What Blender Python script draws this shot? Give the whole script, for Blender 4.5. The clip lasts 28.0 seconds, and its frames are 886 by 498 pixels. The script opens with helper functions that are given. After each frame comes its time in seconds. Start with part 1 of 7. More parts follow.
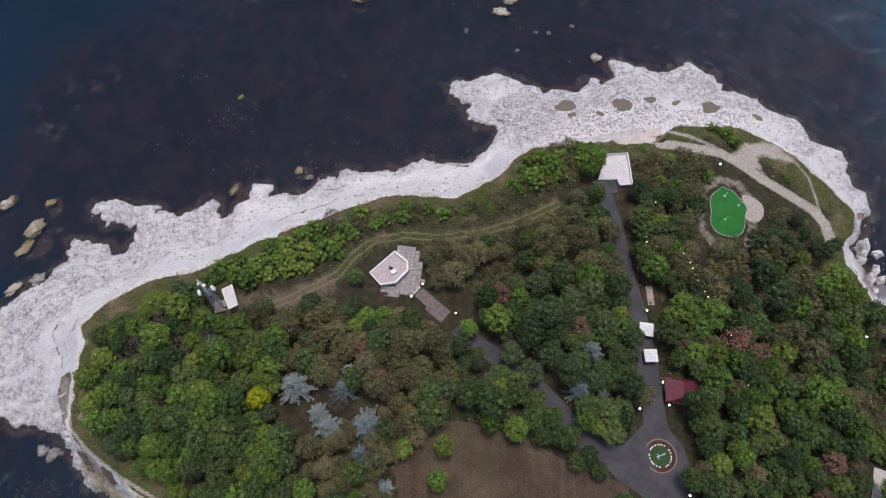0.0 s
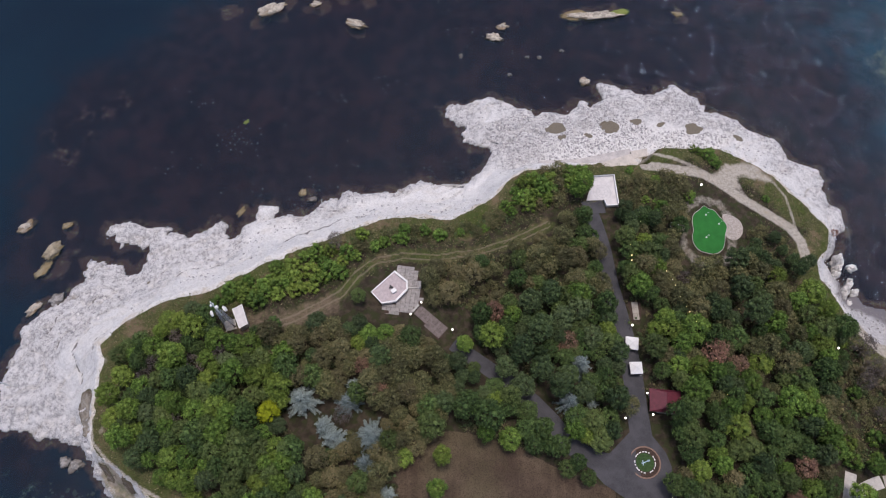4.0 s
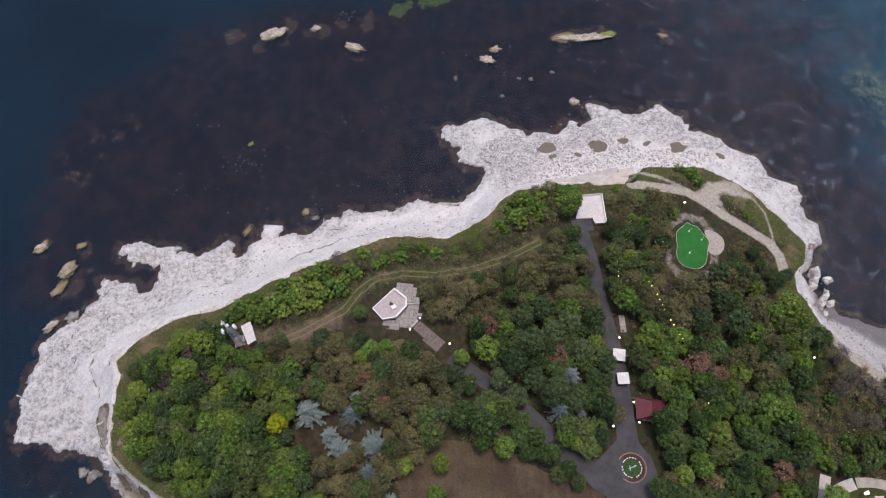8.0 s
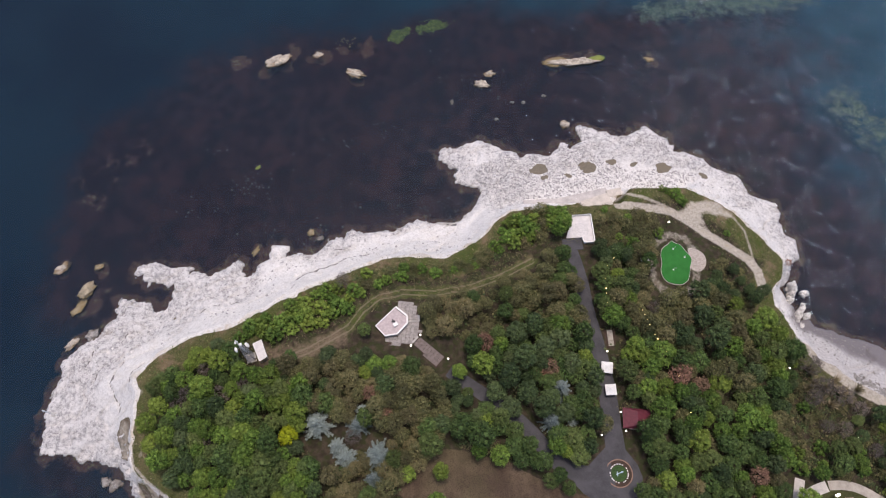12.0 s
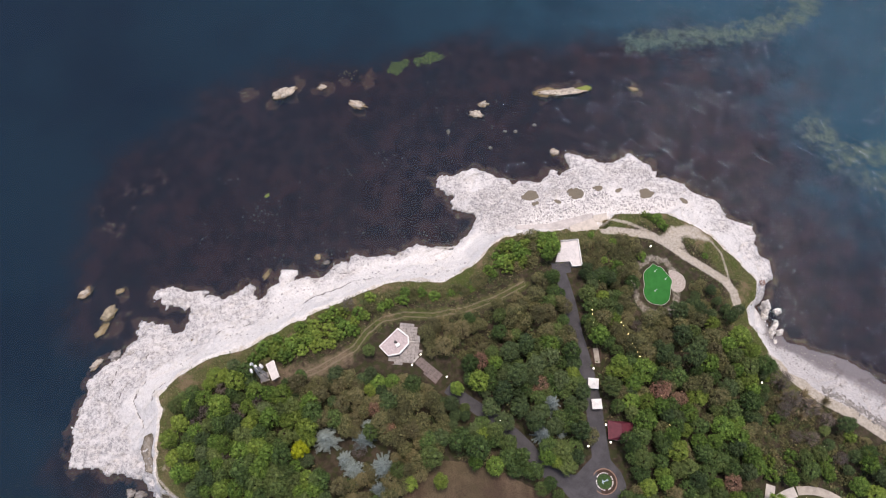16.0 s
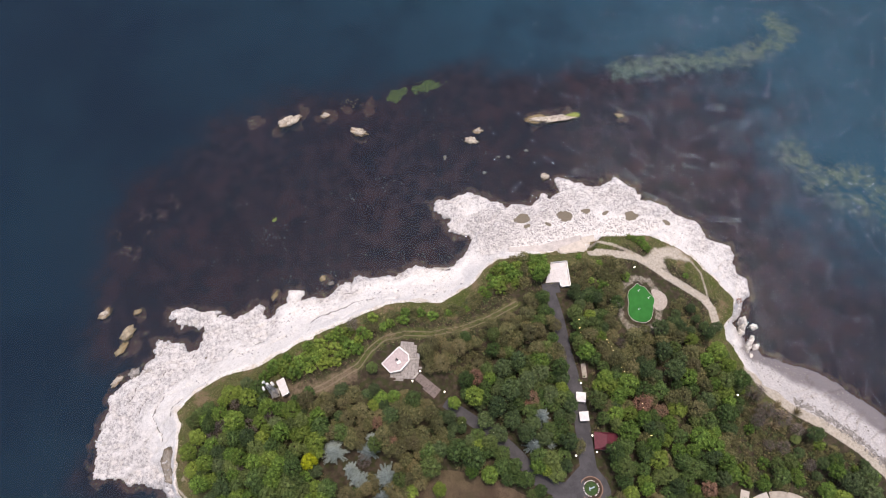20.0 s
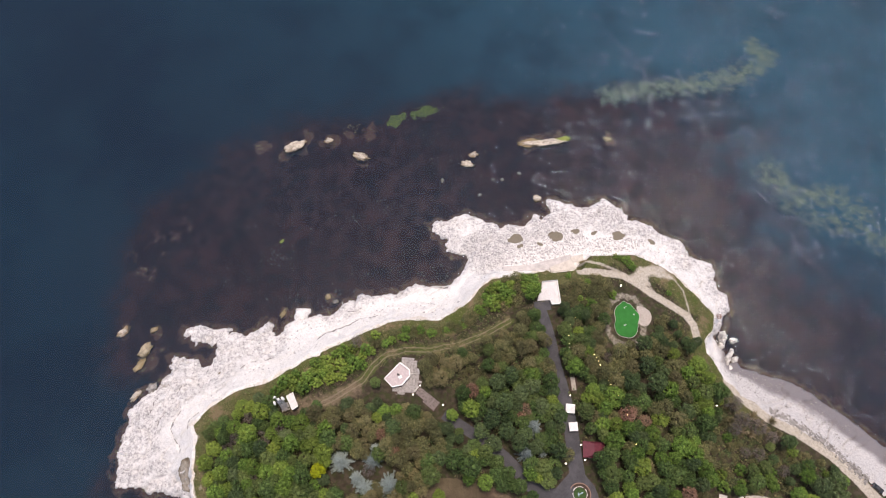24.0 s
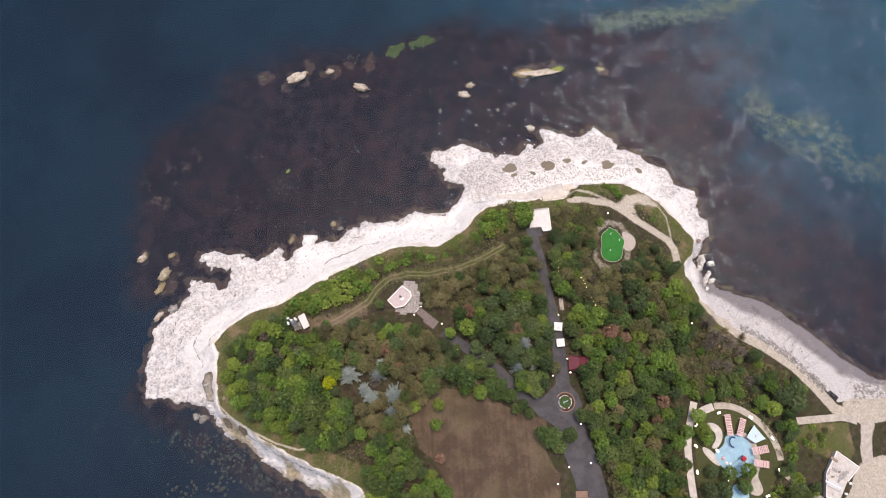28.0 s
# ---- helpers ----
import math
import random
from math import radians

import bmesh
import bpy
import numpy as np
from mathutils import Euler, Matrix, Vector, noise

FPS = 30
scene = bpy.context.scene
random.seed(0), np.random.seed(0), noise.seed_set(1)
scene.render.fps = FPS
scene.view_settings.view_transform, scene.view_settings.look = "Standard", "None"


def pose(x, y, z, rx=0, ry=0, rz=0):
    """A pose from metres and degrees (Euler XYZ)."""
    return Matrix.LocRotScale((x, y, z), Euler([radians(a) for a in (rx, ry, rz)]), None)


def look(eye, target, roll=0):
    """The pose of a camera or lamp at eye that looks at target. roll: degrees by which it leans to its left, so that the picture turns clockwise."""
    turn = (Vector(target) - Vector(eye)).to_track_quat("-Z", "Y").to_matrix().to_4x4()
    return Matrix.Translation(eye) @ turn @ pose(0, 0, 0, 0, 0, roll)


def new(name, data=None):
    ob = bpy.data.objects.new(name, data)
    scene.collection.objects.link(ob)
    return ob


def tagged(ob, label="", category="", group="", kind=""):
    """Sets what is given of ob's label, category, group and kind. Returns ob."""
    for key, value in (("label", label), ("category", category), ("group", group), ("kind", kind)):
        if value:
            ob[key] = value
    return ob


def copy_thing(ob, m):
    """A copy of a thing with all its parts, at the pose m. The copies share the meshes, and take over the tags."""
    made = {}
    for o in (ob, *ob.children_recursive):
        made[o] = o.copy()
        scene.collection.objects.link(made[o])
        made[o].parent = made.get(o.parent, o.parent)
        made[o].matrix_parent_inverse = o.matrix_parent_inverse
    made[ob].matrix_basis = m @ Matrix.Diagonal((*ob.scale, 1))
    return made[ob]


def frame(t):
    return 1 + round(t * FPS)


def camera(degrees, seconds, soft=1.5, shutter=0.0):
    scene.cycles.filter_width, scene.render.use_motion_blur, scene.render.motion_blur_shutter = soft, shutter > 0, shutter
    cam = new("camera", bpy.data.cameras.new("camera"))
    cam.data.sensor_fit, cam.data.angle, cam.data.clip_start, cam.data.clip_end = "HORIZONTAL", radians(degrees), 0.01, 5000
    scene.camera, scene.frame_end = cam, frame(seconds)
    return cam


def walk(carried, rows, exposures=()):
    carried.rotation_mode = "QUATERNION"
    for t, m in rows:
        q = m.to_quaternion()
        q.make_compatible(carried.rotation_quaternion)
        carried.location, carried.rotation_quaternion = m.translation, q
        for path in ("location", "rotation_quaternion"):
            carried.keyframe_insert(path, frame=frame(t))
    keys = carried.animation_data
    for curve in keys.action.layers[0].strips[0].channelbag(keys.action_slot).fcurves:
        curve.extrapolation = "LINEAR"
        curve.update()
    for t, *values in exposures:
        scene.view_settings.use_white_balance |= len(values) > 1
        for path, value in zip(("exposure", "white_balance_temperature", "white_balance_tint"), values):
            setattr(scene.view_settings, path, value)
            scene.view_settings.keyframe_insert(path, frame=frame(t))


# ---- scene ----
# ---- camera and its flight ----
cam = camera(65.23, 28.0, soft=1.1)
ROWS = [
    (0, pose(-0.96, -3.21, 186.90, 24.551, -0.206, 3.177)),
    (0.5, pose(-0.85, -3.26, 188.34, 24.595, -0.176, 3.122)),
    (1, pose(-0.84, -3.27, 189.90, 24.604, -0.153, 3.030)),
    (2, pose(-0.79, -3.20, 193.08, 24.620, -0.137, 2.923)),
    (3, pose(-0.70, -3.07, 196.37, 24.603, -0.129, 2.803)),
    (3.5, pose(-0.65, -3.01, 197.98, 24.591, -0.123, 2.734)),
    (5.5, pose(-0.63, -2.76, 204.32, 24.551, -0.138, 2.440)),
    (6, pose(-0.66, -2.70, 205.88, 24.545, -0.137, 2.358)),
    (7, pose(-0.65, -2.64, 208.85, 24.540, -0.130, 2.235)),
    (8, pose(-0.56, -2.60, 211.87, 24.564, -0.117, 2.108)),
    (9, pose(-0.45, -2.51, 214.80, 24.550, -0.095, 2.014)),
    (10, pose(-0.44, -2.21, 217.91, 24.475, -0.082, 1.893)),
    (10.5, pose(-0.43, -2.05, 219.80, 24.424, -0.062, 1.830)),
    (11, pose(-0.46, -1.99, 222.13, 24.426, -0.051, 1.759)),
    (11.5, pose(-0.47, -1.97, 224.59, 24.426, -0.044, 1.697)),
    (12, pose(-0.48, -1.93, 227.03, 24.449, -0.024, 1.612)),
    (12.5, pose(-0.51, -1.83, 229.43, 24.448, -0.014, 1.548)),
    (14.5, pose(-0.58, -1.33, 239.40, 24.422, -0.009, 1.278)),
    (15, pose(-0.57, -1.22, 241.92, 24.404, -0.013, 1.249)),
    (16, pose(-0.47, -1.14, 246.88, 24.419, 0.005, 1.139)),
    (17, pose(-0.33, -0.95, 251.79, 24.421, 0.003, 1.075)),
    (18, pose(-0.30, -0.72, 256.58, 24.402, 0.021, 0.934)),
    (19, pose(-0.21, -0.48, 261.55, 24.376, 0.006, 0.865)),
    (20, pose(-0.08, -0.23, 266.61, 24.355, 0.032, 0.748)),
    (21, pose(0.03, 0.10, 271.67, 24.307, 0.044, 0.670)),
    (21.5, pose(0.11, 0.24, 274.18, 24.290, 0.054, 0.635)),
    (23.5, pose(0.40, 0.62, 284.21, 24.253, 0.089, 0.460)),
    (24, pose(0.46, 0.70, 286.65, 24.257, 0.104, 0.417)),
    (25, pose(0.51, 0.72, 291.72, 24.260, 0.112, 0.351)),
    (26, pose(0.46, 0.71, 296.77, 24.270, 0.118, 0.235)),
    (26.5, pose(0.36, 0.61, 299.32, 23.767, 0.089, 0.221)),
    (27, pose(0.24, 0.41, 301.90, 21.442, 0.040, 0.190)),
    (27.5, pose(0.11, 0.21, 304.44, 19.116, 0.007, 0.127)),
    (28, pose(0.01, 0.00, 307.00, 17.077, -0.039, 0.124)),
]
walk(cam, ROWS, exposures=[(0, 0.34, 6650, 16), (6, 0.36, 6800, 16), (12, 0.55, 7100, 17), (20, 0.82, 7450, 17), (28, 0.88, 7600, 17)])

# ---- sky and light: a bright hazy evening, soft high light ----
SUN_AZ, SUN_EL = radians(20), radians(84)
world = bpy.data.worlds.new("sky")
scene.world = world
world.use_nodes = True
wn = world.node_tree
wn.nodes.clear()
sky = wn.nodes.new("ShaderNodeTexSky")
sky.sky_type, sky.sun_disc = "NISHITA", False
sky.sun_elevation, sky.sun_rotation = SUN_EL, SUN_AZ
sky.air_density, sky.dust_density, sky.ozone_density = 0.8, 2.0, 0.5
back = wn.nodes.new("ShaderNodeBackground")
back.inputs["Strength"].default_value = 0.13
wout = wn.nodes.new("ShaderNodeOutputWorld")
wn.links.new(sky.outputs[0], back.inputs["Color"])
wn.links.new(back.outputs[0], wout.inputs["Surface"])

sun_data = bpy.data.lights.new("sun", "SUN")
sun_data.energy, sun_data.angle, sun_data.color = 1.5, radians(15), (1.0, 0.97, 0.94)
sun = new("sun", sun_data)
sun_way = Vector((math.sin(SUN_AZ) * math.cos(SUN_EL), math.cos(SUN_AZ) * math.cos(SUN_EL), math.sin(SUN_EL)))
sun.matrix_world = look(sun_way * 400, (0, 0, 0))


# ---- materials ----
class Mat:
    """A small helper to write node materials."""

    def __init__(self, name, rough=0.8, spec=0.3):
        self.m = bpy.data.materials.new(name)
        self.m.use_nodes = True
        self.t = self.m.node_tree
        self.t.nodes.clear()
        self.out = self.t.nodes.new("ShaderNodeOutputMaterial")
        self.b = self.t.nodes.new("ShaderNodeBsdfPrincipled")
        self.b.inputs["Roughness"].default_value = rough
        self.b.inputs["Specular IOR Level"].default_value = spec
        self.link(self.b.outputs[0], self.out.inputs[0])
        self.geo = self.t.nodes.new("ShaderNodeNewGeometry")
        self.tc = self.t.nodes.new("ShaderNodeTexCoord")

    def link(self, a, b):
        self.t.links.new(a, b)

    def put(self, value, socket):
        if hasattr(value, "is_linked"):
            self.link(value, socket)
        elif isinstance(value, tuple) and len(value) == 3 and socket.type == "RGBA":
            socket.default_value = (*value, 1)
        else:
            socket.default_value = value

    def noise(self, scale, detail=4.0, rough=0.55, where=None, stretch=None, turn=0.0):
        n = self.t.nodes.new("ShaderNodeTexNoise")
        n.inputs["Scale"].default_value = scale
        n.inputs["Detail"].default_value = detail
        n.inputs["Roughness"].default_value = rough
        src = where or self.geo.outputs["Position"]
        if stretch:
            mp = self.t.nodes.new("ShaderNodeMapping")
            mp.vector_type = "TEXTURE"
            mp.inputs["Scale"].default_value = tuple(1 / v for v in stretch)
            mp.inputs["Rotation"].default_value = (0, 0, turn)
            self.link(src, mp.inputs["Vector"])
            src = mp.outputs[0]
        self.link(src, n.inputs["Vector"])
        return n.outputs["Fac"]

    def voronoi(self, scale, feature="F1", where=None):
        n = self.t.nodes.new("ShaderNodeTexVoronoi")
        n.feature = feature
        n.inputs["Scale"].default_value = scale
        self.link(where or self.geo.outputs["Position"], n.inputs["Vector"])
        return n.outputs["Distance"]

    def ramp(self, value, a, b, lo=0.0, hi=1.0):
        n = self.t.nodes.new("ShaderNodeMapRange")
        n.interpolation_type = "SMOOTHSTEP"
        self.put(value, n.inputs["Value"])
        for key, v in (("From Min", a), ("From Max", b), ("To Min", lo), ("To Max", hi)):
            n.inputs[key].default_value = v
        return n.outputs["Result"]

    def mix(self, fac, a, b, mode="MIX"):
        n = self.t.nodes.new("ShaderNodeMix")
        n.data_type, n.blend_type = "RGBA", mode
        self.put(fac, n.inputs[0])
        self.put(a, n.inputs[6])
        self.put(b, n.inputs[7])
        return n.outputs[2]

    def math(self, op, a, b=0.0):
        n = self.t.nodes.new("ShaderNodeMath")
        n.operation = op
        self.put(a, n.inputs[0])
        self.put(b, n.inputs[1])
        return n.outputs[0]

    def attr(self, name):
        n = self.t.nodes.new("ShaderNodeAttribute")
        n.attribute_name = name
        return n.outputs["Fac"]

    def chance(self):
        return self.t.nodes.new("ShaderNodeObjectInfo").outputs["Random"]

    def island(self):
        return self.geo.outputs["Random Per Island"]

    def bump(self, height, strength=0.5, distance=0.1):
        n = self.t.nodes.new("ShaderNodeBump")
        n.inputs["Strength"].default_value = strength
        n.inputs["Distance"].default_value = distance
        self.link(height, n.inputs["Height"])
        self.link(n.outputs[0], self.b.inputs["Normal"])
        return self

    def color(self, c):
        self.put(c, self.b.inputs["Base Color"])
        return self


def plain(name, c, rough=0.7, vary=0.15, scale=3.0, bump=0.0, metal=0.0, spec=0.3):
    """Painted or plain stuff with grime at two scales."""
    k = Mat(name, rough, spec)
    dark = tuple(v * (1 - 2 * vary) for v in c)
    lite = tuple(min(1.0, v * (1 + vary)) for v in c)
    n = k.math("ADD", k.math("MULTIPLY", k.noise(scale), 0.6), k.math("MULTIPLY", k.noise(scale * 9), 0.4))
    k.color(k.mix(k.ramp(n, 0.3, 0.7), dark, lite))
    k.b.inputs["Metallic"].default_value = metal
    if bump:
        k.bump(k.noise(scale * 9), bump, 0.02)
    return k.m


def ground_material():
    k = Mat("ground_cover", 0.95, 0.1)
    big, mid, fine = k.noise(0.06), k.noise(0.45), k.noise(3.0, 6, 0.65)
    # forest litter and dry grass
    litter = k.mix(k.ramp(mid, 0.35, 0.65), (0.040, 0.032, 0.024), (0.082, 0.064, 0.046))
    litter = k.mix(k.ramp(k.noise(0.56, 4.8, 0.56), 0.42, 0.62), litter, (0.046, 0.052, 0.024))
    turf = k.mix(k.ramp(fine, 0.35, 0.65), (0.055, 0.066, 0.026), (0.15, 0.145, 0.066))
    turf = k.mix(k.ramp(k.noise(0.16, 4.8, 0.56), 0.48, 0.66), turf, k.mix(fine, (0.14, 0.10, 0.058), (0.25, 0.195, 0.125)))
    turf = k.mix(k.ramp(k.noise(0.13, 6, 0.7, stretch=(0.8, 1.12, 0.8), turn=1.0), 0.46, 0.62), turf, k.mix(fine, (0.05, 0.072, 0.02), (0.115, 0.135, 0.042)))
    base = k.mix(k.ramp(k.math("ADD", k.attr("turf"), k.math("MULTIPLY", k.math("SUBTRACT", mid, 0.5), 0.7)), 0.35, 0.65), litter, turf)
    mow = k.noise(0.5, 3, 0.5, stretch=(1.6, 0.08, 0.8), turn=0.05)
    field = k.mix(k.ramp(k.math("ADD", k.math("MULTIPLY", mow, 0.2), k.math("MULTIPLY", k.noise(0.09, 6, 0.65), 0.8)), 0.38, 0.62), (0.09, 0.063, 0.046), (0.165, 0.122, 0.085))
    field = k.mix(k.ramp(k.noise(0.04, 6, 0.65), 0.48, 0.64, 0, 0.35), field, k.mix(fine, (0.075, 0.078, 0.034), (0.15, 0.135, 0.07)))
    field = k.mix(k.ramp(fine, 0.46, 0.62, 0, 0.65), field, (0.055, 0.038, 0.028))
    base = k.mix(k.ramp(k.math("ADD", k.attr("field"), k.math("MULTIPLY", k.math("SUBTRACT", mid, 0.5), 0.5)), 0.4, 0.6), base, field)
    trail = k.mix(k.ramp(fine, 0.3, 0.7), (0.136, 0.1, 0.068), (0.24, 0.188, 0.136))
    base = k.mix(k.ramp(k.math("ADD", k.attr("trail"), k.math("MULTIPLY", k.math("SUBTRACT", k.noise(0.64, 4.8, 0.56), 0.5), 0.8)), 0.3, 0.75), base, trail)
    base = k.mix(k.ramp(k.math("ADD", k.attr("lawn"), k.math("MULTIPLY", k.math("SUBTRACT", mid, 0.5), 0.4)), 0.35, 0.65), base, k.mix(k.ramp(fine, 0.3, 0.7), (0.05, 0.056, 0.024), (0.09, 0.095, 0.042)))
    base = k.mix(k.ramp(k.math("ADD", k.attr("rut"), k.math("MULTIPLY", k.math("SUBTRACT", k.noise(0.9, 6, 0.7), 0.5), 0.6)), 0.3, 0.8, 0, 0.6), base, (0.27, 0.22, 0.165))
    lane = k.mix(k.ramp(k.noise(1.2, 6, 0.7), 0.35, 0.65), (0.36, 0.325, 0.275), (0.54, 0.49, 0.42))
    lane = k.mix(k.ramp(k.noise(0.3, 6, 0.7), 0.52, 0.7, 0, 0.7), lane, (0.34, 0.28, 0.2))
    base = k.mix(k.ramp(k.math("ADD", k.attr("lane"), k.math("MULTIPLY", k.math("SUBTRACT", k.noise(0.7, 6, 0.7), 0.5), 0.9)), 0.28, 0.78), base, lane)
    # limestone: smooth and white up the slope, grey and pitted on the shelf, stained at the water
    grain = k.noise(1.4, 10, 0.78)
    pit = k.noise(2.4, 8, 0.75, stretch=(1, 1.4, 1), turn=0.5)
    coarse = k.noise(0.28, 9, 0.7)
    white = k.mix(k.ramp(grain, 0.36, 0.58), (0.61, 0.59, 0.575), (0.81, 0.793, 0.778))
    white = k.mix(k.ramp(coarse, 0.55, 0.68, 0, 0.45), white, k.mix(grain, (0.40, 0.385, 0.385), (0.74, 0.72, 0.71)))
    white = k.mix(k.ramp(pit, 0.65, 0.72, 0, 0.6), white, (0.33, 0.31, 0.30))
    soil = k.math("ADD", k.attr("slope"), k.math("MULTIPLY", k.math("SUBTRACT", k.noise(0.22, 7, 0.7), 0.5), 0.7))
    white = k.mix(k.ramp(soil, 0.93, 1.12, 0, 0.75), white, k.mix(grain, (0.34, 0.27, 0.18), (0.70, 0.60, 0.47)))
    grey = k.mix(k.ramp(k.noise(0.9, 10, 0.78), 0.36, 0.60), (0.28, 0.27, 0.275), (0.70, 0.68, 0.67))
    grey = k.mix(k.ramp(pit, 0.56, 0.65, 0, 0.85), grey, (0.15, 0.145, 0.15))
    grey = k.mix(k.ramp(coarse, 0.40, 0.52, 0.65, 0.0), grey, (0.76, 0.74, 0.725))
    edge_worn = k.math("ADD", k.attr("worn"), k.math("MULTIPLY", k.math("SUBTRACT", k.noise(0.5, 8, 0.72), 0.5), 1.3))
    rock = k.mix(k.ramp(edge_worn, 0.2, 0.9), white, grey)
    rock = k.mix(k.ramp(k.math("ADD", k.attr("joint"), k.math("MULTIPLY", k.math("SUBTRACT", grain, 0.5), 0.8)), 0.45, 0.75, 0, 0.85), rock, (0.14, 0.13, 0.125))
    loam = k.math("ADD", k.attr("loam"), k.math("MULTIPLY", k.math("SUBTRACT", k.noise(0.6, 7, 0.7), 0.5), 0.9))
    rock = k.mix(k.ramp(loam, 0.40, 0.68, 0, 0.9), rock, k.mix(k.ramp(k.noise(0.25, 7, 0.7), 0.4, 0.62), k.mix(grain, (0.30, 0.235, 0.17), (0.56, 0.46, 0.35)), k.mix(grain, (0.15, 0.145, 0.065), (0.34, 0.31, 0.16))))
    pool = k.math("ADD", k.attr("pool"), k.math("MULTIPLY", k.math("SUBTRACT", k.noise(0.7, 6, 0.65), 0.5), 0.8))
    rock = k.mix(k.ramp(pool, 0.42, 0.56), rock, k.mix(grain, (0.15, 0.13, 0.10), (0.26, 0.225, 0.175)))
    sep = k.t.nodes.new("ShaderNodeSeparateXYZ")
    k.link(k.geo.outputs["Position"], sep.inputs[0])
    wet = k.ramp(k.math("ADD", sep.outputs["Z"], k.math("MULTIPLY", k.noise(0.16, 6, 0.65), 2.2)), 0.75, 1.75, 0.8, 0.0)
    rock = k.mix(wet, rock, k.mix(grain, (0.16, 0.14, 0.10), (0.36, 0.32, 0.27)))
    shingle = k.mix(k.ramp(grain, 0.3, 0.65), (0.35, 0.34, 0.345), (0.61, 0.59, 0.585))
    damp = k.math("ADD", k.attr("slope"), k.math("MULTIPLY", k.math("SUBTRACT", k.noise(0.06, 5, 0.6, stretch=(0.8, 2.5, 1), turn=-0.6), 0.5), 0.35))
    shingle = k.mix(k.ramp(damp, 0.3, 0.55, 1.0, 0.0), shingle, k.mix(grain, (0.16, 0.15, 0.16), (0.26, 0.24, 0.25)))
    rock = k.mix(k.attr("beach"), rock, shingle)
    edge = k.math("ADD", k.attr("rock"), k.math("MULTIPLY", k.math("SUBTRACT", k.noise(0.35, 7, 0.7), 0.5), 0.9))
    land = k.mix(k.ramp(edge, 0.45, 0.55), base, rock)
    # sea floor: weed-grown rock, green algae, deep sand with sky sheen painted in north-east
    weed = k.mix(k.ramp(k.noise(0.2, 7, 0.65), 0.4, 0.62), (0.040, 0.016, 0.018), (0.076, 0.031, 0.030))
    weed = k.mix(k.ramp(k.noise(0.06, 5, 0.55), 0.5, 0.68, 0, 0.6), weed, k.mix(k.noise(0.8, 5, 0.7), (0.080, 0.026, 0.024), (0.145, 0.048, 0.038)))
    weed = k.mix(k.ramp(k.noise(0.05, 6, 0.65, stretch=(1.6, 2.4, 1.6), turn=0.8), 0.5, 0.62, 0, 0.6), weed, (0.025, 0.018, 0.021))
    deep = k.mix(k.ramp(k.noise(0.015, 4), 0.4, 0.6), (0.004, 0.026, 0.045), (0.009, 0.040, 0.060))
    deep = k.mix(k.math("MULTIPLY", k.attr("sand_sheen"), k.ramp(k.noise(0.03, 5, 0.6), 0.3, 0.6, 0.55, 1.0)), deep, (0.036, 0.175, 0.225))
    bed = k.mix(k.ramp(k.math("ADD", k.attr("reef"), k.math("MULTIPLY", k.math("SUBTRACT", k.noise(0.035, 7, 0.65), 0.5), 1.1)), 0.15, 0.85), deep, weed)
    rim = k.math("ADD", k.attr("rim"), k.math("MULTIPLY", k.math("SUBTRACT", k.noise(0.2, 7, 0.7), 0.5), 1.6))
    bed = k.mix(k.ramp(rim, 0.55, 1.0, 0, 0.85), bed, k.mix(k.ramp(k.noise(0.5, 6, 0.7), 0.5, 0.68), k.mix(grain, (0.14, 0.062, 0.045), (0.34, 0.17, 0.10)), k.mix(grain, (0.26, 0.18, 0.07), (0.56, 0.42, 0.20))))
    alga = k.mix(k.ramp(grain, 0.4, 0.6), (0.07, 0.15, 0.085), (0.40, 0.48, 0.30))
    bed = k.mix(k.ramp(k.math("ADD", k.attr("alga"), k.math("MULTIPLY", k.math("SUBTRACT", k.noise(0.22, 7, 0.7), 0.5), 1.5)), 0.5, 0.95, 0, 0.8), bed, alga)
    bed = k.mix(k.ramp(k.math("ADD", k.attr("moss"), k.math("MULTIPLY", k.math("SUBTRACT", k.noise(0.9, 7, 0.7), 0.5), 1.2)), 0.4, 0.8), bed, k.mix(k.ramp(grain, 0.4, 0.6), (0.10, 0.16, 0.03), (0.40, 0.47, 0.09)))
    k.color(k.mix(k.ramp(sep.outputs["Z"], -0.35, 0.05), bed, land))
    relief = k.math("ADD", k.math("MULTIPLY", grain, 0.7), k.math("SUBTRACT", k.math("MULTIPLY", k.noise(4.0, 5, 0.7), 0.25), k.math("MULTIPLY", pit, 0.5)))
    k.bump(relief, 0.9, 0.7)
    return k.m


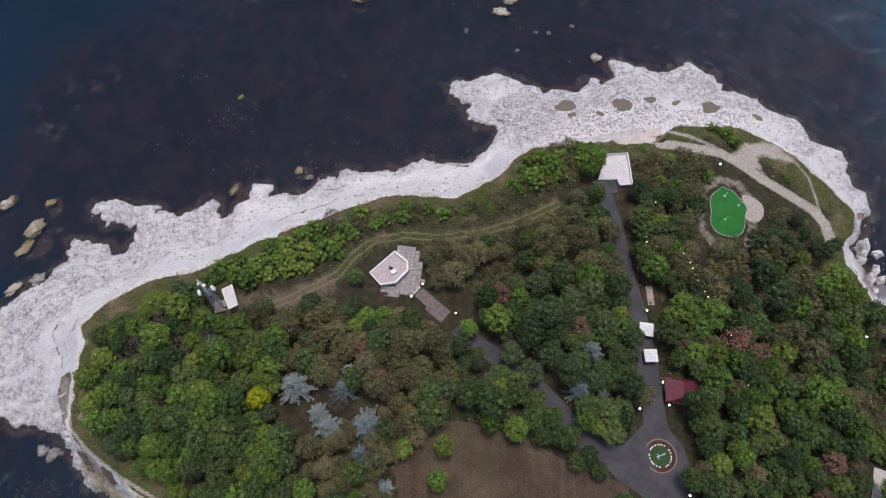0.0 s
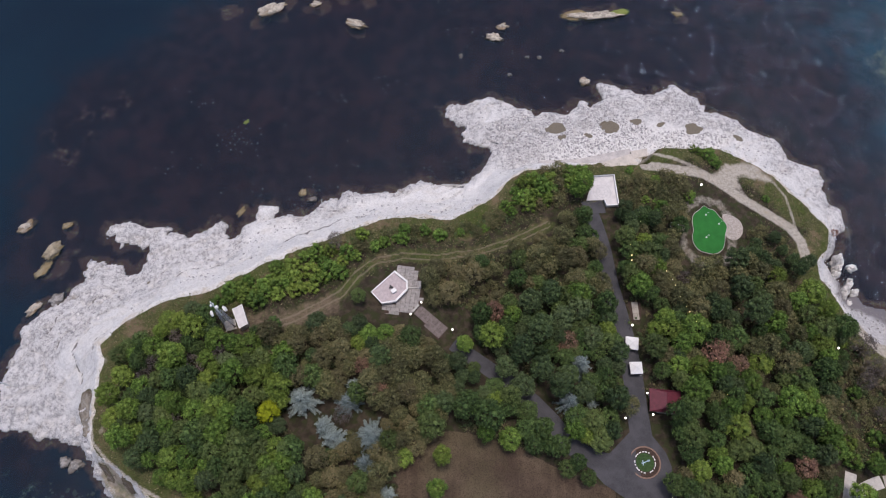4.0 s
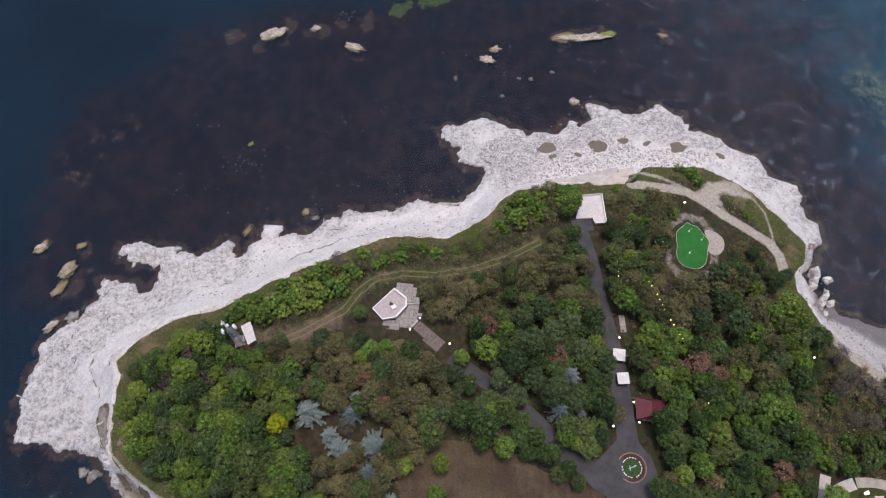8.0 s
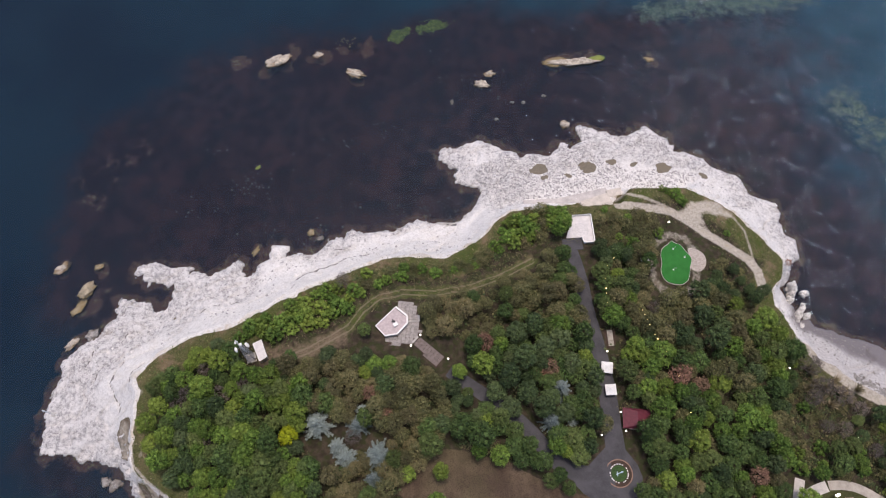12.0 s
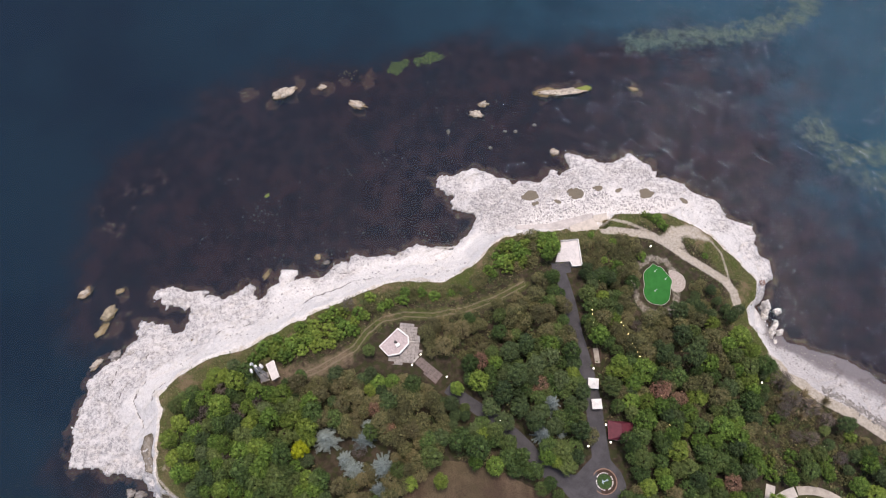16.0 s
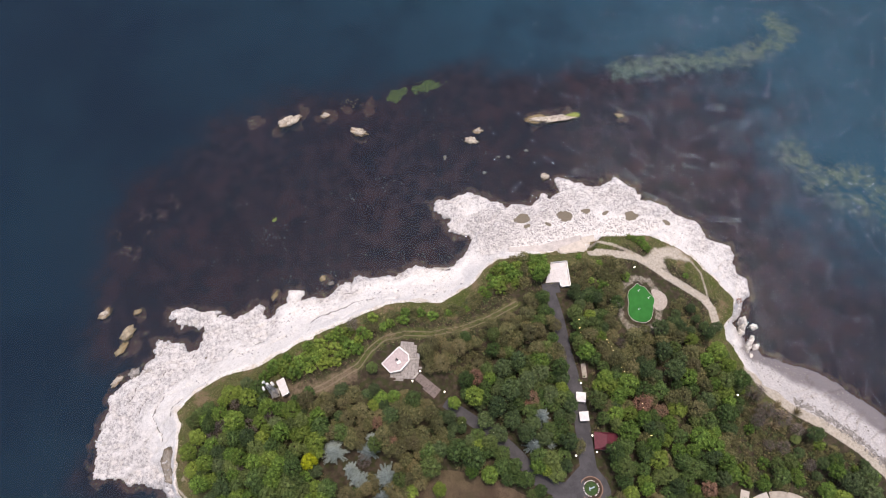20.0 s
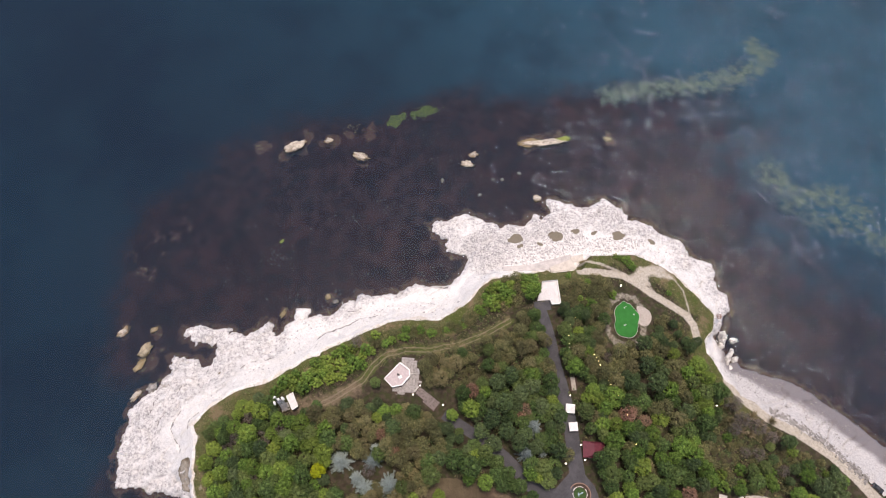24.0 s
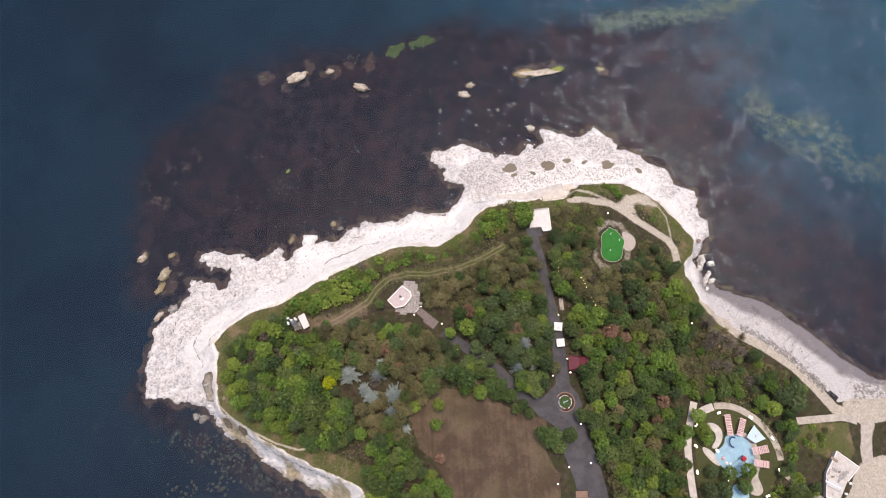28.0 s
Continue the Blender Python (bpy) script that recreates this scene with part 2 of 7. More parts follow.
def water_material():
    k = Mat("sea_water", 0.1, 0.5)
    k.b.inputs["IOR"].default_value = 1.33
    k.color(k.mix(k.ramp(k.noise(0.012, 4), 0.35, 0.65), (0.005, 0.017, 0.034), (0.0075, 0.027, 0.049)))
    # wind ripples, stronger away from the lee of the headland
    sep = k.t.nodes.new("ShaderNodeSeparateXYZ")
    k.link(k.geo.outputs["Position"], sep.inputs[0])
    reach = k.math("ADD", sep.outputs["X"], k.math("ADD", k.math("MULTIPLY", sep.outputs["Y"], 0.35), k.math("MULTIPLY", k.noise(0.01, 4), 120)))
    wind = k.ramp(reach, 60, 280, 0.2, 1.3)
    waves = k.math("ADD", k.noise(0.3, 2.0, 0.5, stretch=(0.26, 1.3, 1), turn=-0.5), k.math("MULTIPLY", k.noise(1.9, 5, 0.65, stretch=(0.45, 1.2, 1), turn=-0.5), 0.22))
    k.bump(k.math("MULTIPLY", waves, wind), 1.0, 0.65)
    normal = k.b.inputs["Normal"].links[0].from_socket
    k.b.inputs["Specular IOR Level"].default_value = 0.0
    clear = k.t.nodes.new("ShaderNodeBsdfTransparent")
    clear.inputs[0].default_value = (0.78, 0.86, 0.96, 1)
    blend = k.t.nodes.new("ShaderNodeMixShader")
    blend.inputs[0].default_value = 0.38
    k.link(clear.outputs[0], blend.inputs[1])
    k.link(k.b.outputs[0], blend.inputs[2])
    gloss = k.t.nodes.new("ShaderNodeBsdfGlossy")
    gloss.inputs["Roughness"].default_value = 0.02
    gloss.inputs["Color"].default_value = (0.95, 0.97, 1.0, 1)
    shine = k.t.nodes.new("ShaderNodeFresnel")
    shine.inputs["IOR"].default_value = 1.33
    k.link(normal, gloss.inputs["Normal"])
    k.link(normal, shine.inputs["Normal"])
    surface = k.t.nodes.new("ShaderNodeMixShader")
    k.link(shine.outputs[0], surface.inputs[0])
    k.link(blend.outputs[0], surface.inputs[1])
    k.link(gloss.outputs[0], surface.inputs[2])
    k.link(surface.outputs[0], k.out.inputs[0])
    return k.m


def leaf_material(name, dark, lite, tint, rough=0.65):
    """Foliage: differs from tree to tree, from limb to limb and from leaf to leaf."""
    k = Mat(name, rough, 0.2)
    c = k.mix(k.ramp(k.island(), 0.0, 1.0), tuple(v * 0.8 for v in dark), tuple(v * 1.1 for v in lite))
    c = k.mix(k.ramp(k.noise(0.12, 4, 0.6), 0.52, 0.66, 0.0, 0.45), c, tint)
    c = k.mix(k.ramp(k.chance(), 0.3, 1.0, 0, 0.9), c, k.mix(k.island(), tuple(v * 0.7 for v in tint), tuple(v * 1.25 for v in tint)))
    c = k.mix(1.0, c, k.mix(k.math("FRACT", k.math("MULTIPLY", k.chance(), 7.3)), (0.72, 0.74, 0.74), (1.4, 1.36, 1.3)), "MULTIPLY")
    c = k.mix(k.ramp(k.noise(0.9, 4, 0.6), 0.45, 0.7, 0.0, 0.5), c, dark)
    k.color(c)
    k.bump(k.noise(5.0, 4, 0.7), 0.8, 0.25)
    return k.m


GROUND = ground_material()
WATER = water_material()
LEAF_GREEN = leaf_material("leaves_green", (0.03609, 0.0696, 0.02383), (0.09535, 0.1579, 0.05014), (0.1158, 0.1527, 0.05272))
LEAF_DARK = leaf_material("leaves_dark", (0.03461, 0.06223, 0.02933), (0.08657, 0.135, 0.05273), (0.1014, 0.1364, 0.06162))
LEAF_OLIVE = leaf_material("leaves_olive", (0.0759, 0.08712, 0.03992), (0.2074, 0.2033, 0.09504), (0.1741, 0.1529, 0.08078))
LEAF_BLUE = leaf_material("needles_blue", (0.135, 0.175, 0.175), (0.31, 0.375, 0.37), (0.26, 0.31, 0.29))
LEAF_RUST = leaf_material("leaves_rust", (0.1923, 0.1005, 0.07429), (0.3321, 0.1923, 0.1442), (0.2622, 0.1748, 0.1224))
LEAF_GREY = leaf_material("twigs_grey", (0.1136, 0.1005, 0.09177), (0.23, 0.1923, 0.1792), (0.1748, 0.1442, 0.1311))
LEAF_YELLOW = leaf_material("leaves_yellow", (0.22, 0.26, 0.012), (0.42, 0.47, 0.025), (0.36, 0.40, 0.02))
LEAF_BRIGHT = leaf_material("leaves_bright", (0.06099, 0.1209, 0.02546), (0.1497, 0.2506, 0.05354), (0.177, 0.2341, 0.0484))
BARK = plain("bark", (0.11, 0.085, 0.065), 0.9, 0.25, 2.0, 0.6)


def asphalt():
    k = Mat("asphalt", 0.85, 0.3)
    n = k.noise(0.25, 5, 0.6)
    c = k.mix(k.ramp(n, 0.35, 0.65), (0.042, 0.041, 0.048), (0.068, 0.066, 0.075))
    c = k.mix(k.ramp(k.noise(20, 3), 0.4, 0.7, 0, 0.35), c, (0.14, 0.14, 0.14))
    k.color(k.mix(k.ramp(k.noise(0.7, 6, 0.7), 0.6, 0.72, 0, 0.6), c, (0.06, 0.06, 0.065)))
    k.bump(k.noise(25, 3), 0.3, 0.02)
    return k.m


ASPHALT = asphalt()
CONCRETE = plain("concrete", (0.50, 0.47, 0.44), 0.85, 0.14, 0.5, 0.2)



# ---- the lie of the land ----
SOUTHWEST_COAST = [(-48.2, -14.7), (-52.2, -11.9), (-56.5, -9.5), (-60.9, -7.5), (-64.4, -7.1), (-67.9, -5.1), (-71.5, -3.1), (-76.4, -0.6), (-78.8, 2.2), (-82.5, 5.9), (-86.1, 7.6), (-88, 9.3), (-91.6, 11.3), (-97.1, 14.8), (-98.3, 16.4), (-98.9, 18.1), (-100.8, 21.5), (-104, 22.8), (-107, 23.4), (-108.9, 25.1), (-113.3, 24.9), (-118.5, 25.2), (-120, 26.9), (-121.6, 25.8), (-127.3, 25.1), (-129.1, 26.3), (-130, 30.9), (-129.9, 34.6), (-131, 39), (-130.1, 42), (-131, 44.3), (-129.6, 47.4), (-128.9, 50.5), (-128.6, 53.6), (-128.8, 56), (-127.9, 58.4), (-126, 60.5), (-124.2, 62.6)]
WEST_COAST = [(-119.1, 66.1), (-118.2, 69.5), (-115.4, 72.1), (-115.8, 74.5), (-115.2, 76), (-115.9, 77.9), (-114.5, 79.3), (-112.1, 79), (-109.9, 79.2), (-108.3, 78.3), (-107.3, 78), (-104, 78.1), (-104.1, 75.9), (-102.1, 73.2), (-101.9, 74.7), (-100.1, 75.2), (-97.4, 77.6), (-96.6, 80.2), (-96.8, 82.7), (-97.6, 85.4), (-100.4, 84.5), (-103.5, 85.1), (-105.1, 86.1), (-106.6, 84.2), (-108.2, 85.3), (-109.7, 87.4), (-111.7, 87.3), (-113.3, 88.5), (-112.3, 91), (-110.7, 91.3), (-108.2, 92), (-105, 92.5), (-100.8, 91.9), (-98.4, 91.4), (-94.7, 91.5), (-92.8, 91.9), (-91.5, 90.7), (-92.6, 89.5), (-89.7, 89.8), (-86.9, 89.1), (-83.6, 89.1), (-81.4, 90.1), (-79.5, 92.1), (-77.6, 94), (-75.3, 94.5), (-73.8, 92), (-73.6, 89), (-72.4, 88), (-69.9, 90.7)]
MIDDLE_COAST = [(-69.1, 93.1), (-67.1, 95.2), (-65.6, 96.3), (-64.8, 98.7), (-64, 101.1), (-61.7, 101.7), (-59.5, 101), (-58.2, 99.4), (-59.2, 96.9), (-56.3, 97.5), (-53.5, 98.1), (-49.9, 98.2), (-47.1, 99.3), (-45.6, 101.1), (-44.4, 103.2), (-42.4, 104.5), (-39.8, 104.8), (-38.9, 107.3), (-36.3, 108.6), (-33.8, 107.5), (-32.1, 105.6), (-30.1, 106.4), (-27.9, 108.1), (-24.3, 108.7), (-20.1, 108.5), (-16.7, 110.6), (-12.9, 112.5), (-10.2, 112.3), (-7.1, 111.1), (-3.6, 112.2), (0.1, 111.8), (3, 113)]
NORTH_COAST = [(3.7, 114), (7, 117.4), (9, 119.9), (9.6, 124.9), (8.5, 126.5), (4.7, 126.9), (1.1, 129), (0.3, 131.9), (1.2, 135), (-1.6, 135.3), (-4.2, 137.3), (-5.8, 139.8), (-6, 142), (-4.5, 143.4), (-1.3, 143.2), (1.9, 144.7), (5.5, 146.4), (9.5, 148.1), (13.5, 146.7), (17.1, 146), (18.6, 143.8), (21.5, 144), (24, 142.4), (24.7, 140.2), (27.2, 142.1), (30.5, 142.5), (34.4, 141.4), (37.2, 141.8), (38.8, 145.4), (40.7, 147.3), (43.2, 147), (44.6, 146.1), (49, 148.6), (47.7, 152.2), (47.5, 154.4), (49, 155.9), (53, 154.7), (56.5, 153.1), (59.5, 153.9), (61.2, 151.6), (63.7, 151.2), (66.6, 151.9), (69, 153.8), (72, 155.3)]
NORTHEAST_COAST = [(72, 156.3), (74.3, 156), (76.2, 155.1), (79.4, 152.4), (82.8, 151.1), (83.2, 147.8), (84.7, 147.4), (83.6, 144.9), (88.6, 144.7), (92.2, 143.1), (95.1, 142.3), (97.4, 139.6), (99.4, 137.9), (102.5, 135.8), (106.1, 135.1), (108.1, 133.4), (108.7, 129.9), (110, 126.8), (113.4, 125.3), (116.2, 124.1), (119.5, 122.6), (120.7, 118.8), (119.8, 116.2), (121.2, 113.8), (120.9, 110.4), (122.5, 109.5), (124, 108.1), (123.6, 104.1), (123.6, 100.9), (120.7, 98.4), (120.5, 95.2), (118, 91.2), (116, 89.6)]
EAST_COAST = [(116.2, 87.6), (117.4, 84.7), (119.2, 83.1), (119.7, 80.4), (119.5, 77.5), (121.7, 78.3), (123.8, 78.7), (123.9, 77.3), (125.3, 75.9), (130.3, 74.3), (135.4, 73.1), (140.3, 71.1), (144.8, 69.5), (152.0, 65.5), (161.1, 57.8), (170.0, 50.2), (178.8, 42.7), (187.6, 36.5), (194.3, 34.8)] + [(330, 60), (900, 150), (3000, 300), (3000, -3000), (200, -3000), (60, -400), (0, -140)]
CLIFF_TOP = [(-29.9, -14.0), (-34.2, -9.7), (-41.6, -6.3), (-49.7, -3.3), (-57.9, 0.4), (-66.1, 4.1), (-74.6, 8.8), (-83.1, 14.3), (-89.3, 18.2), (-93.1, 23.4), (-93.1, 28.5), (-94.8, 36.6), (-94.6, 43.8), (-96.8, 47.4), (-94.3, 51.0), (-90.3, 54.7), (-81.1, 60.6), (-69.3, 65.1), (-57.5, 72.1), (-45.5, 79.0), (-34.6, 84.5), (-23.5, 89.7), (-13.5, 91.0), (-2.2, 91.3), (4.0, 94.5), (11.6, 101.4), (16.8, 107.9), (24.5, 111.2), (37.3, 113.1)] + [(55.9, 117.4), (59.3, 122.4), (72.0, 125.2), (79.7, 124.1), (89.8, 119.9), (98.4, 114.4), (104.1, 107.0), (110.6, 100.0), (114.2, 95.5), (112.1, 90.1), (108.0, 84.1), (108.0, 79.7)] + [(114.2, 67.8), (121.1, 62.5), (127.8, 56.0), (139.4, 50.0), (150.6, 42.7), (161.3, 33.1), (168.3, 24.5), (179.6, 27.4)] + [(330, 20), (900, 60), (2990, 200), (2990, -2990), (230, -2990), (90, -400), (30, -140)]
FIELD = [(-11.3, 28.4), (3.9, 28.5), (17.9, 25.2), (31.8, 18.4), (42.3, 16.2), (41.8, 3.9), (47.1, -4.8), (45.9, -30.1), (-0.6, -30.0), (3.8, -13.4), (-0.7, -2.7), (-8.7, 6.0), (-13.4, 17.0)]
COAST = SOUTHWEST_COAST + WEST_COAST + MIDDLE_COAST + NORTH_COAST + NORTHEAST_COAST + EAST_COAST


def hash2(ix, iy, seed):
    h = (ix.astype(np.int64) * 374761393 + iy.astype(np.int64) * 668265263 + seed * 974634777) & 0xFFFFFFFF
    h = ((h ^ (h >> 13)) * 1274126177) & 0xFFFFFFFF
    return ((h ^ (h >> 16)) & 0xFFFF) / 65535.0


def value_noise(x, y, seed):
    ix, iy = np.floor(x), np.floor(y)
    u, v = x - ix, y - iy
    u, v = u * u * (3 - 2 * u), v * v * (3 - 2 * v)
    a, b = hash2(ix, iy, seed), hash2(ix + 1, iy, seed)
    c, d = hash2(ix, iy + 1, seed), hash2(ix + 1, iy + 1, seed)
    return (a + (b - a) * u) * (1 - v) + (c + (d - c) * u) * v


def fbm(x, y, size, octaves, seed):
    """Noise from -1 to 1 whose largest lumps are of that size in metres."""
    total, amp, norm = 0.0, 1.0, 0.0
    for n in range(octaves):
        total = total + amp * (2 * value_noise(x / size, y / size, seed + n) - 1)
        norm += amp
        amp, size = amp * 0.5, size / 2.03
    return total / norm


def inside(x, y, poly):
    odd = np.zeros(x.shape, bool)
    for (ax, ay), (bx, by) in zip(poly, poly[1:] + poly[:1]):
        if ay != by:
            odd ^= ((ay > y) != (by > y)) & (x < (bx - ax) * (y - ay) / (by - ay) + ax)
    return odd


def off_line(x, y, line):
    best = np.full(x.shape, 1e9)
    for (ax, ay), (bx, by) in zip(line, line[1:]):
        dx, dy = bx - ax, by - ay
        t = np.clip(((x - ax) * dx + (y - ay) * dy) / (dx * dx + dy * dy + 1e-9), 0, 1)
        best = np.minimum(best, (x - ax - t * dx) ** 2 + (y - ay - t * dy) ** 2)
    return np.sqrt(best)


def signed(x, y, poly):
    d = off_line(x, y, poly + poly[:1])
    return np.where(inside(x, y, poly), d, -d)


def step(v, a, b):
    t = np.clip((v - a) / (b - a), 0, 1)
    return t * t * (3 - 2 * t)


CELL = 0.55
far_out = [1.5, 3, 5, 8, 13, 21, 34, 55, 90, 150, 240, 400, 700, 1200]
XS = np.concatenate([-232 - np.cumsum(far_out)[::-1], np.arange(-232, -150, 1.6), np.arange(-150, 200, CELL), np.arange(200, 300, 1.6), 300 + np.cumsum(far_out)])
YS = np.concatenate([-72 - np.cumsum(far_out)[::-1], np.arange(-72, 168, CELL), np.arange(168, 262, 1.4), 262 + np.cumsum(far_out)])
GX, GY = np.meshgrid(XS, YS)
WX = GX + 1.3 * fbm(GX, GY, 5, 5, 11)
WY = GY + 1.3 * fbm(GX, GY, 5, 5, 23)
beach = step(GX, 112, 120) * step(GY, 92, 84)
# rounded lobes with sharp notches between them along the rock edge
LOBES = 1.5 * np.abs(fbm(GX, GY, 4.6, 3, 211)) + 0.9 * np.abs(fbm(GX, GY, 1.9, 2, 217)) - 0.55
D_SEA = signed(WX, WY, COAST) + (1.3 - 0.8 * step(GX, -5, 10)) * LOBES * (1 - beach)
D_TOP = signed(WX, WY, CLIFF_TOP)
D_TOP = np.minimum(D_TOP, D_SEA - 0.5)
TOP = np.minimum(18.0, 16.0 - 0.052 * GX) + 0.5 * fbm(GX, GY, 30, 3, 5)
up = np.clip(D_SEA / np.maximum(D_SEA - D_TOP, 0.1), 0, 1)
width = np.maximum(D_SEA - D_TOP, 0.1)
shelf = 0.5 + 1.9 * step(up, 0.0, 0.25)
cliff = shelf + (TOP - shelf) * np.clip((up - 0.28) / 0.72, 0, 1) ** 1.35
rough = fbm(GX, GY, 9, 5, 41)
ledge = np.abs(fbm(GX * 0.8 + GY * 0.6, GY * 2.0 - GX * 1.2, 12, 3, 61))
knob = np.abs(fbm(GX, GY, 2.6, 4, 43))
# grey weathered stone lies seaward of this share of the way up, smooth white stone above it
THRESHOLD = 0.18 + 0.28 * step(GX, -58, -80) + 0.34 * step(GX, 8, 18) - 0.12 * step(GX, 76, 92)
WORN = step(up + 0.5 * fbm(GX, GY, 20, 6, 47), THRESHOLD + 0.30, THRESHOLD - 0.30) * (1 - beach)
cliff = cliff + (0.6 * rough + (0.3 + 0.6 * WORN) * knob - 0.9 * step(ledge, 0.09, 0.0)) * step(up, 0.0, 0.08) * step(up, 1.0, 0.9)
# long open joints in the rock that follow the shore
RUN = (D_TOP + 6 * fbm(GX, GY, 26, 3, 221)) / 9.0
JOINT = step(np.abs(RUN - np.round(RUN)), 0.055, 0.01) * step(fbm(GX, GY, 15, 3, 227), 0.05, 0.25) * (D_TOP < -2.5) * step(D_SEA, 2, 5) * (1 - beach) * (GX < 10) * (GY > 30)
cliff = cliff - 0.7 * JOINT
BED = -0.4 - 3.2 * (1 - np.exp(np.minimum(D_SEA, 0) / 25)) - 5 * (1 - np.exp(np.minimum(D_SEA + 70, 0) / 60)) + 0.5 * rough
HEIGHT = np.where(D_SEA < 0, np.minimum(BED, np.maximum(D_SEA * 0.8, -0.7)), np.where(D_TOP > 0, TOP + 0.15 * rough, cliff))
RAMP = [(45.9, 118.4), (55.7, 122.3), (57.6, 117.4), (46.3, 115.9)]
LEDGE = [(55.4, 123.5), (61.0, 124.9), (60.9, 121.9), (56.6, 120.8)]
PROMENADE = [(25.3, 119.0), (38.3, 120.2), (55.6, 125.2), (56.3, 123.1), (46.8, 119.2), (46.5, 117.7), (36.5, 117.1), (25.6, 117.2)]
NORTH_SHELF = [(13.8, 117.0), (25.8, 119.8), (38.7, 121.2), (56.0, 126.2), (61.8, 126.8), (83.7, 127.4), (91.3, 131.5), (87.9, 148.1), (32.0, 147.3), (6.2, 134.4)]
HEIGHT = np.minimum(HEIGHT, 3.0 + 0.8 * rough + 0.9 * knob + 14 * step(signed(GX, GY, NORTH_SHELF), 0.0, -9.0))
for outline, z in ((RAMP, 6.8), (LEDGE, 6.2), (PROMENADE, 5.3)):
    HEIGHT = np.minimum(HEIGHT, z + 12 * step(signed(GX, GY, outline), -1.0, -4.5))
HEIGHT = np.where(D_SEA >= 0, np.minimum(HEIGHT, 0.02 + D_SEA * (0.5 + 1.7 * (1 - beach))), HEIGHT)


def ground_z(x, y):
    """Height of the land at a place."""
    i = min(max(int(np.searchsorted(XS, x)) - 1, 0), len(XS) - 2)
    j = min(max(int(np.searchsorted(YS, y)) - 1, 0), len(YS) - 2)
    u, v = (x - XS[i]) / (XS[i + 1] - XS[i]), (y - YS[j]) / (YS[j + 1] - YS[j])
    a = HEIGHT[j, i] * (1 - u) + HEIGHT[j, i + 1] * u
    b = HEIGHT[j + 1, i] * (1 - u) + HEIGHT[j + 1, i + 1] * u
    return float(a * (1 - v) + b * v)


def spread(line, halfwidth, soft):
    return step(off_line(GX, GY, line), halfwidth + soft, max(halfwidth - soft, 0))


GREEN = [(74.8, 101.0), (76.1, 99.8), (77.9, 99.4), (79.1, 97.1), (81.3, 94.5), (80.1, 91.3), (79.7, 88.5), (78.8, 86.1), (76.5, 84.7), (74.1, 84.9), (71.8, 85.7), (70.4, 87.8), (70.3, 90.5), (71.0, 92.3), (70.7, 95.4), (71.4, 97.9), (73.8, 99.6)]
CLIFF_TRACK = [(-53.2, 52.8), (-41.6, 58.9), (-32.3, 65.1), (-28.1, 71.3), (-22.9, 75.9), (-15.6, 77.8), (-5.9, 78.0), (6.4, 80.7), (16.4, 84.8), (26.5, 90.9)]
RIM_PATH = [(57.6, 114.1), (64.8, 113.8), (76.1, 112.4), (82.2, 108.7), (86.5, 105.4), (93.8, 100.5), (101.0, 95.4), (103.6, 91.2), (104.4, 85.2)]
RIM_PATH_UPPER = [(58.6, 119.0), (66.7, 117.7), (77.0, 112.9)]
RIM_TRAIL = [(96.1, 112.1), (98.1, 111.4), (101.3, 106.3), (102.4, 99.0), (103.0, 94.6)]
WEST_PATH = [(-93.9, 36.7), (-93.8, 28.5), (-91.5, 21.6), (-85.6, 16.6), (-77.1, 11.4), (-67.5, 7.0), (-58.1, 4.4), (-50.1, 5.3)]
SHORE_TRACK = [(114.6, 68.0), (119.3, 61.2), (127.9, 53.6), (139.5, 47.5), (150.6, 39.4), (159.0, 30.5), (166.0, 21.6), (174.0, 19.2)]
LANDING = [(170.0, 23.9), (175.3, 27.0), (197.4, 28.7), (195.3, 18.1), (181.8, 15.8), (178.1, 2.1), (192.7, 4.3), (188.4, -17.8), (163.0, -17.8), (169.9, -4.7), (173.9, 0.9), (176.1, 14.6), (172.6, 18.1)]

lane = np.zeros(GX.shape)
rut = off_line(0.75 * GX + 0.25 * WX, 0.75 * GY + 0.25 * WY, CLIFF_TRACK)
wheel = step(np.abs(rut - 0.85), 0.42, 0.08)
trail = 0.28 * step(rut, 3.2, 0.6)
trail = np.maximum(trail, 0.6 * spread([(-57.0, 55.2), (-43.9, 57.6), (-34.6, 61.8)], 4.0, 3.0))
lane = np.maximum(lane, 0.5 * step(np.abs(signed(WX, WY, GREEN) + 3.0), 3.0, 0.5))
lane = np.maximum(lane, 1.0 * spread(RIM_PATH, 1.6, 1.0))
lane = np.maximum(lane, 0.7 * spread(RIM_PATH_UPPER, 0.8, 0.9))
lane = np.maximum(lane, 0.7 * spread(RIM_TRAIL, 0.5, 0.6))
sward = spread(RIM_PATH, 14, 4)
bare = [(76.6, 112.5), (80.3, 114.8), (83.3, 116.8), (89.3, 118.0), (93.2, 117.8), (97.2, 113.7), (98.2, 112.0), (94.8, 111.0), (88.5, 112.2), (87.6, 110.9), (89.0, 106.2), (82.8, 108.1)]
lane = np.maximum(lane, 0.85 * step(signed(WX, WY, bare), -2.0, 2.5))
lane = np.maximum(lane, 0.9 * spread(WEST_PATH, 0.45, 0.4))
lane = np.maximum(lane, 0.7 * step(fbm(GX, GY, 7, 4, 241), 0.0, 0.35) * step(D_TOP, 7, 3) * step(D_TOP, -0.5, 0.5) * step(GX, -72, -82) * step(GY, 18, 26))
lane = np.maximum(lane, 1.0 * spread(SHORE_TRACK, 2.2, 0.8))
lane = np.maximum(lane, step(signed(WX, WY, LANDING), -1, 1))
turf = step(D_TOP, 14, 2) * step(GX, 128, 118)
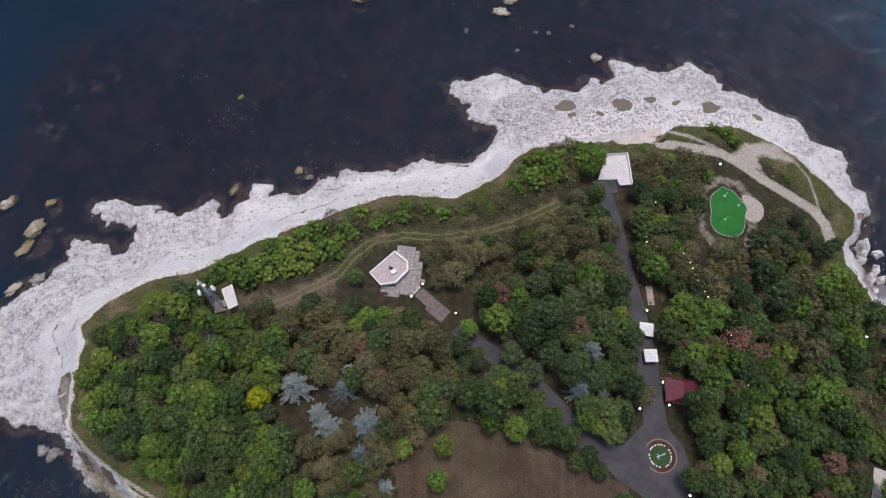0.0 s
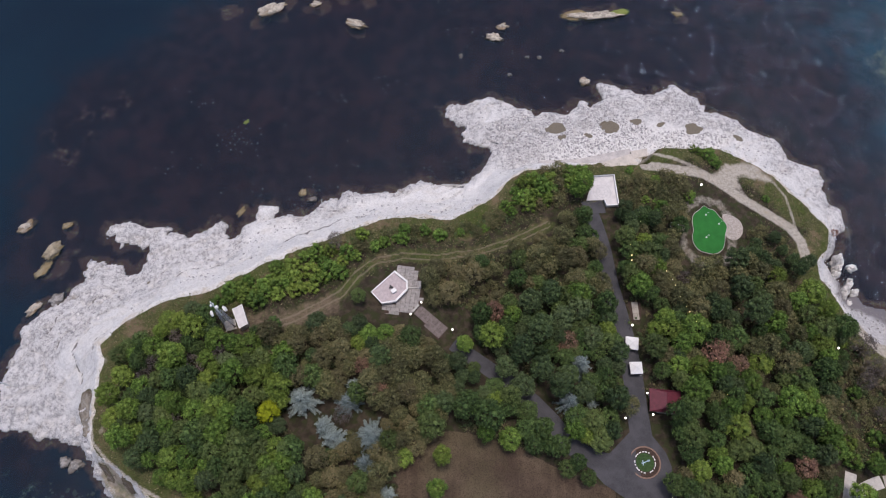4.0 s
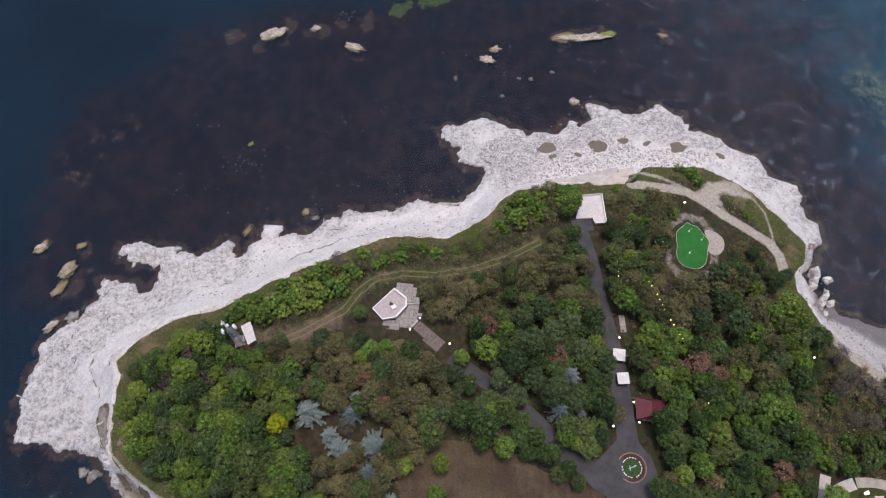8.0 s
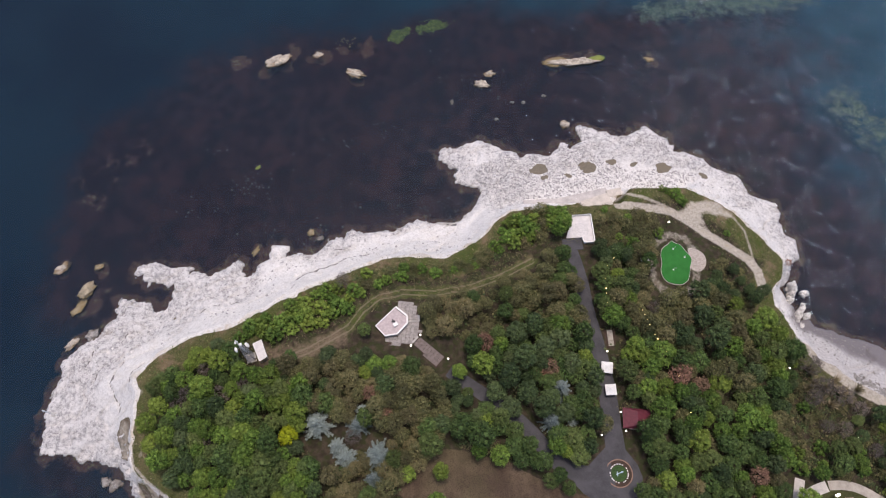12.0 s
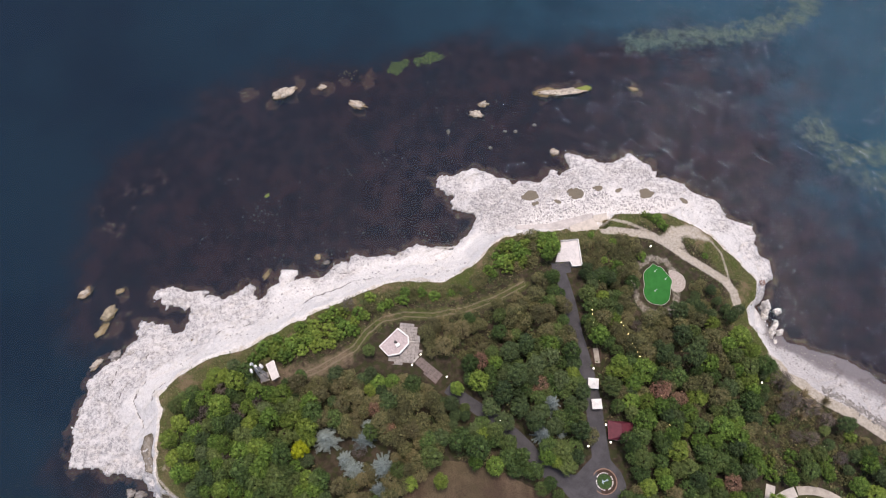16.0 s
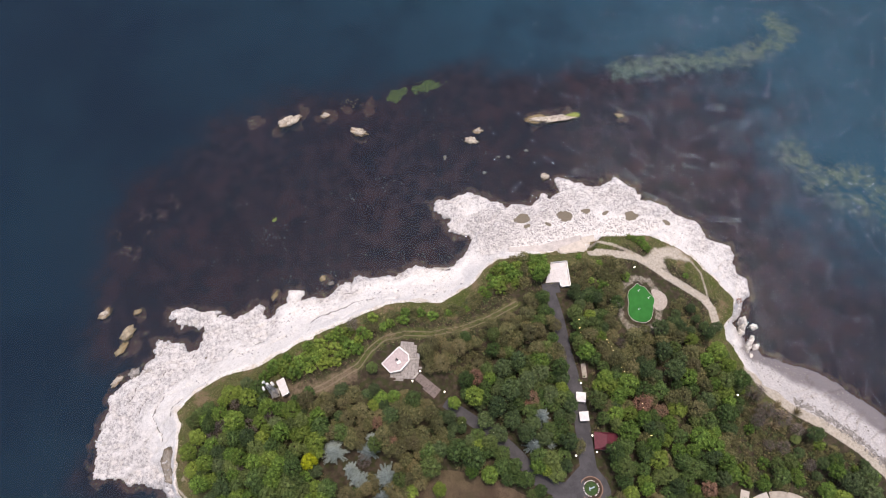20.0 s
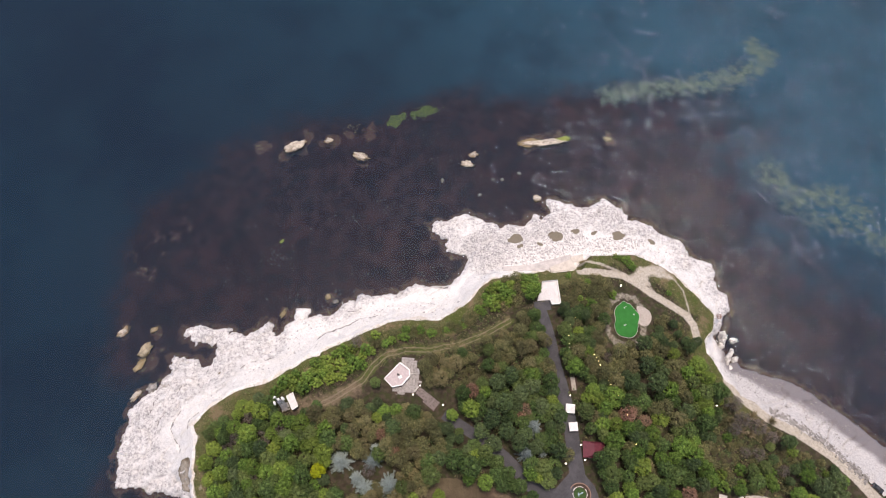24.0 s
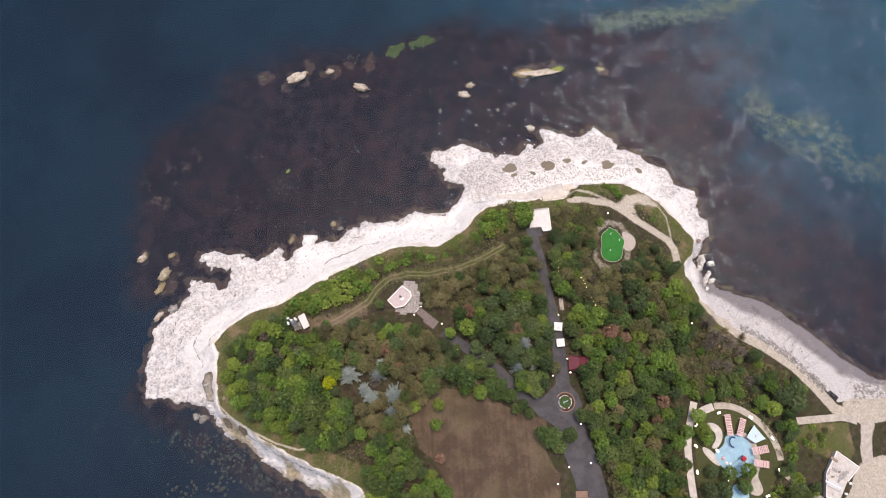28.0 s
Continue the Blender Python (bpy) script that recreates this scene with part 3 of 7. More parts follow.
turf = np.maximum(turf, 0.6 * spread(CLIFF_TRACK, 3.0, 2.5))
turf = np.maximum(turf, step(signed(WX, WY, [(144.8, 11.0), (156.4, 16.8), (170.4, 15.7), (172.0, 4.3), (167.4, -2.4), (154.4, 4.2)]), -2, 2))
lawn = step(signed(WX, WY, [(106.1, 21.1), (113.4, 21.8), (122.5, 21.4), (131.6, 16.6), (137.6, 7.6), (139.0, 0.8), (136.7, -6.9), (128.4, -15.6), (104.0, -15.6), (103.3, 4.1)]), -1.5, 1.5)
lawn = np.maximum(lawn, 0.45 * step(signed(WX, WY, [(141.7, 11.0), (155.7, 15.6), (159.1, 6.5), (154.5, -6.9), (142.9, -4.7)]), -4, 4))
meadow = step(signed(WX, WY, FIELD), -2.0, 1.0)
rock = np.where(D_TOP < 0, 1.0, step(D_TOP, 1.2, 0.0)) * step(D_SEA, -6, -1)
REEF = [(-140.8, 64.8), (-149.2, 100.4), (-150.2, 125.3), (-145.3, 148.8), (-131.9, 165.8), (-104.5, 189.6), (-82.8, 199.8), (-54.3, 204.7), (-25.6, 209.3), (3.5, 216.3), (25.1, 220.7), (81.0, 222.9), (136.5, 216.9), (147.5, 179.3), (152.9, 150.1), (176.3, 127.3), (206.8, 107.2), (240.4, 73.1)] + [(230, 20), (100, -40), (-60, 40)]
EASTWARD = step(GX, 40, 140)
reef = step(signed(GX + (9 + 14 * EASTWARD) * fbm(GX, GY, 40, 4, 71), GY + (9 + 14 * EASTWARD) * fbm(GX, GY, 40, 4, 77), REEF) / (1 + EASTWARD), -22, 22) * (1 - 0.2 * step(GX, 70, 170) * step(GY, 70, 130))
reef = np.maximum(reef, 0.6 * spread([(-132.1, 27.5), (-110.7, 13.2), (-87.5, -0.8), (-62.5, -14.3)], 6, 12))
# teal tone growing north-eastwards; partly paints the sky that ripples reflect there
sand_sheen = step(GX + 0.9 * GY, 60, 380) * step(GY, 60, 160)
alga = spread([(84.0, 217.8), (106.5, 222.2), (130.5, 225.9), (155.4, 233.3), (169.4, 244.5), (164.7, 252.1)], 7, 11) * 0.85
RX, RY = GX + 3.5 * fbm(GX, GY, 5, 4, 161), GY + 3.5 * fbm(GX, GY, 5, 4, 167)
moss = np.maximum(step(off_line(RX, RY, [(-26.2, 201.7), (-21.3, 203.5)]), 4.2, 0.6), step(off_line(RX, RY, [(-14.7, 204.5), (-6.7, 208.0)]), 5.0, 0.6))
rim = step(D_SEA, -7, 0)
for x, y, r in [(-127.4, 78.3, 7), (-126.0, 91.0, 3), (-138.7, 89.9, 4), (-128.3, 62.3, 3), (-74.2, 184.6, 7), (-57.6, 188.2, 5), (-47.1, 191.2, 5), (-41.0, 179.3, 6), (-91.2, 187.8, 7), (-68.7, 193.7, 7), (-38.6, 193.8, 5), (44.4, 189.1, 9), (54.4, 190.8, 6), (79.3, 189.9, 3), (-51.6, 106.7, 3), (-70.7, 98.9, 3)]:
    rim = np.maximum(rim, 1.15 * step(np.hypot(GX - x + 6 * fbm(GX, GY, 9, 4, 151), GY - y + 6 * fbm(GX, GY, 9, 4, 157)), r + 3, r * 0.2))
for x, y, r in [(-145.1, 126.9, 5), (-141.3, 123.8, 4), (-139.9, 131.8, 5), (-129.1, 133.6, 8), (-123.4, 137.4, 8), (-118.6, 141.2, 7), (-131.5, 128.8, 6), (-137.5, 117.4, 7)]:
    rim = np.maximum(rim, 0.68 * step(np.hypot(GX - x + 7 * fbm(GX, GY, 12, 4, 171), GY - y + 7 * fbm(GX, GY, 12, 4, 177)), r + 2.5, r * 0.3))
POOLS = [(32.1, 134.3, 3.2), (49.7, 135.4, 3.4), (59.0, 138.2, 1.6), (67.5, 136.6, 1.8), (77.4, 135.2, 3.0), (33.8, 130.2, 1.6), (42.9, 130.8, 1.5), (-93.7, 70.9, 1.0), (93.3, 131.9, 2.0)]
pool = np.zeros(GX.shape)
for x, y, r in POOLS:
    r = r * 1.08
    pool = np.maximum(pool, step(np.hypot(GX - x + 2.2 * fbm(GX, GY, 4, 3, 131), (GY - y) * 1.3 + 2.2 * fbm(GX, GY, 4, 3, 137)), r + 0.6, r - 1.2))
for spot in ([(-103.5, 32.1), (-101.8, 33.3), (-100.1, 35.5), (-97.1, 36.0), (-96.6, 32.7), (-97.2, 29.5), (-96.3, 26.3), (-97.8, 23.8), (-100.6, 25.6)], [(-92.3, 15.8), (-90.1, 17.0), (-87.2, 15.0), (-89.1, 13.2), (-91.2, 13.9)], [(-85.5, 12.9), (-83.2, 13.9), (-80.5, 11.9), (-81.7, 10.2), (-84.4, 10.9)]):
    soil = step(signed(WX, WY, spot), -1.2, 0.8)
    rock = rock * (1 - soil)
    trail = np.maximum(trail, soil)
    lane = np.maximum(lane, soil * (0.5 + 0.3 * fbm(GX, GY, 4, 3, 91)))
pool = np.maximum(pool, 0.47 * spread([(-91.6, 17.7), (-84.1, 12.2), (-72.9, 4.8), (-58.5, -1.8), (-44.4, -7.3)], 1.6, 1.6))
alga = np.maximum(alga, 0.7 * spread([(157.3, 175.6), (166.0, 156.8), (178.5, 147.7), (196.6, 140.2), (206.8, 135.8), (223.8, 138.8)], 11, 14))
alga = np.maximum(alga, 0.78 * spread([(155.0, 169.2), (171.8, 158.4), (186.2, 161.5), (195.9, 152.3)], 8, 12))
alga = np.maximum(alga, 0.45 * spread([(-147.7, 15.5), (-110.2, 8.5), (-87.3, -3.1), (-72.3, -9.9)], 11, 14))

# the low south-western slope is half soil and dry grass
loam = step(GY, 24, 12) * step(GX, -101, -93) * (D_TOP < 1) * np.clip(0.47 + 1.0 * fbm(GX * 0.8 + GY * 0.6, (GY * 0.8 - GX * 0.6) * 0.5, 7, 4, 231) + 0.15 * step(GX, -80, -55), 0, 1)

nv, nu = GX.shape
index = np.arange(nu * nv).reshape(nv, nu)
quads = np.stack([index[:-1, :-1], index[:-1, 1:], index[1:, 1:], index[1:, :-1]], -1).reshape(-1, 4)
mesh = bpy.data.meshes.new("ground")
mesh.vertices.add(nu * nv)
mesh.vertices.foreach_set("co", np.stack([GX, GY, HEIGHT], -1).astype(np.float32).ravel())
mesh.loops.add(quads.size)
mesh.loops.foreach_set("vertex_index", quads.ravel().astype(np.int32))
mesh.polygons.add(len(quads))
mesh.polygons.foreach_set("loop_start", np.arange(0, quads.size, 4, dtype=np.int32))
mesh.update(calc_edges=True)
mesh.polygons.foreach_set("use_smooth", np.ones(len(quads), bool))
for key, values in (("rock", rock), ("slope", up), ("lane", lane), ("turf", turf), ("field", meadow), ("beach", beach), ("reef", reef), ("alga", alga), ("moss", moss), ("rim", rim), ("pool", pool), ("trail", trail), ("lawn", lawn), ("rut", wheel), ("sand_sheen", sand_sheen), ("worn", WORN), ("joint", JOINT), ("loam", loam)):
    mesh.attributes.new(key, "FLOAT", "POINT").data.foreach_set("value", np.asarray(values, np.float32).ravel())
mesh.materials.append(GROUND)
tagged(new("ground", mesh), "rocky limestone headland with woods, dry grass and weedy sea floor", "ground", kind="structure")


# ---- building helpers ----
def mesh_from(name, verts, faces, material, smooth=False):
    me = bpy.data.meshes.new(name)
    me.from_pydata(verts, [], faces)
    me.materials.append(material)
    if smooth:
        me.polygons.foreach_set("use_smooth", [True] * len(me.polygons))
    return me


def part(name, data, material, parent, label="", at=None):
    """One mesh under a thing or a part. data: a bmesh or a finished mesh."""
    if isinstance(data, bmesh.types.BMesh):
        me = bpy.data.meshes.new(name)
        bmesh.ops.recalc_face_normals(data, faces=data.faces)
        data.to_mesh(me)
        data.free()
        me.materials.append(material)
    else:
        me = data
    ob = new(name, me)
    ob.parent = parent
    if at is not None:
        ob.matrix_basis = at
    return tagged(ob, label) if label else ob


def thing(name, m, label, category, group="", kind=""):
    ob = new(name)
    ob.empty_display_size = 0.3
    ob.matrix_basis = m
    return tagged(ob, label, category, group, kind)


def box(sx, sy, sz, at=(0, 0, 0), bevel=0.0, bm=None, turn=0.0):
    """A box that stands on at, with softened edges."""
    one = bmesh.new()
    bmesh.ops.create_cube(one, size=1, matrix=pose(*at, 0, 0, turn) @ Matrix.Translation((0, 0, sz / 2)) @ Matrix.Diagonal((sx, sy, sz, 1)))
    if bevel:
        bmesh.ops.bevel(one, geom=one.edges[:], offset=bevel, segments=2, affect="EDGES", profile=0.5)
    if bm is None:
        return one
    me = bpy.data.meshes.new("tmp")
    one.to_mesh(me)
    one.free()
    bm.from_mesh(me)
    bpy.data.meshes.remove(me)
    return bm


def rod(a, b, r0, r1=None, sides=8, bm=None):
    """A round bar from a to b, tapered from r0 to r1."""
    bm = bm or bmesh.new()
    a, b = Vector(a), Vector(b)
    m = Matrix.Translation((a + b) / 2) @ (b - a).to_track_quat("Z", "Y").to_matrix().to_4x4()
    bmesh.ops.create_cone(bm, cap_ends=True, segments=sides, radius1=r0, radius2=r0 if r1 is None else r1, depth=(b - a).length, matrix=m)
    return bm


def ribbon(line, half, lift=0.06, gap=1.5, across=3, end_half=None):
    """A strip of that half width laid on the ground along a line, with a thin edge."""
    pts = []
    for (ax, ay), (bx, by) in zip(line, line[1:]):
        n = max(1, int(math.hypot(bx - ax, by - ay) / gap))
        pts += [(ax + (bx - ax) * k / n, ay + (by - ay) * k / n) for k in range(n)]
    pts.append(line[-1])
    pts = np.array(pts, float)
    for _ in range(4):
        pts[1:-1] = 0.25 * pts[:-2] + 0.5 * pts[1:-1] + 0.25 * pts[2:]
    way = np.gradient(pts, axis=0)
    way /= np.linalg.norm(way, axis=1)[:, None] + 1e-9
    verts, faces = [], []
    cols = across + 3
    for k, ((x, y), (dx, dy)) in enumerate(zip(pts, way)):
        w = half if end_half is None else half + (end_half - half) * k / (len(pts) - 1)
        for c in range(cols):
            s = -1 if c == 0 else 1 if c == cols - 1 else -1 + 2 * (c - 1) / across
            px, py = x - dy * w * s, y + dx * w * s
            verts.append((px, py, ground_z(px, py) + (lift if 0 < c < cols - 1 else -0.25)))
        if k:
            r = (k - 1) * cols
            faces += [(r + c, r + c + 1, r + cols + c + 1, r + cols + c) for c in range(cols - 1)]
    return verts, faces


def slab(outline, lift=0.08, depth=0.4, flat=None):
    """A filled outline laid on the ground (or level at flat) with a real edge."""
    bm = bmesh.new()
    top = [bm.verts.new((x, y, flat if flat is not None else ground_z(x, y) + lift)) for x, y in outline]
    low = [bm.verts.new((v.co.x, v.co.y, v.co.z - depth)) for v in top]
    bm.faces.new(top)
    for k in range(len(top)):
        bm.faces.new((top[k - 1], low[k - 1], low[k], top[k]))
    return bm


# ---- the sea ----
sea_mesh = mesh_from("water", [(-3000, -3000, 0), (3000, -3000, 0), (3000, 3000, 0), (-3000, 3000, 0)], [(0, 1, 2, 3)], WATER)
tagged(new("water", sea_mesh), "dark calm sea with small wind ripples", "sea", kind="structure")

# ---- roads ----
ROAD_NORTH = [(39.1, 98.8), (41.1, 92.5), (43.1, 83.9), (44.4, 73.7), (46.7, 63.7), (48.5, 53.8), (49.5, 44.2), (49.9, 37.0), (50.6, 28.9)]
ROAD_SOUTH = [(50.7, 20.8), (52.7, 12.9), (55.7, 4.0), (58.6, -4.8), (60.9, -13.8), (63.0, -26.0)]
ROAD_WEST = [(47.3, 23.1), (39.0, 23.0), (32.1, 26.4), (27.0, 32.9), (21.7, 38.0), (14.6, 43.1), (6.8, 48.0), (-0.1, 52.5)]
ASPHALT_M = [(50.9, 23.8)][0]


def road(name, line, half, lift, label, end_half=None, material=ASPHALT):
    v, f = ribbon(line, half, lift, end_half=end_half)
    return tagged(new(name, mesh_from(name, v, f, material)), label, "road", kind="structure")


road("road_north", ROAD_NORTH, 2.1, 0.10, "narrow grey asphalt drive between trees", 3.0)
road("road_south", ROAD_SOUTH, 6.5, 0.11, "wide grey asphalt drive", 5.5)
road("road_west", ROAD_WEST, 2.6, 0.12, "grey asphalt side road under trees", 2.0)
circle = [(51.3, 33.1), (54.0, 30.0), (56.7, 26.6), (57.9, 23.1), (57.7, 18.5), (56.2, 14.0), (53.1, 11.7), (49.1, 11.7), (44.6, 15.1), (40.0, 17.8), (37.1, 20.7), (37.9, 23.7), (41.5, 25.3), (44.4, 28.3), (47.7, 31.6)]
tagged(part("turning_circle", slab(circle, 0.15, 0.5), ASPHALT, None), "round asphalt turning place", "road", kind="structure")



# ---- trees ----
def octa():
    """A low round ball: points and triangles."""
    v = [Vector(p) for p in ((1, 0, 0), (0, 1, 0), (-1, 0, 0), (0, -1, 0), (0, 0, 1), (0, 0, -1))]
    f = [(0, 1, 4), (1, 2, 4), (2, 3, 4), (3, 0, 4), (1, 0, 5), (2, 1, 5), (3, 2, 5), (0, 3, 5)]
    out = []
    for a, b, c in f:
        m = []
        for p, q in ((a, b), (b, c), (c, a)):
            v.append(((v[p] + v[q]) / 2).normalized())
            m.append(len(v) - 1)
        out += [(a, m[0], m[2]), (b, m[1], m[0]), (c, m[2], m[1]), tuple(m)]
    return np.array([tuple(p) for p in v]), np.array(out)


BALL_V, BALL_F = octa()


def leaf_cloud(lobes, per, leaf, seed, flat=0.8, core=0.86, slim=0.5, ragged=0.5):
    """Uneven leafy masses, one on each lobe (x, y, z, r), with leaf sprays that stand out of them."""
    rng = np.random.default_rng(seed)
    n = len(lobes) * per
    lob = np.repeat(np.array(lobes), per, axis=0)
    d = rng.normal(size=(n, 3))
    d[:, 2] = np.abs(d[:, 2]) - 0.3
    d /= np.linalg.norm(d, axis=1)[:, None]
    c = lob[:, :3] + d * lob[:, 3:4] * rng.uniform(0.8, 1.1 + 0.3 * ragged, (n, 1)) * np.array([1, 1, flat])
    nrm = d + rng.normal(scale=0.2 + ragged * 0.7, size=(n, 3))
    nrm /= np.linalg.norm(nrm, axis=1)[:, None]
    a = np.cross(nrm, rng.normal(size=(n, 3)))
    a /= np.linalg.norm(a, axis=1)[:, None]
    b = np.cross(nrm, a)
    s = leaf * rng.uniform(0.6, 1.3, (n, 1))
    v = np.stack([c - a * s, c + b * s * slim + nrm * s * 0.25, c + a * s, c - b * s * slim + nrm * s * 0.25], 1).reshape(-1, 3)
    q = np.arange(n * 4).reshape(n, 4)
    faces = [tuple(f) for f in q.tolist()]
    verts = [v]
    base = n * 4
    if core:
        for x, y, z, r in lobes:
            w = BALL_V * (r * core * rng.uniform(0.82, 1.12, (len(BALL_V), 1))) * np.array([1, 1, flat]) + np.array([x, y, z])
            verts.append(w)
            faces += [tuple(f) for f in (BALL_F + base).tolist()]
            base += len(BALL_V)
    return np.concatenate(verts).tolist(), faces


def dome_lobes(radius, height, count, lobe, seed, lean=0.0):
    """Lobes packed over an uneven dome whose middle is at the height."""
    rng = random.Random(seed)
    out = []
    bulge = [rng.uniform(0.75, 1.12) for _ in range(7)]
    for k in range(count):
        u = (k + 0.5) / count
        phi = k * 2.39996 + rng.uniform(-0.3, 0.3)
        cz = 1 - 1.25 * u
        ring = math.sqrt(max(0, 1 - cz * cz))
        w = bulge[int(phi / (2 * math.pi) * 7) % 7]
        out.append((radius * 0.82 * ring * math.cos(phi) * w + lean, radius * 0.82 * ring * math.sin(phi) * w, height + radius * 1.0 * cz + rng.uniform(-0.6, 0.6), lobe * rng.uniform(0.7, 1.25)))
    return out


def trunk_mesh(height, radius, limbs, reach, seed):
    rng = random.Random(seed)
    bm = bmesh.new()
    rod((0, 0, -0.5), (0.1, 0, height * 0.5), radius, radius * 0.75, 7, bm)
    rod((0.1, 0, height * 0.48), (0.0, 0.1, height), radius * 0.75, radius * 0.3, 6, bm)
    for k in range(limbs):
        a, z = k * 6.283 / limbs + rng.uniform(-0.4, 0.4), height * rng.uniform(0.45, 0.8)
        r = reach * rng.uniform(0.6, 1.0)
        rod((0.05, 0.05, z), (r * math.cos(a), r * math.sin(a), z + r * rng.uniform(0.3, 0.7)), radius * 0.4, radius * 0.12, 5, bm)
    me = bpy.data.meshes.new("trunk")
    bm.to_mesh(me)
    bm.free()
    me.materials.append(BARK)
    return me


def spruce_cloud(radius, height, seed):
    """Whorls of drooping branches, each a long spray with side sprays that shorten towards its tip."""
    rng = np.random.default_rng(seed)
    verts, faces = [], []

    def spray(a, b, w):
        way = b - a
        side = np.array([-way[1], way[0], 0.0])
        side = side / (np.linalg.norm(side) + 1e-6) * w
        i = len(verts)
        m = a + way * 0.45 + np.array([0, 0, 0.12])
        verts.extend([tuple(a), tuple(m + side), tuple(b), tuple(m - side), tuple(m + np.array([0, 0, w * 0.5]))])
        faces.extend([(i, i + 4, i + 1), (i + 1, i + 4, i + 2), (i + 2, i + 4, i + 3), (i + 3, i + 4, i)])

    for level_k in range(9):
        u = level_k / 9
        z = height * (0.18 + 0.8 * u)
        for k in range(13 if level_k < 6 else 8):
            turn = k * math.tau / (13 if level_k < 6 else 8) + level_k * 0.8 + rng.uniform(-0.3, 0.3)
            r = radius * (1.05 - 0.92 * u) * rng.choice((0.55, 0.75, 0.9, 1.0, 1.12))
            out = np.array([math.cos(turn), math.sin(turn), 0.0])
            base = np.array([0, 0, z])
            tip = base + out * r + np.array([0, 0, -0.22 * r + rng.uniform(-0.2, 0.3)])
            spray(base, tip, 0.1)
            for n in range(max(2, int(r / 0.42))):
                t = 0.25 + 0.75 * (n + 0.5) / max(2, int(r / 0.42))
                p = base + (tip - base) * t
                for sign in (-1, 1):
                    b = turn + sign * rng.uniform(0.55, 0.95)
                    reach = (1.1 - 0.65 * t) * rng.uniform(0.6, 1.1) * min(1.0, 0.4 + r / radius)
                    spray(p, p + np.array([math.cos(b), math.sin(b), rng.uniform(-0.15, 0.2)]) * reach, 0.13)
    return verts, faces


def make_tree(name, label, category, material, cloud, height, radius):
    t = thing(name, pose(0, 0, 0), label, category)
    part("trunk", trunk_mesh(height, radius * 0.06, 6, radius * 0.6, len(label)), BARK, t)
    part("crown", mesh_from("crown", *cloud, material), material, t)
    return t


KINDS = {}


def kind_of(key, name, label, material, count, radius, height, lobe, per, leaf, lobes, flat=0.8, category="tree", core=0.8, slim=0.5, ragged=0.5):
    KINDS[key] = [make_tree(name, label, category, material, leaf_cloud(dome_lobes(radius, height, lobes, lobe, 31 * k + len(key), 0.2), per, leaf, 7 * k + len(label), flat, core, slim, ragged), height, radius) for k in range(count)]


kind_of("green", "leafy_tree", "green broadleaf tree with a round lumpy crown", LEAF_GREEN, 5, 2.9, 5.2, 0.7, 32, 0.29, 38, core=0.64)
kind_of("dark", "dark_leafy_tree", "dark green broadleaf tree with a dense crown", LEAF_DARK, 4, 2.7, 5.2, 0.64, 32, 0.28, 38, core=0.64)
kind_of("bright", "bright_leafy_tree", "fresh green tree with a full round crown", LEAF_BRIGHT, 4, 3.0, 5.2, 0.72, 32, 0.29, 38, core=0.64)
kind_of("olive", "dry_tree", "olive-brown half-dry tree with a soft crown", LEAF_OLIVE, 4, 2.7, 4.6, 0.62, 42, 0.36, 34, core=0.5, slim=0.2, ragged=1.0)
kind_of("rust", "withered_tree", "rust-brown withered tree with a thin crown", LEAF_RUST, 2, 2.6, 4.4, 0.65, 36, 0.34, 26, core=0.4, slim=0.2, ragged=1.0)
kind_of("grey", "bare_tree", "grey leafless tree of fine twigs", LEAF_GREY, 2, 3.0, 4.2, 0.8, 34, 0.2, 26, core=0)
kind_of("yellow", "yellow_tree", "bright yellow autumn tree in green woods", LEAF_YELLOW, 1, 2.8, 6.0, 0.75, 26, 0.26, 30)
kind_of("shrub", "shrub", "low green shrub on dry grass", LEAF_BRIGHT, 4, 2.2, 0.9, 0.6, 22, 0.24, 20, category="shrub")
kind_of("scrub", "scrub_bush", "low olive scrub bush on dry ground", LEAF_OLIVE, 3, 2.0, 0.8, 0.55, 34, 0.32, 18, category="shrub", core=0.45, slim=0.22, ragged=0.9)
KINDS["blue"] = [make_tree("blue_spruce", "pale grey-blue spruce with feathery drooping branches", "tree", LEAF_BLUE, spruce_cloud(3.7, 8.5, 3 + k), 7.8, 3.0) for k in range(3)]
USED = set()


def plant(key, x, y, size=1.0):
    """Stands one tree on the ground. Its first of each shape is the shape itself."""
    k = random.randrange(len(KINDS[key]))
    src = KINDS[key][k]
    m = pose(x, y, ground_z(x, y) - 0.1, 0, 0, random.uniform(0, 360)) @ Matrix.Diagonal((size, size, size * random.uniform(0.75, 1.3), 1))
    if src not in USED:
        USED.add(src)
        src.matrix_basis = m
        return src
    keep = src.scale.copy()
    src.scale = (1, 1, 1)
    ob = copy_thing(src, m)
    src.scale = keep
    return ob


TAKEN = []


def free(x, y, r):
    px, py = np.array([x]), np.array([y])
    if any(inside(px, py, shape)[0] for shape in NO_TREES):
        return False
    return all((x - a) ** 2 + (y - b) ** 2 > (0.66 * (r + c)) ** 2 for a, b, c in TAKEN)


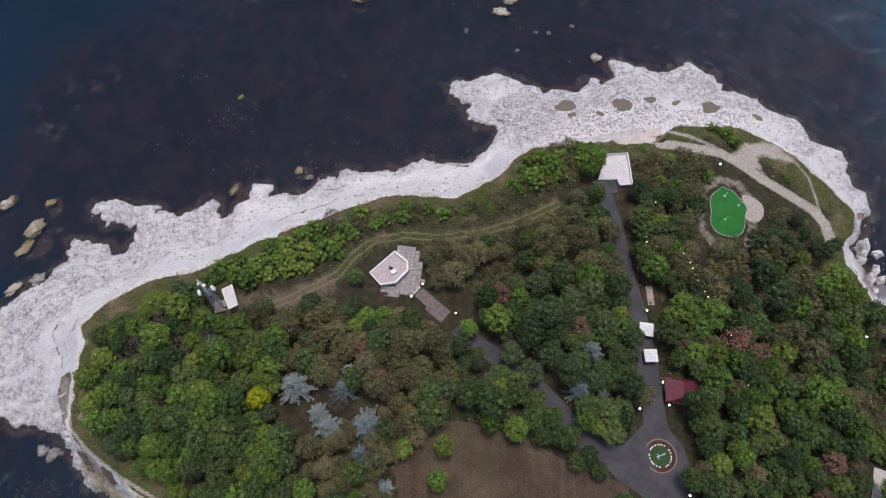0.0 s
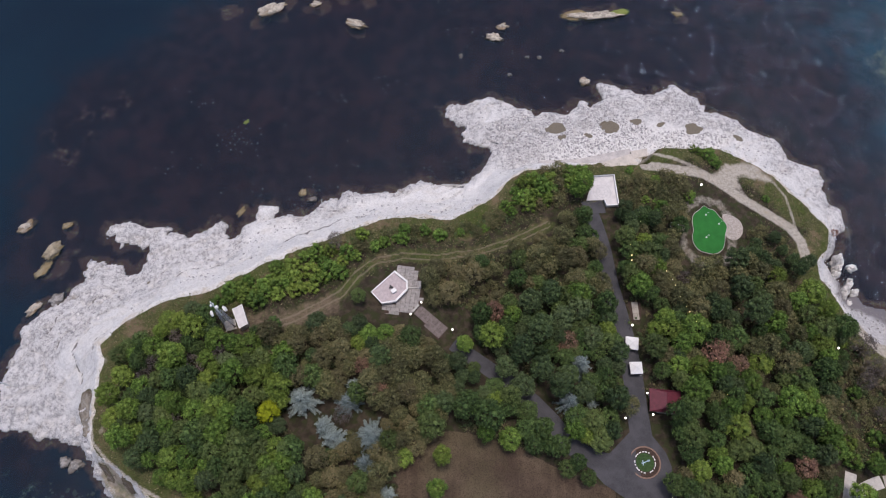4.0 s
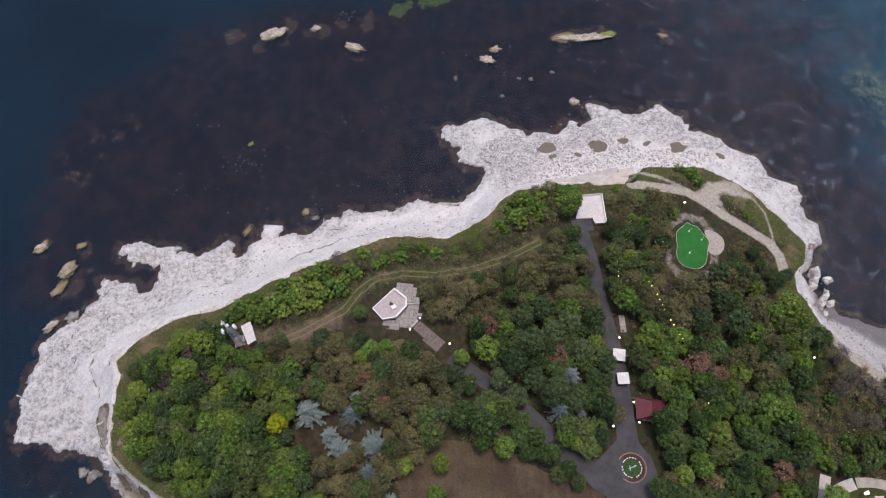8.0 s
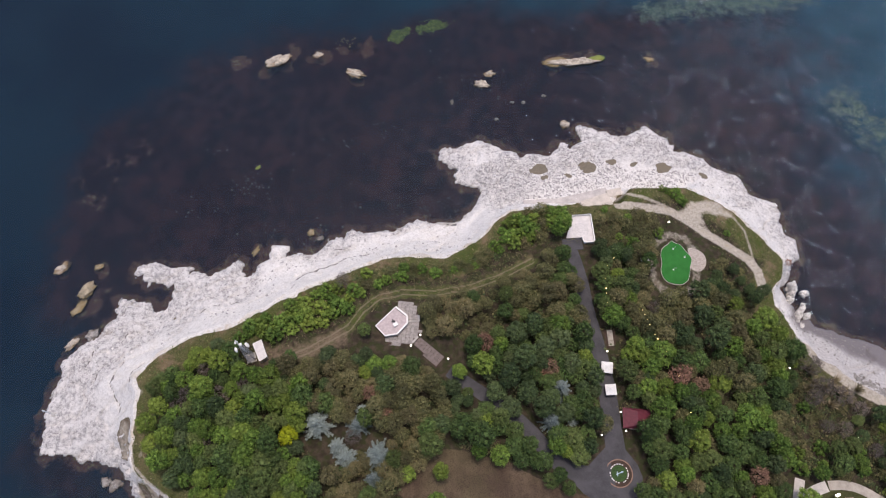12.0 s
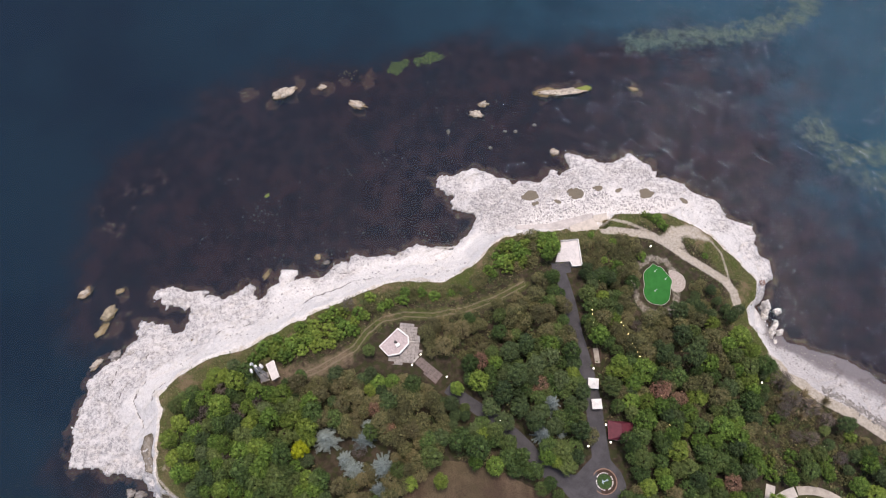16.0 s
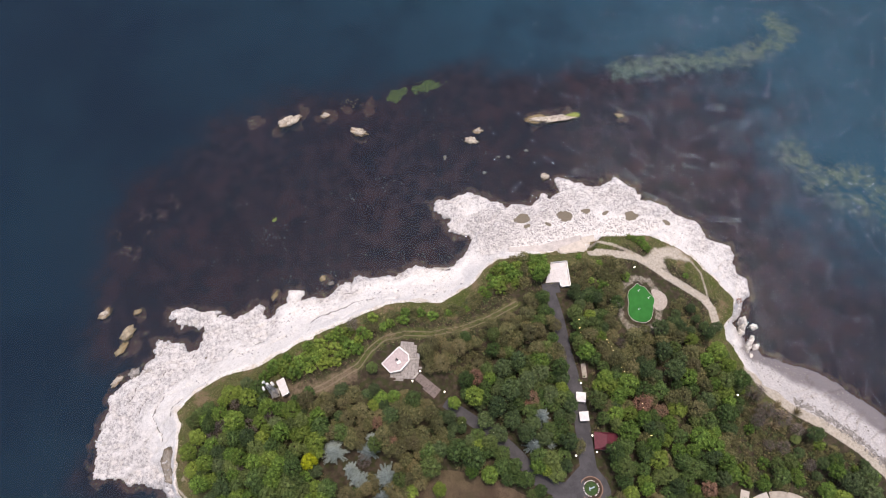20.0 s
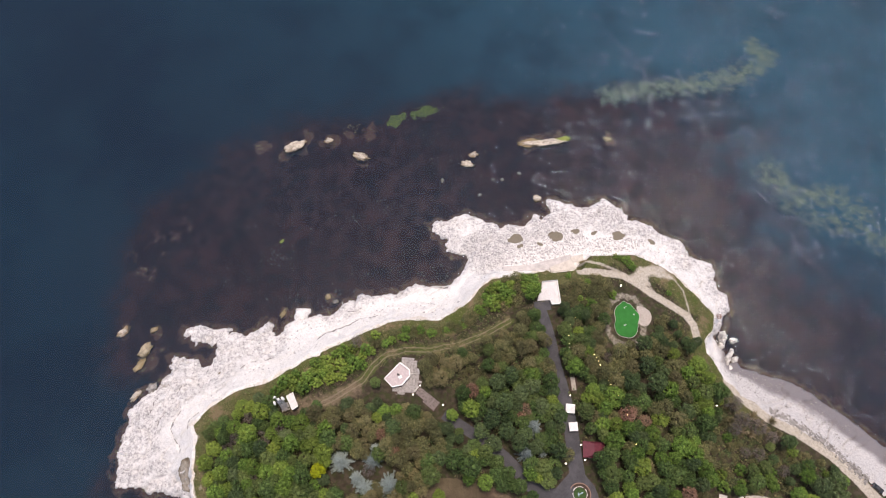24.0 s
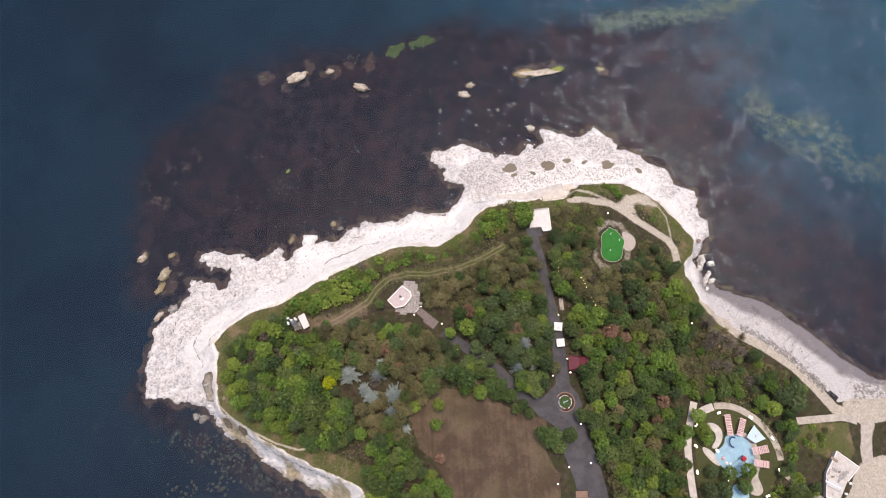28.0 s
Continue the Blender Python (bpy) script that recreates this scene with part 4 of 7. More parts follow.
def grove(outline, mixture, spacing, lo=0.75, hi=1.2):
    """Fills an outline with trees of the given kinds, evenly but not in rows."""
    pts = np.array(outline)
    (x0, y0), (x1, y1) = pts.min(0), pts.max(0)
    keys = [k for k, w in mixture for _ in range(w)]
    for _ in range(int((x1 - x0) * (y1 - y0) / spacing ** 2 * 9)):
        x, y = random.uniform(x0, x1), random.uniform(y0, y1)
        if not inside(np.array([x]), np.array([y]), outline)[0]:
            continue
        size = random.uniform(lo, hi)
        r = spacing * 0.5 * size
        if free(x, y, r) and all(off_line(np.array([x]), np.array([y]), line)[0] > w + r * 0.7 for line, w in CLEAR):
            TAKEN.append((x, y, r))
            plant(random.choice(keys), x, y, size)


HEX = [(-23.5, 65.7), (-17.6, 72.1), (-13.8, 69.2), (-13.6, 66.8), (-16.5, 63.2), (-20.2, 62.4)]
PLATFORM = [(40.9, 108.3), (47.3, 109.1), (48.2, 98.6), (44.6, 98.2), (43.9, 100.3), (38.6, 99.9)]
COURT = [(-16.5, 75.0), (-11.8, 73.9), (-9.8, 69.6), (-9.4, 63.9), (-11.2, 61.9), (-12.3, 60.2), (-19.3, 60.0), (-20.7, 62.4), (-18.5, 67.8)]
WALKWAY = [(-10.3, 61.8), (-3.2, 54.8)]
SAND = [(79.9, 99.0), (83.5, 98.6), (86.2, 96.4), (86.4, 93.1), (84.5, 90.2), (81.7, 90.0), (80.4, 91.7), (81.3, 94.5)]
CLEAR = [(ROAD_NORTH, 0.9), (ROAD_SOUTH, 6.0), (ROAD_WEST, -1.3), (CLIFF_TRACK, 1.2), (RIM_PATH, 2.0), (HEX + HEX[:1], 1.5), (PLATFORM + PLATFORM[:1], 0.5), (COURT, 0.3), (WALKWAY, 3.0), (GREEN + GREEN[:1], 2.0), (SAND + SAND[:1], 1.0)]
CLEAR += [([(53.8, 38.3), (54.5, 42.1), (58.1, 40.9), (61.0, 40.8), (58.4, 39.5)], 2.6), ([(49.8, 55.0), (50.2, 47.7)], 2.4), (circle + circle[:1], 0.5), ([(51.1, 67.4), (51.6, 63.4)], 2.2), ([(-61.6, 54.6), (-59.9, 57.0), (-58.5, 54.3)], 2.6), ([(186.9, 25.1), (161.7, -6.9)], 9.0)]
CLEAR += [([(113.4, 22.3), (122.6, 21.9), (132.2, 16.2), (138.1, 7.8), (139.5, 0.8)], 2.0), ([(120.7, 6.4), (121.9, -2.5), (127.5, 4.2), (130.8, 1.9), (121.5, 13.2)], 3.5), ([(104.6, 23.4), (101.7, 11.5), (100.8, 0.3), (101.4, -13.8)], 1.6)]

NO_TREES = [HEX, PLATFORM, COURT, GREEN, SAND, circle, LANDING, RAMP, LEDGE, PROMENADE]


def stand(key, spots, natural):
    """Trees at their own places: x, y and the crown's radius in metres."""
    for x, y, r in spots:
        TAKEN.append((x, y, r * 0.9))
        plant(key, x, y, r / natural)


# single trees that stand out
stand("yellow", [(-46.2, 30.7, 2.9)], 2.8)
stand("blue", [(-38.4, 34.2, 4.3), (-26.7, 34.5, 3.4), (-32.4, 28.3, 3.0), (-29.6, 24.9, 3.9), (-19.6, 26.1, 4.4), (-20.8, 19.6, 2.9), (-14.8, 12.4, 2.4), (-25.9, 39.1, 2.3), (34.2, 47.4, 4.0), (31.0, 37.5, 3.4), (37.4, 38.1, 1.8)], 3.6)
stand("rust", [(-23.7, 43.8, 2.2), (-18.2, 38.0, 2.3), (10.8, 60.6, 2.9), (70.2, 52.2, 3.6), (87.9, 16.4, 2.6), (90.2, 23.7, 2.7), (31.0, 53.6, 2.6), (-0.7, 1.2, 2.2), (76.8, 50.3, 2.6), (28.3, 51.7, 2.0), (116.0, 95.8, 1.2)], 2.6)
stand("grey", [(-74.2, 50.1, 2.6), (-68.0, 42.5, 3.0), (-77.8, 42.5, 2.6), (-61.7, 45.8, 2.4), (-80.8, 39.3, 2.2), (-34.9, 80.0, 2.4), (-27.6, 31.2, 2.4), (115.6, 51.4, 3.0), (121.8, 49.0, 3.2), (112.2, 47.5, 2.6), (126.7, 45.2, 2.6), (-69.7, 27.8, 2.0)], 3.0)
stand("bright", [(-62.6, 48.8, 3.4), (-58.2, 48.1, 3.0), (-78.9, 50.6, 2.2), (35.8, 101.3, 3.1), (-23.2, 52.6, 3.0), (-18.2, 52.9, 2.8), (-25.7, 50.4, 2.6), (-1.4, 22.1, 2.9), (-2.5, 13.9, 2.8), (-11.0, 21.4, 2.7), (100.6, 72.6, 4.4), (96.0, 69.0, 3.6), (103.3, 67.1, 3.4), (65.8, 59.2, 4.6), (61.7, 55.5, 3.8), (90.0, 40.8, 4.2), (95.5, 43.2, 3.6), (86.3, 36.7, 3.0), (64.3, 42.9, 4.2), (32.1, 29.8, 3.0), (3.2, 51.7, 2.8), (105.2, 18.5, 3.6), (110.7, 25.4, 2.8), (136.6, 30.9, 3.0), (122.6, 28.9, 2.8), (137.2, 21.6, 4.0), (132.7, 23.9, 3.4), (106.4, 12.4, 3.6), (98.6, 11.7, 3.4), (142.9, 14.8, 3.2), (-61.5, 8.5, 2.6), (122.5, -3.1, 3.4), (107.3, 9.5, 3.0)], 3.4)
stand("green", [(43.6, 9.3, 4.8), (39.7, 10.8, 3.2), (46.8, 6.0, 3.4), (51.2, 10.4, 3.4), (38.6, 28.3, 3.6), (36.4, 32.4, 3.4), (41.1, 34.0, 3.0), (4.3, 34.9, 4.2), (9.6, 32.2, 4.4), (15.5, 36.1, 3.6), (20.0, 30.4, 3.6), (56.7, 18.2, 3.2), (61.8, 26.2, 3.4), (64.7, 16.0, 3.8), (25.7, 25.9, 2.6), (30.2, 21.0, 2.6), (35.4, 18.8, 2.2), (-26.5, 63.8, 2.4), (-52.3, 50.7, 3.0), (-48.9, 54.2, 2.6)], 3.3)
stand("dark", [(20.6, 63.5, 4.2), (26.0, 66.0, 4.0), (28.9, 58.7, 4.6), (22.9, 55.0, 4.4), (33.8, 62.4, 4.0), (37.2, 55.2, 3.6), (18.0, 49.0, 4.4), (23.8, 45.5, 4.2), (28.4, 40.9, 3.8), (18.3, 40.8, 4.0), (14.4, 45.4, 3.6), (79.4, 71.7, 4.0), (82.5, 64.3, 4.2), (76.3, 63.0, 3.4), (87.1, 69.4, 3.6), (141.5, 26.7, 4.4), (145.9, 23.3, 4.0), (147.9, 29.1, 3.6), (139.5, 29.0, 3.2), (108.8, -3.6, 3.0), (106.2, -10.2, 3.6), (112.1, -10.6, 3.6)], 3.2)

stand("green", [(58.7, 35.5, 3.4), (61.2, 33.0, 3.6), (62.8, 29.4, 3.4), (59.9, 31.0, 2.6), (62.7, 37.6, 3.4)], 3.2)
stand("green", [(19.6, 34.5, 3.0), (23.5, 30.0, 3.0), (28.0, 25.9, 2.8), (15.5, 37.7, 3.0), (11.3, 40.5, 2.8), (32.6, 22.3, 2.4), (115.0, -4.2, 3.2), (120.8, -9.4, 3.4)], 3.2)

WOOD_WEST = [(-89.0, 43.6), (-82.7, 51.1), (-73.7, 56.6), (-64.2, 54.9), (-55.7, 49.5), (-42.7, 46.0), (-38.2, 37.9), (-41.8, 27.7), (-34.6, 16.6), (-32.1, 10.1), (-40.8, 5.8), (-54.3, 6.8), (-63.4, 9.6), (-75.0, 14.8), (-84.2, 22.0), (-88.1, 32.1)]
WOOD_OLIVE = [(-56.0, 52.0), (-38.6, 55.2), (-19.8, 55.9), (-6.8, 51.7), (0.4, 39.6), (-4.2, 28.1), (-11.1, 28.0), (-19.3, 34.8), (-33.2, 37.0), (-40.2, 39.2)]
WOOD_THIN = [(-32.7, 23.4), (-14.6, 30.3), (-5.4, 26.9), (-13.3, 16.8), (-10.8, 5.9), (-21.0, 11.3), (-32.2, 10.1)]
WOOD_SOUTH = [(-29.7, 5.8), (-21.0, 11.2), (-11.9, 5.8), (-8.5, -2.7), (1.5, -6.9), (3.8, -13.6), (3.7, -23.4), (-30.9, -23.3), (-28.1, -11.1), (-31.6, -2.7)]
WOOD_DRY = [(-9.3, 71.9), (3.9, 78.3), (21.1, 82.4), (36.0, 89.1), (41.9, 81.5), (42.7, 68.9), (28.1, 68.7), (11.1, 63.6), (-5.7, 62.1)]
WOOD_DARK = [(11.1, 65.8), (28.0, 69.7), (43.1, 69.9), (44.7, 51.7), (44.9, 39.9), (40.9, 28.3), (33.9, 28.2), (27.2, 37.4), (18.0, 46.6), (3.9, 53.6)]
WOOD_WALK = [(-3.2, 48.8), (3.9, 46.5), (13.2, 39.6), (17.8, 35.0), (3.8, 39.5), (-2.0, 37.1)]
WOOD_ROAD = [(0.4, 37.1), (3.8, 40.6), (13.2, 38.4), (22.4, 32.3), (30.3, 23.7), (22.2, 24.8), (10.7, 27.6), (1.5, 29.8)]
WOOD_LANE = [(47.1, 89.0), (53.2, 86.5), (57.8, 81.5), (59.3, 64.0), (53.7, 49.4), (49.4, 59.0), (48.1, 73.8)]
WOOD_BROWN = [(55.8, 86.9), (67.8, 79.4), (85.5, 82.2), (90.2, 78.5), (77.4, 74.5), (75.1, 59.5), (64.3, 63.1), (58.6, 69.2)]
WOOD_EAST = [(58.0, 61.5), (74.0, 64.2), (85.0, 79.4), (99.8, 77.1), (104.2, 59.7), (102.2, 40.4), (98.4, 26.4), (85.6, 28.6), (64.8, 35.4), (54.3, 37.6), (51.9, 47.0)]
WOOD_FAR = [(59.6, 28.4), (66.8, 30.8), (97.5, 28.7), (98.7, 12.8), (96.7, -13.6), (96.1, -29.8), (65.0, -29.7), (62.2, -11.1), (57.9, 10.5)]
WOOD_SLOPE = [(103.6, 74.9), (109.9, 63.7), (117.5, 53.9), (133.5, 44.4), (147.1, 36.2), (153.3, 29.2), (146.7, 17.6), (134.7, 17.6), (128.1, 22.1), (114.3, 26.6), (103.5, 26.5), (102.6, 40.5)]
HEDGE = [(-66.4, 60.3), (-63.1, 64.5), (-53.9, 70.2), (-42.1, 76.2), (-32.6, 80.8), (-28.1, 77.1), (-31.1, 72.0), (-41.6, 65.8), (-53.4, 61.3), (-60.3, 58.4)]
THICKET_NORTH = [(15.3, 101.1), (21.7, 108.4), (31.9, 110.8), (40.8, 111.0), (41.8, 104.3), (29.0, 98.7), (18.9, 94.6)]
THICKET_PATH = [(51.0, 109.9), (65.2, 111.6), (71.2, 104.9), (69.3, 95.6), (62.6, 88.9), (51.3, 90.0), (48.8, 100.5)]
THICKET_RIM = [(83.6, 82.8), (89.6, 94.6), (97.0, 90.8), (102.5, 81.8), (98.2, 76.6)]
SCRUB_WEST = [(-35.1, 80.9), (-23.1, 86.2), (-10.8, 86.4), (4.0, 89.3), (15.2, 97.3), (18.9, 93.5), (4.0, 85.4), (-15.7, 82.5), (-27.7, 78.5)]
SCRUB_EAST = [(90.8, 50.3), (104.1, 60.3), (111.6, 60.4), (122.6, 48.2), (143.2, 36.4), (151.9, 29.4), (143.2, 36.4), (110.5, 29.1), (98.5, 29.0)]
PARK = [(103.5, 26.5), (114.5, 27.8), (143.6, 13.1), (142.7, -9.0), (154.0, -11.1), (147.3, -23.8), (134.7, -23.8), (133.7, -6.8), (137.9, 6.4), (128.3, 23.3), (114.0, 23.9)]
CLEARING = [(96.4, 72.3), (103.4, 68.1), (107.1, 57.6), (115.9, 47.5), (113.1, 37.4), (102.0, 39.1), (95.8, 53.1)]
grove(WOOD_WEST, [("green", 6), ("dark", 2), ("bright", 5)], 4.7)
grove(WOOD_OLIVE, [("olive", 8), ("green", 1), ("dark", 1)], 4.3)
grove(WOOD_THIN, [("olive", 5), ("green", 1), ("scrub", 1)], 4.0, 0.65, 1.05)
grove(WOOD_SOUTH, [("green", 4), ("dark", 1), ("bright", 3)], 5.0)
grove(WOOD_DRY, [("olive", 6), ("green", 1), ("scrub", 2)], 4.7)
grove(WOOD_BROWN, [("olive", 6), ("grey", 1), ("dark", 1)], 4.6)
grove(WOOD_DARK, [("dark", 3), ("green", 5), ("bright", 2)], 4.6)
grove(WOOD_WALK, [("dark", 2), ("green", 1)], 5.0, 0.6, 1.0)
grove(WOOD_ROAD, [("bright", 2), ("green", 3)], 4.8)
grove(WOOD_LANE, [("bright", 2), ("green", 3), ("olive", 1)], 4.7)
grove(WOOD_EAST, [("green", 4), ("bright", 2), ("dark", 1), ("olive", 3)], 4.8)
grove(WOOD_FAR, [("green", 5), ("bright", 4), ("dark", 1), ("olive", 1)], 4.9)
stand("bright", [(36.6, 103.3, 3.3)], 3.0)
stand("olive", [(46.4, 37.2, 2.6)], 2.7)
stand("shrub", [(77.9, 119.4, 1.9), (79.6, 117.5, 1.8), (80.4, 115.9, 1.5), (75.2, 120.4, 1.4), (73.4, 121.0, 1.2), (94.8, 104.8, 1.3), (52.6, 111.5, 1.3), (60.5, 109.0, 1.5)], 2.2)
grove([(46.5, 96.0), (52.2, 97.0), (64.3, 95.9), (67.2, 89.7), (59.2, 77.2), (48.2, 76.5)], [("green", 3), ("dark", 2), ("olive", 2)], 4.8, 0.6, 0.95)
grove([(29.4, 93.5), (39.1, 94.1), (40.4, 85.2), (40.9, 74.3), (34.1, 79.2)], [("green", 2), ("olive", 3)], 4.8, 0.6, 0.95)
grove(HEDGE, [("shrub", 1)], 3.6, 0.8, 1.4)
grove(THICKET_NORTH, [("shrub", 3), ("scrub", 2)], 3.8, 0.7, 1.3)
grove(THICKET_PATH, [("scrub", 4), ("shrub", 1)], 3.8, 0.6, 1.3)
grove(THICKET_RIM, [("dark", 3), ("scrub", 2)], 4.6, 0.6, 0.9)
grove(SCRUB_WEST, [("scrub", 3), ("shrub", 2)], 4.6, 0.5, 1.0)
grove(CLEARING, [("scrub", 5), ("shrub", 1)], 6.5, 0.5, 1.0)
grove(WOOD_SLOPE, [("green", 3), ("dark", 2), ("scrub", 4), ("shrub", 4), ("grey", 1)], 5.2, 0.6, 1.15)
NO_TREES.append([(106.1, 21.1), (113.4, 21.8), (122.5, 21.4), (131.6, 16.6), (137.6, 7.6), (139.0, 0.8), (136.7, -6.9), (128.4, -15.6), (104.0, -15.6), (103.3, 4.1)])
grove([(140.8, 9.7), (145.3, 12.7), (146.0, 6.4), (143.1, -1.4), (147.0, -6.8), (152.2, -8.5), (149.5, -13.3), (141.1, -6.8), (138.3, -0.7)], [("shrub", 3), ("dark", 2), ("scrub", 2)], 4.2, 0.6, 1.0)
grove([(146.9, 12.7), (156.4, 15.0), (166.0, 14.4), (167.8, 4.2), (159.8, 6.4), (151.2, -2.4)], [("scrub", 3), ("shrub", 2)], 7.0, 0.5, 0.9)
grove(PARK, [("green", 2), ("shrub", 2)], 5.6, 0.6, 1.0)



# ---- more materials ----
WHITE = plain("white_paint", (0.78, 0.77, 0.75), 0.6, 0.06, 0.8)
CANVAS = plain("white_canvas", (0.80, 0.80, 0.80), 0.8, 0.04, 1.5)
STEEL = plain("galvanised_steel", (0.42, 0.43, 0.45), 0.45, 0.12, 4.0, metal=0.6)
DARK_METAL = plain("dark_metal", (0.05, 0.05, 0.055), 0.5, 0.2, 3.0, metal=0.4)
PALE_STONE = plain("pale_sandy_stone", (0.56, 0.51, 0.46), 0.9, 0.12, 0.6, 0.3)
OPENING_GREY = plain("opening_grey", (0.30, 0.29, 0.28), 0.9, 0.2, 1.5, 0.2)
PALE_DECK = plain("pale_deck_paint", (0.62, 0.59, 0.58), 0.7, 0.08, 0.8)
INLAY = plain("pale_grey_inlay", (0.50, 0.485, 0.48), 0.7, 0.06, 0.8)
PINK_STONE = plain("pinkish_stone", (0.48, 0.41, 0.41), 0.8, 0.12, 1.2, 0.2)
PAVER = plain("grey_pavers", (0.34, 0.315, 0.30), 0.85, 0.2, 0.9, 0.3)
BRICK_PAVER = plain("brown_pavers", (0.20, 0.165, 0.155), 0.85, 0.2, 0.9, 0.3)
CARPET = plain("green_carpet", (0.022, 0.155, 0.03), 0.95, 0.1, 0.5, 0.1)
GRAVEL = plain("pale_gravel", (0.42, 0.37, 0.33), 0.95, 0.2, 2.0, 0.6)
WINE_ROOF = plain("wine_red_roof", (0.12, 0.022, 0.036), 0.55, 0.15, 1.0)
KERB_RED = plain("reddish_kerb", (0.26, 0.17, 0.13), 0.85, 0.15, 1.5)
SOIL = plain("dark_soil", (0.07, 0.045, 0.035), 0.95, 0.3, 2.0, 0.5)
LAWN = plain("lawn", (0.045, 0.09, 0.03), 0.95, 0.3, 2.5, 0.5)
SKY_BLUE = plain("blue_rubber", (0.25, 0.43, 0.54), 0.7, 0.12, 0.3)
PALE_BLUE = plain("pale_blue_cloth", (0.46, 0.60, 0.68), 0.7, 0.08, 0.5)
PINK = plain("pink_slats", (0.60, 0.38, 0.39), 0.6, 0.08, 1.0)
ROSE = plain("pale_rose_slats", (0.66, 0.48, 0.47), 0.6, 0.08, 1.0)
RED = plain("red_plastic", (0.55, 0.05, 0.05), 0.4, 0.08, 2.0)
NAVY = plain("navy_plastic", (0.03, 0.06, 0.16), 0.4, 0.1, 2.0)
TAN = plain("sandy_stone", (0.40, 0.365, 0.32), 0.9, 0.15, 0.6, 0.3)
CAR_PAINT = plain("dark_car_paint", (0.022, 0.025, 0.03), 0.25, 0.05, 2.0, spec=0.5)
GLASS = plain("dark_glass", (0.015, 0.018, 0.02), 0.08, 0.05, 2.0, spec=0.6)
RUBBER = plain("rubber", (0.02, 0.02, 0.02), 0.9, 0.1, 5.0)
WOOD = plain("weathered_wood", (0.28, 0.22, 0.17), 0.85, 0.2, 3.0, 0.3)


def glow(name, c, strength):
    k = Mat(name, 0.4)
    k.color((0.85, 0.85, 0.82))
    k.b.inputs["Emission Color"].default_value = (*c, 1)
    k.b.inputs["Emission Strength"].default_value = strength
    return k.m


GLOBE = glow("lit_globe", (1.0, 0.95, 0.85), 2.5)
BULB = glow("lit_bulb", (1.0, 0.72, 0.30), 5.0)


def rock_material(name, crown, foot):
    k = Mat(name, 0.9, 0.2)
    n = k.noise(0.8, 7, 0.65)
    c = k.mix(k.ramp(n, 0.35, 0.62), tuple(v * 0.55 for v in crown), crown)
    sep = k.t.nodes.new("ShaderNodeSeparateXYZ")
    k.link(k.geo.outputs["Position"], sep.inputs[0])
    low = k.ramp(k.math("ADD", sep.outputs["Z"], k.math("MULTIPLY", n, -0.9)), -0.5, 0.25, 1.0, 0.0)
    k.color(k.mix(low, c, foot))
    k.bump(k.noise(2.0, 6, 0.7), 0.8, 0.3)
    return k.m


ROCK_PALE = rock_material("pale_boulder", (0.54, 0.48, 0.40), (0.22, 0.15, 0.08))
ROCK_YELLOW = rock_material("weedy_boulder", (0.42, 0.36, 0.26), (0.22, 0.165, 0.085))
ROCK_GREY = rock_material("grey_boulder", (0.36, 0.34, 0.32), (0.13, 0.11, 0.09))
ROCK_WHITE = rock_material("white_stack", (0.78, 0.755, 0.72), (0.42, 0.38, 0.33))
ROCK_SUNK = rock_material("sunken_boulder", (0.17, 0.175, 0.12), (0.12, 0.125, 0.085))
ROCK_WEED = rock_material("algae_boulder", (0.34, 0.40, 0.10), (0.17, 0.20, 0.06))


def rubble_material():
    k = Mat("rubble", 0.9, 0.2)
    c = k.mix(k.island(), (0.30, 0.29, 0.295), (0.76, 0.735, 0.72))
    k.color(k.mix(k.ramp(k.noise(2.5, 5, 0.7), 0.45, 0.7, 0, 0.5), c, (0.22, 0.21, 0.205)))
    return k.m


RUBBLE = rubble_material()
GREY_CONCRETE = plain("grey_concrete", (0.50, 0.465, 0.45), 0.85, 0.15, 0.4, 0.2)


def around(outline):
    pts = np.array(outline)
    return float(pts[:, 0].mean()), float(pts[:, 1].mean())


def level(outline):
    return max(ground_z(x, y) for x, y in outline)


def shifted(outline, cx, cy):
    return [(x - cx, y - cy) for x, y in outline]


def prism(outline, z0, z1):
    """An upright block on an outline."""
    bm = bmesh.new()
    top = [bm.verts.new((x, y, z1)) for x, y in outline]
    low = [bm.verts.new((x, y, z0)) for x, y in outline]
    bm.faces.new(top)
    bm.faces.new(low[::-1])
    for k in range(len(top)):
        bm.faces.new((top[k - 1], low[k - 1], low[k], top[k]))
    return bm


def wall_run(a, b, thick, z0, z1):
    dx, dy = b[0] - a[0], b[1] - a[1]
    n = math.hypot(dx, dy) or 1
    ox, oy = -dy / n * thick / 2, dx / n * thick / 2
    return prism([(a[0] + ox, a[1] + oy), (a[0] - ox, a[1] - oy), (b[0] - ox, b[1] - oy), (b[0] + ox, b[1] + oy)], z0, z1)


def inset(outline, d):
    """The outline drawn in (or out, d < 0) towards its middle."""
    cx, cy = around(outline)
    out = []
    for x, y in outline:
        r = math.hypot(x - cx, y - cy)
        out.append((cx + (x - cx) * (r - d) / r, cy + (y - cy) * (r - d) / r))
    return out


def rounded(outline, times=2):
    """Cuts the corners of an outline into a smooth loop."""
    for _ in range(times):
        out = []
        for (ax, ay), (bx, by) in zip(outline, outline[1:] + outline[:1]):
            out += [(0.75 * ax + 0.25 * bx, 0.75 * ay + 0.25 * by), (0.25 * ax + 0.75 * bx, 0.25 * ay + 0.75 * by)]
        outline = out
    return outline


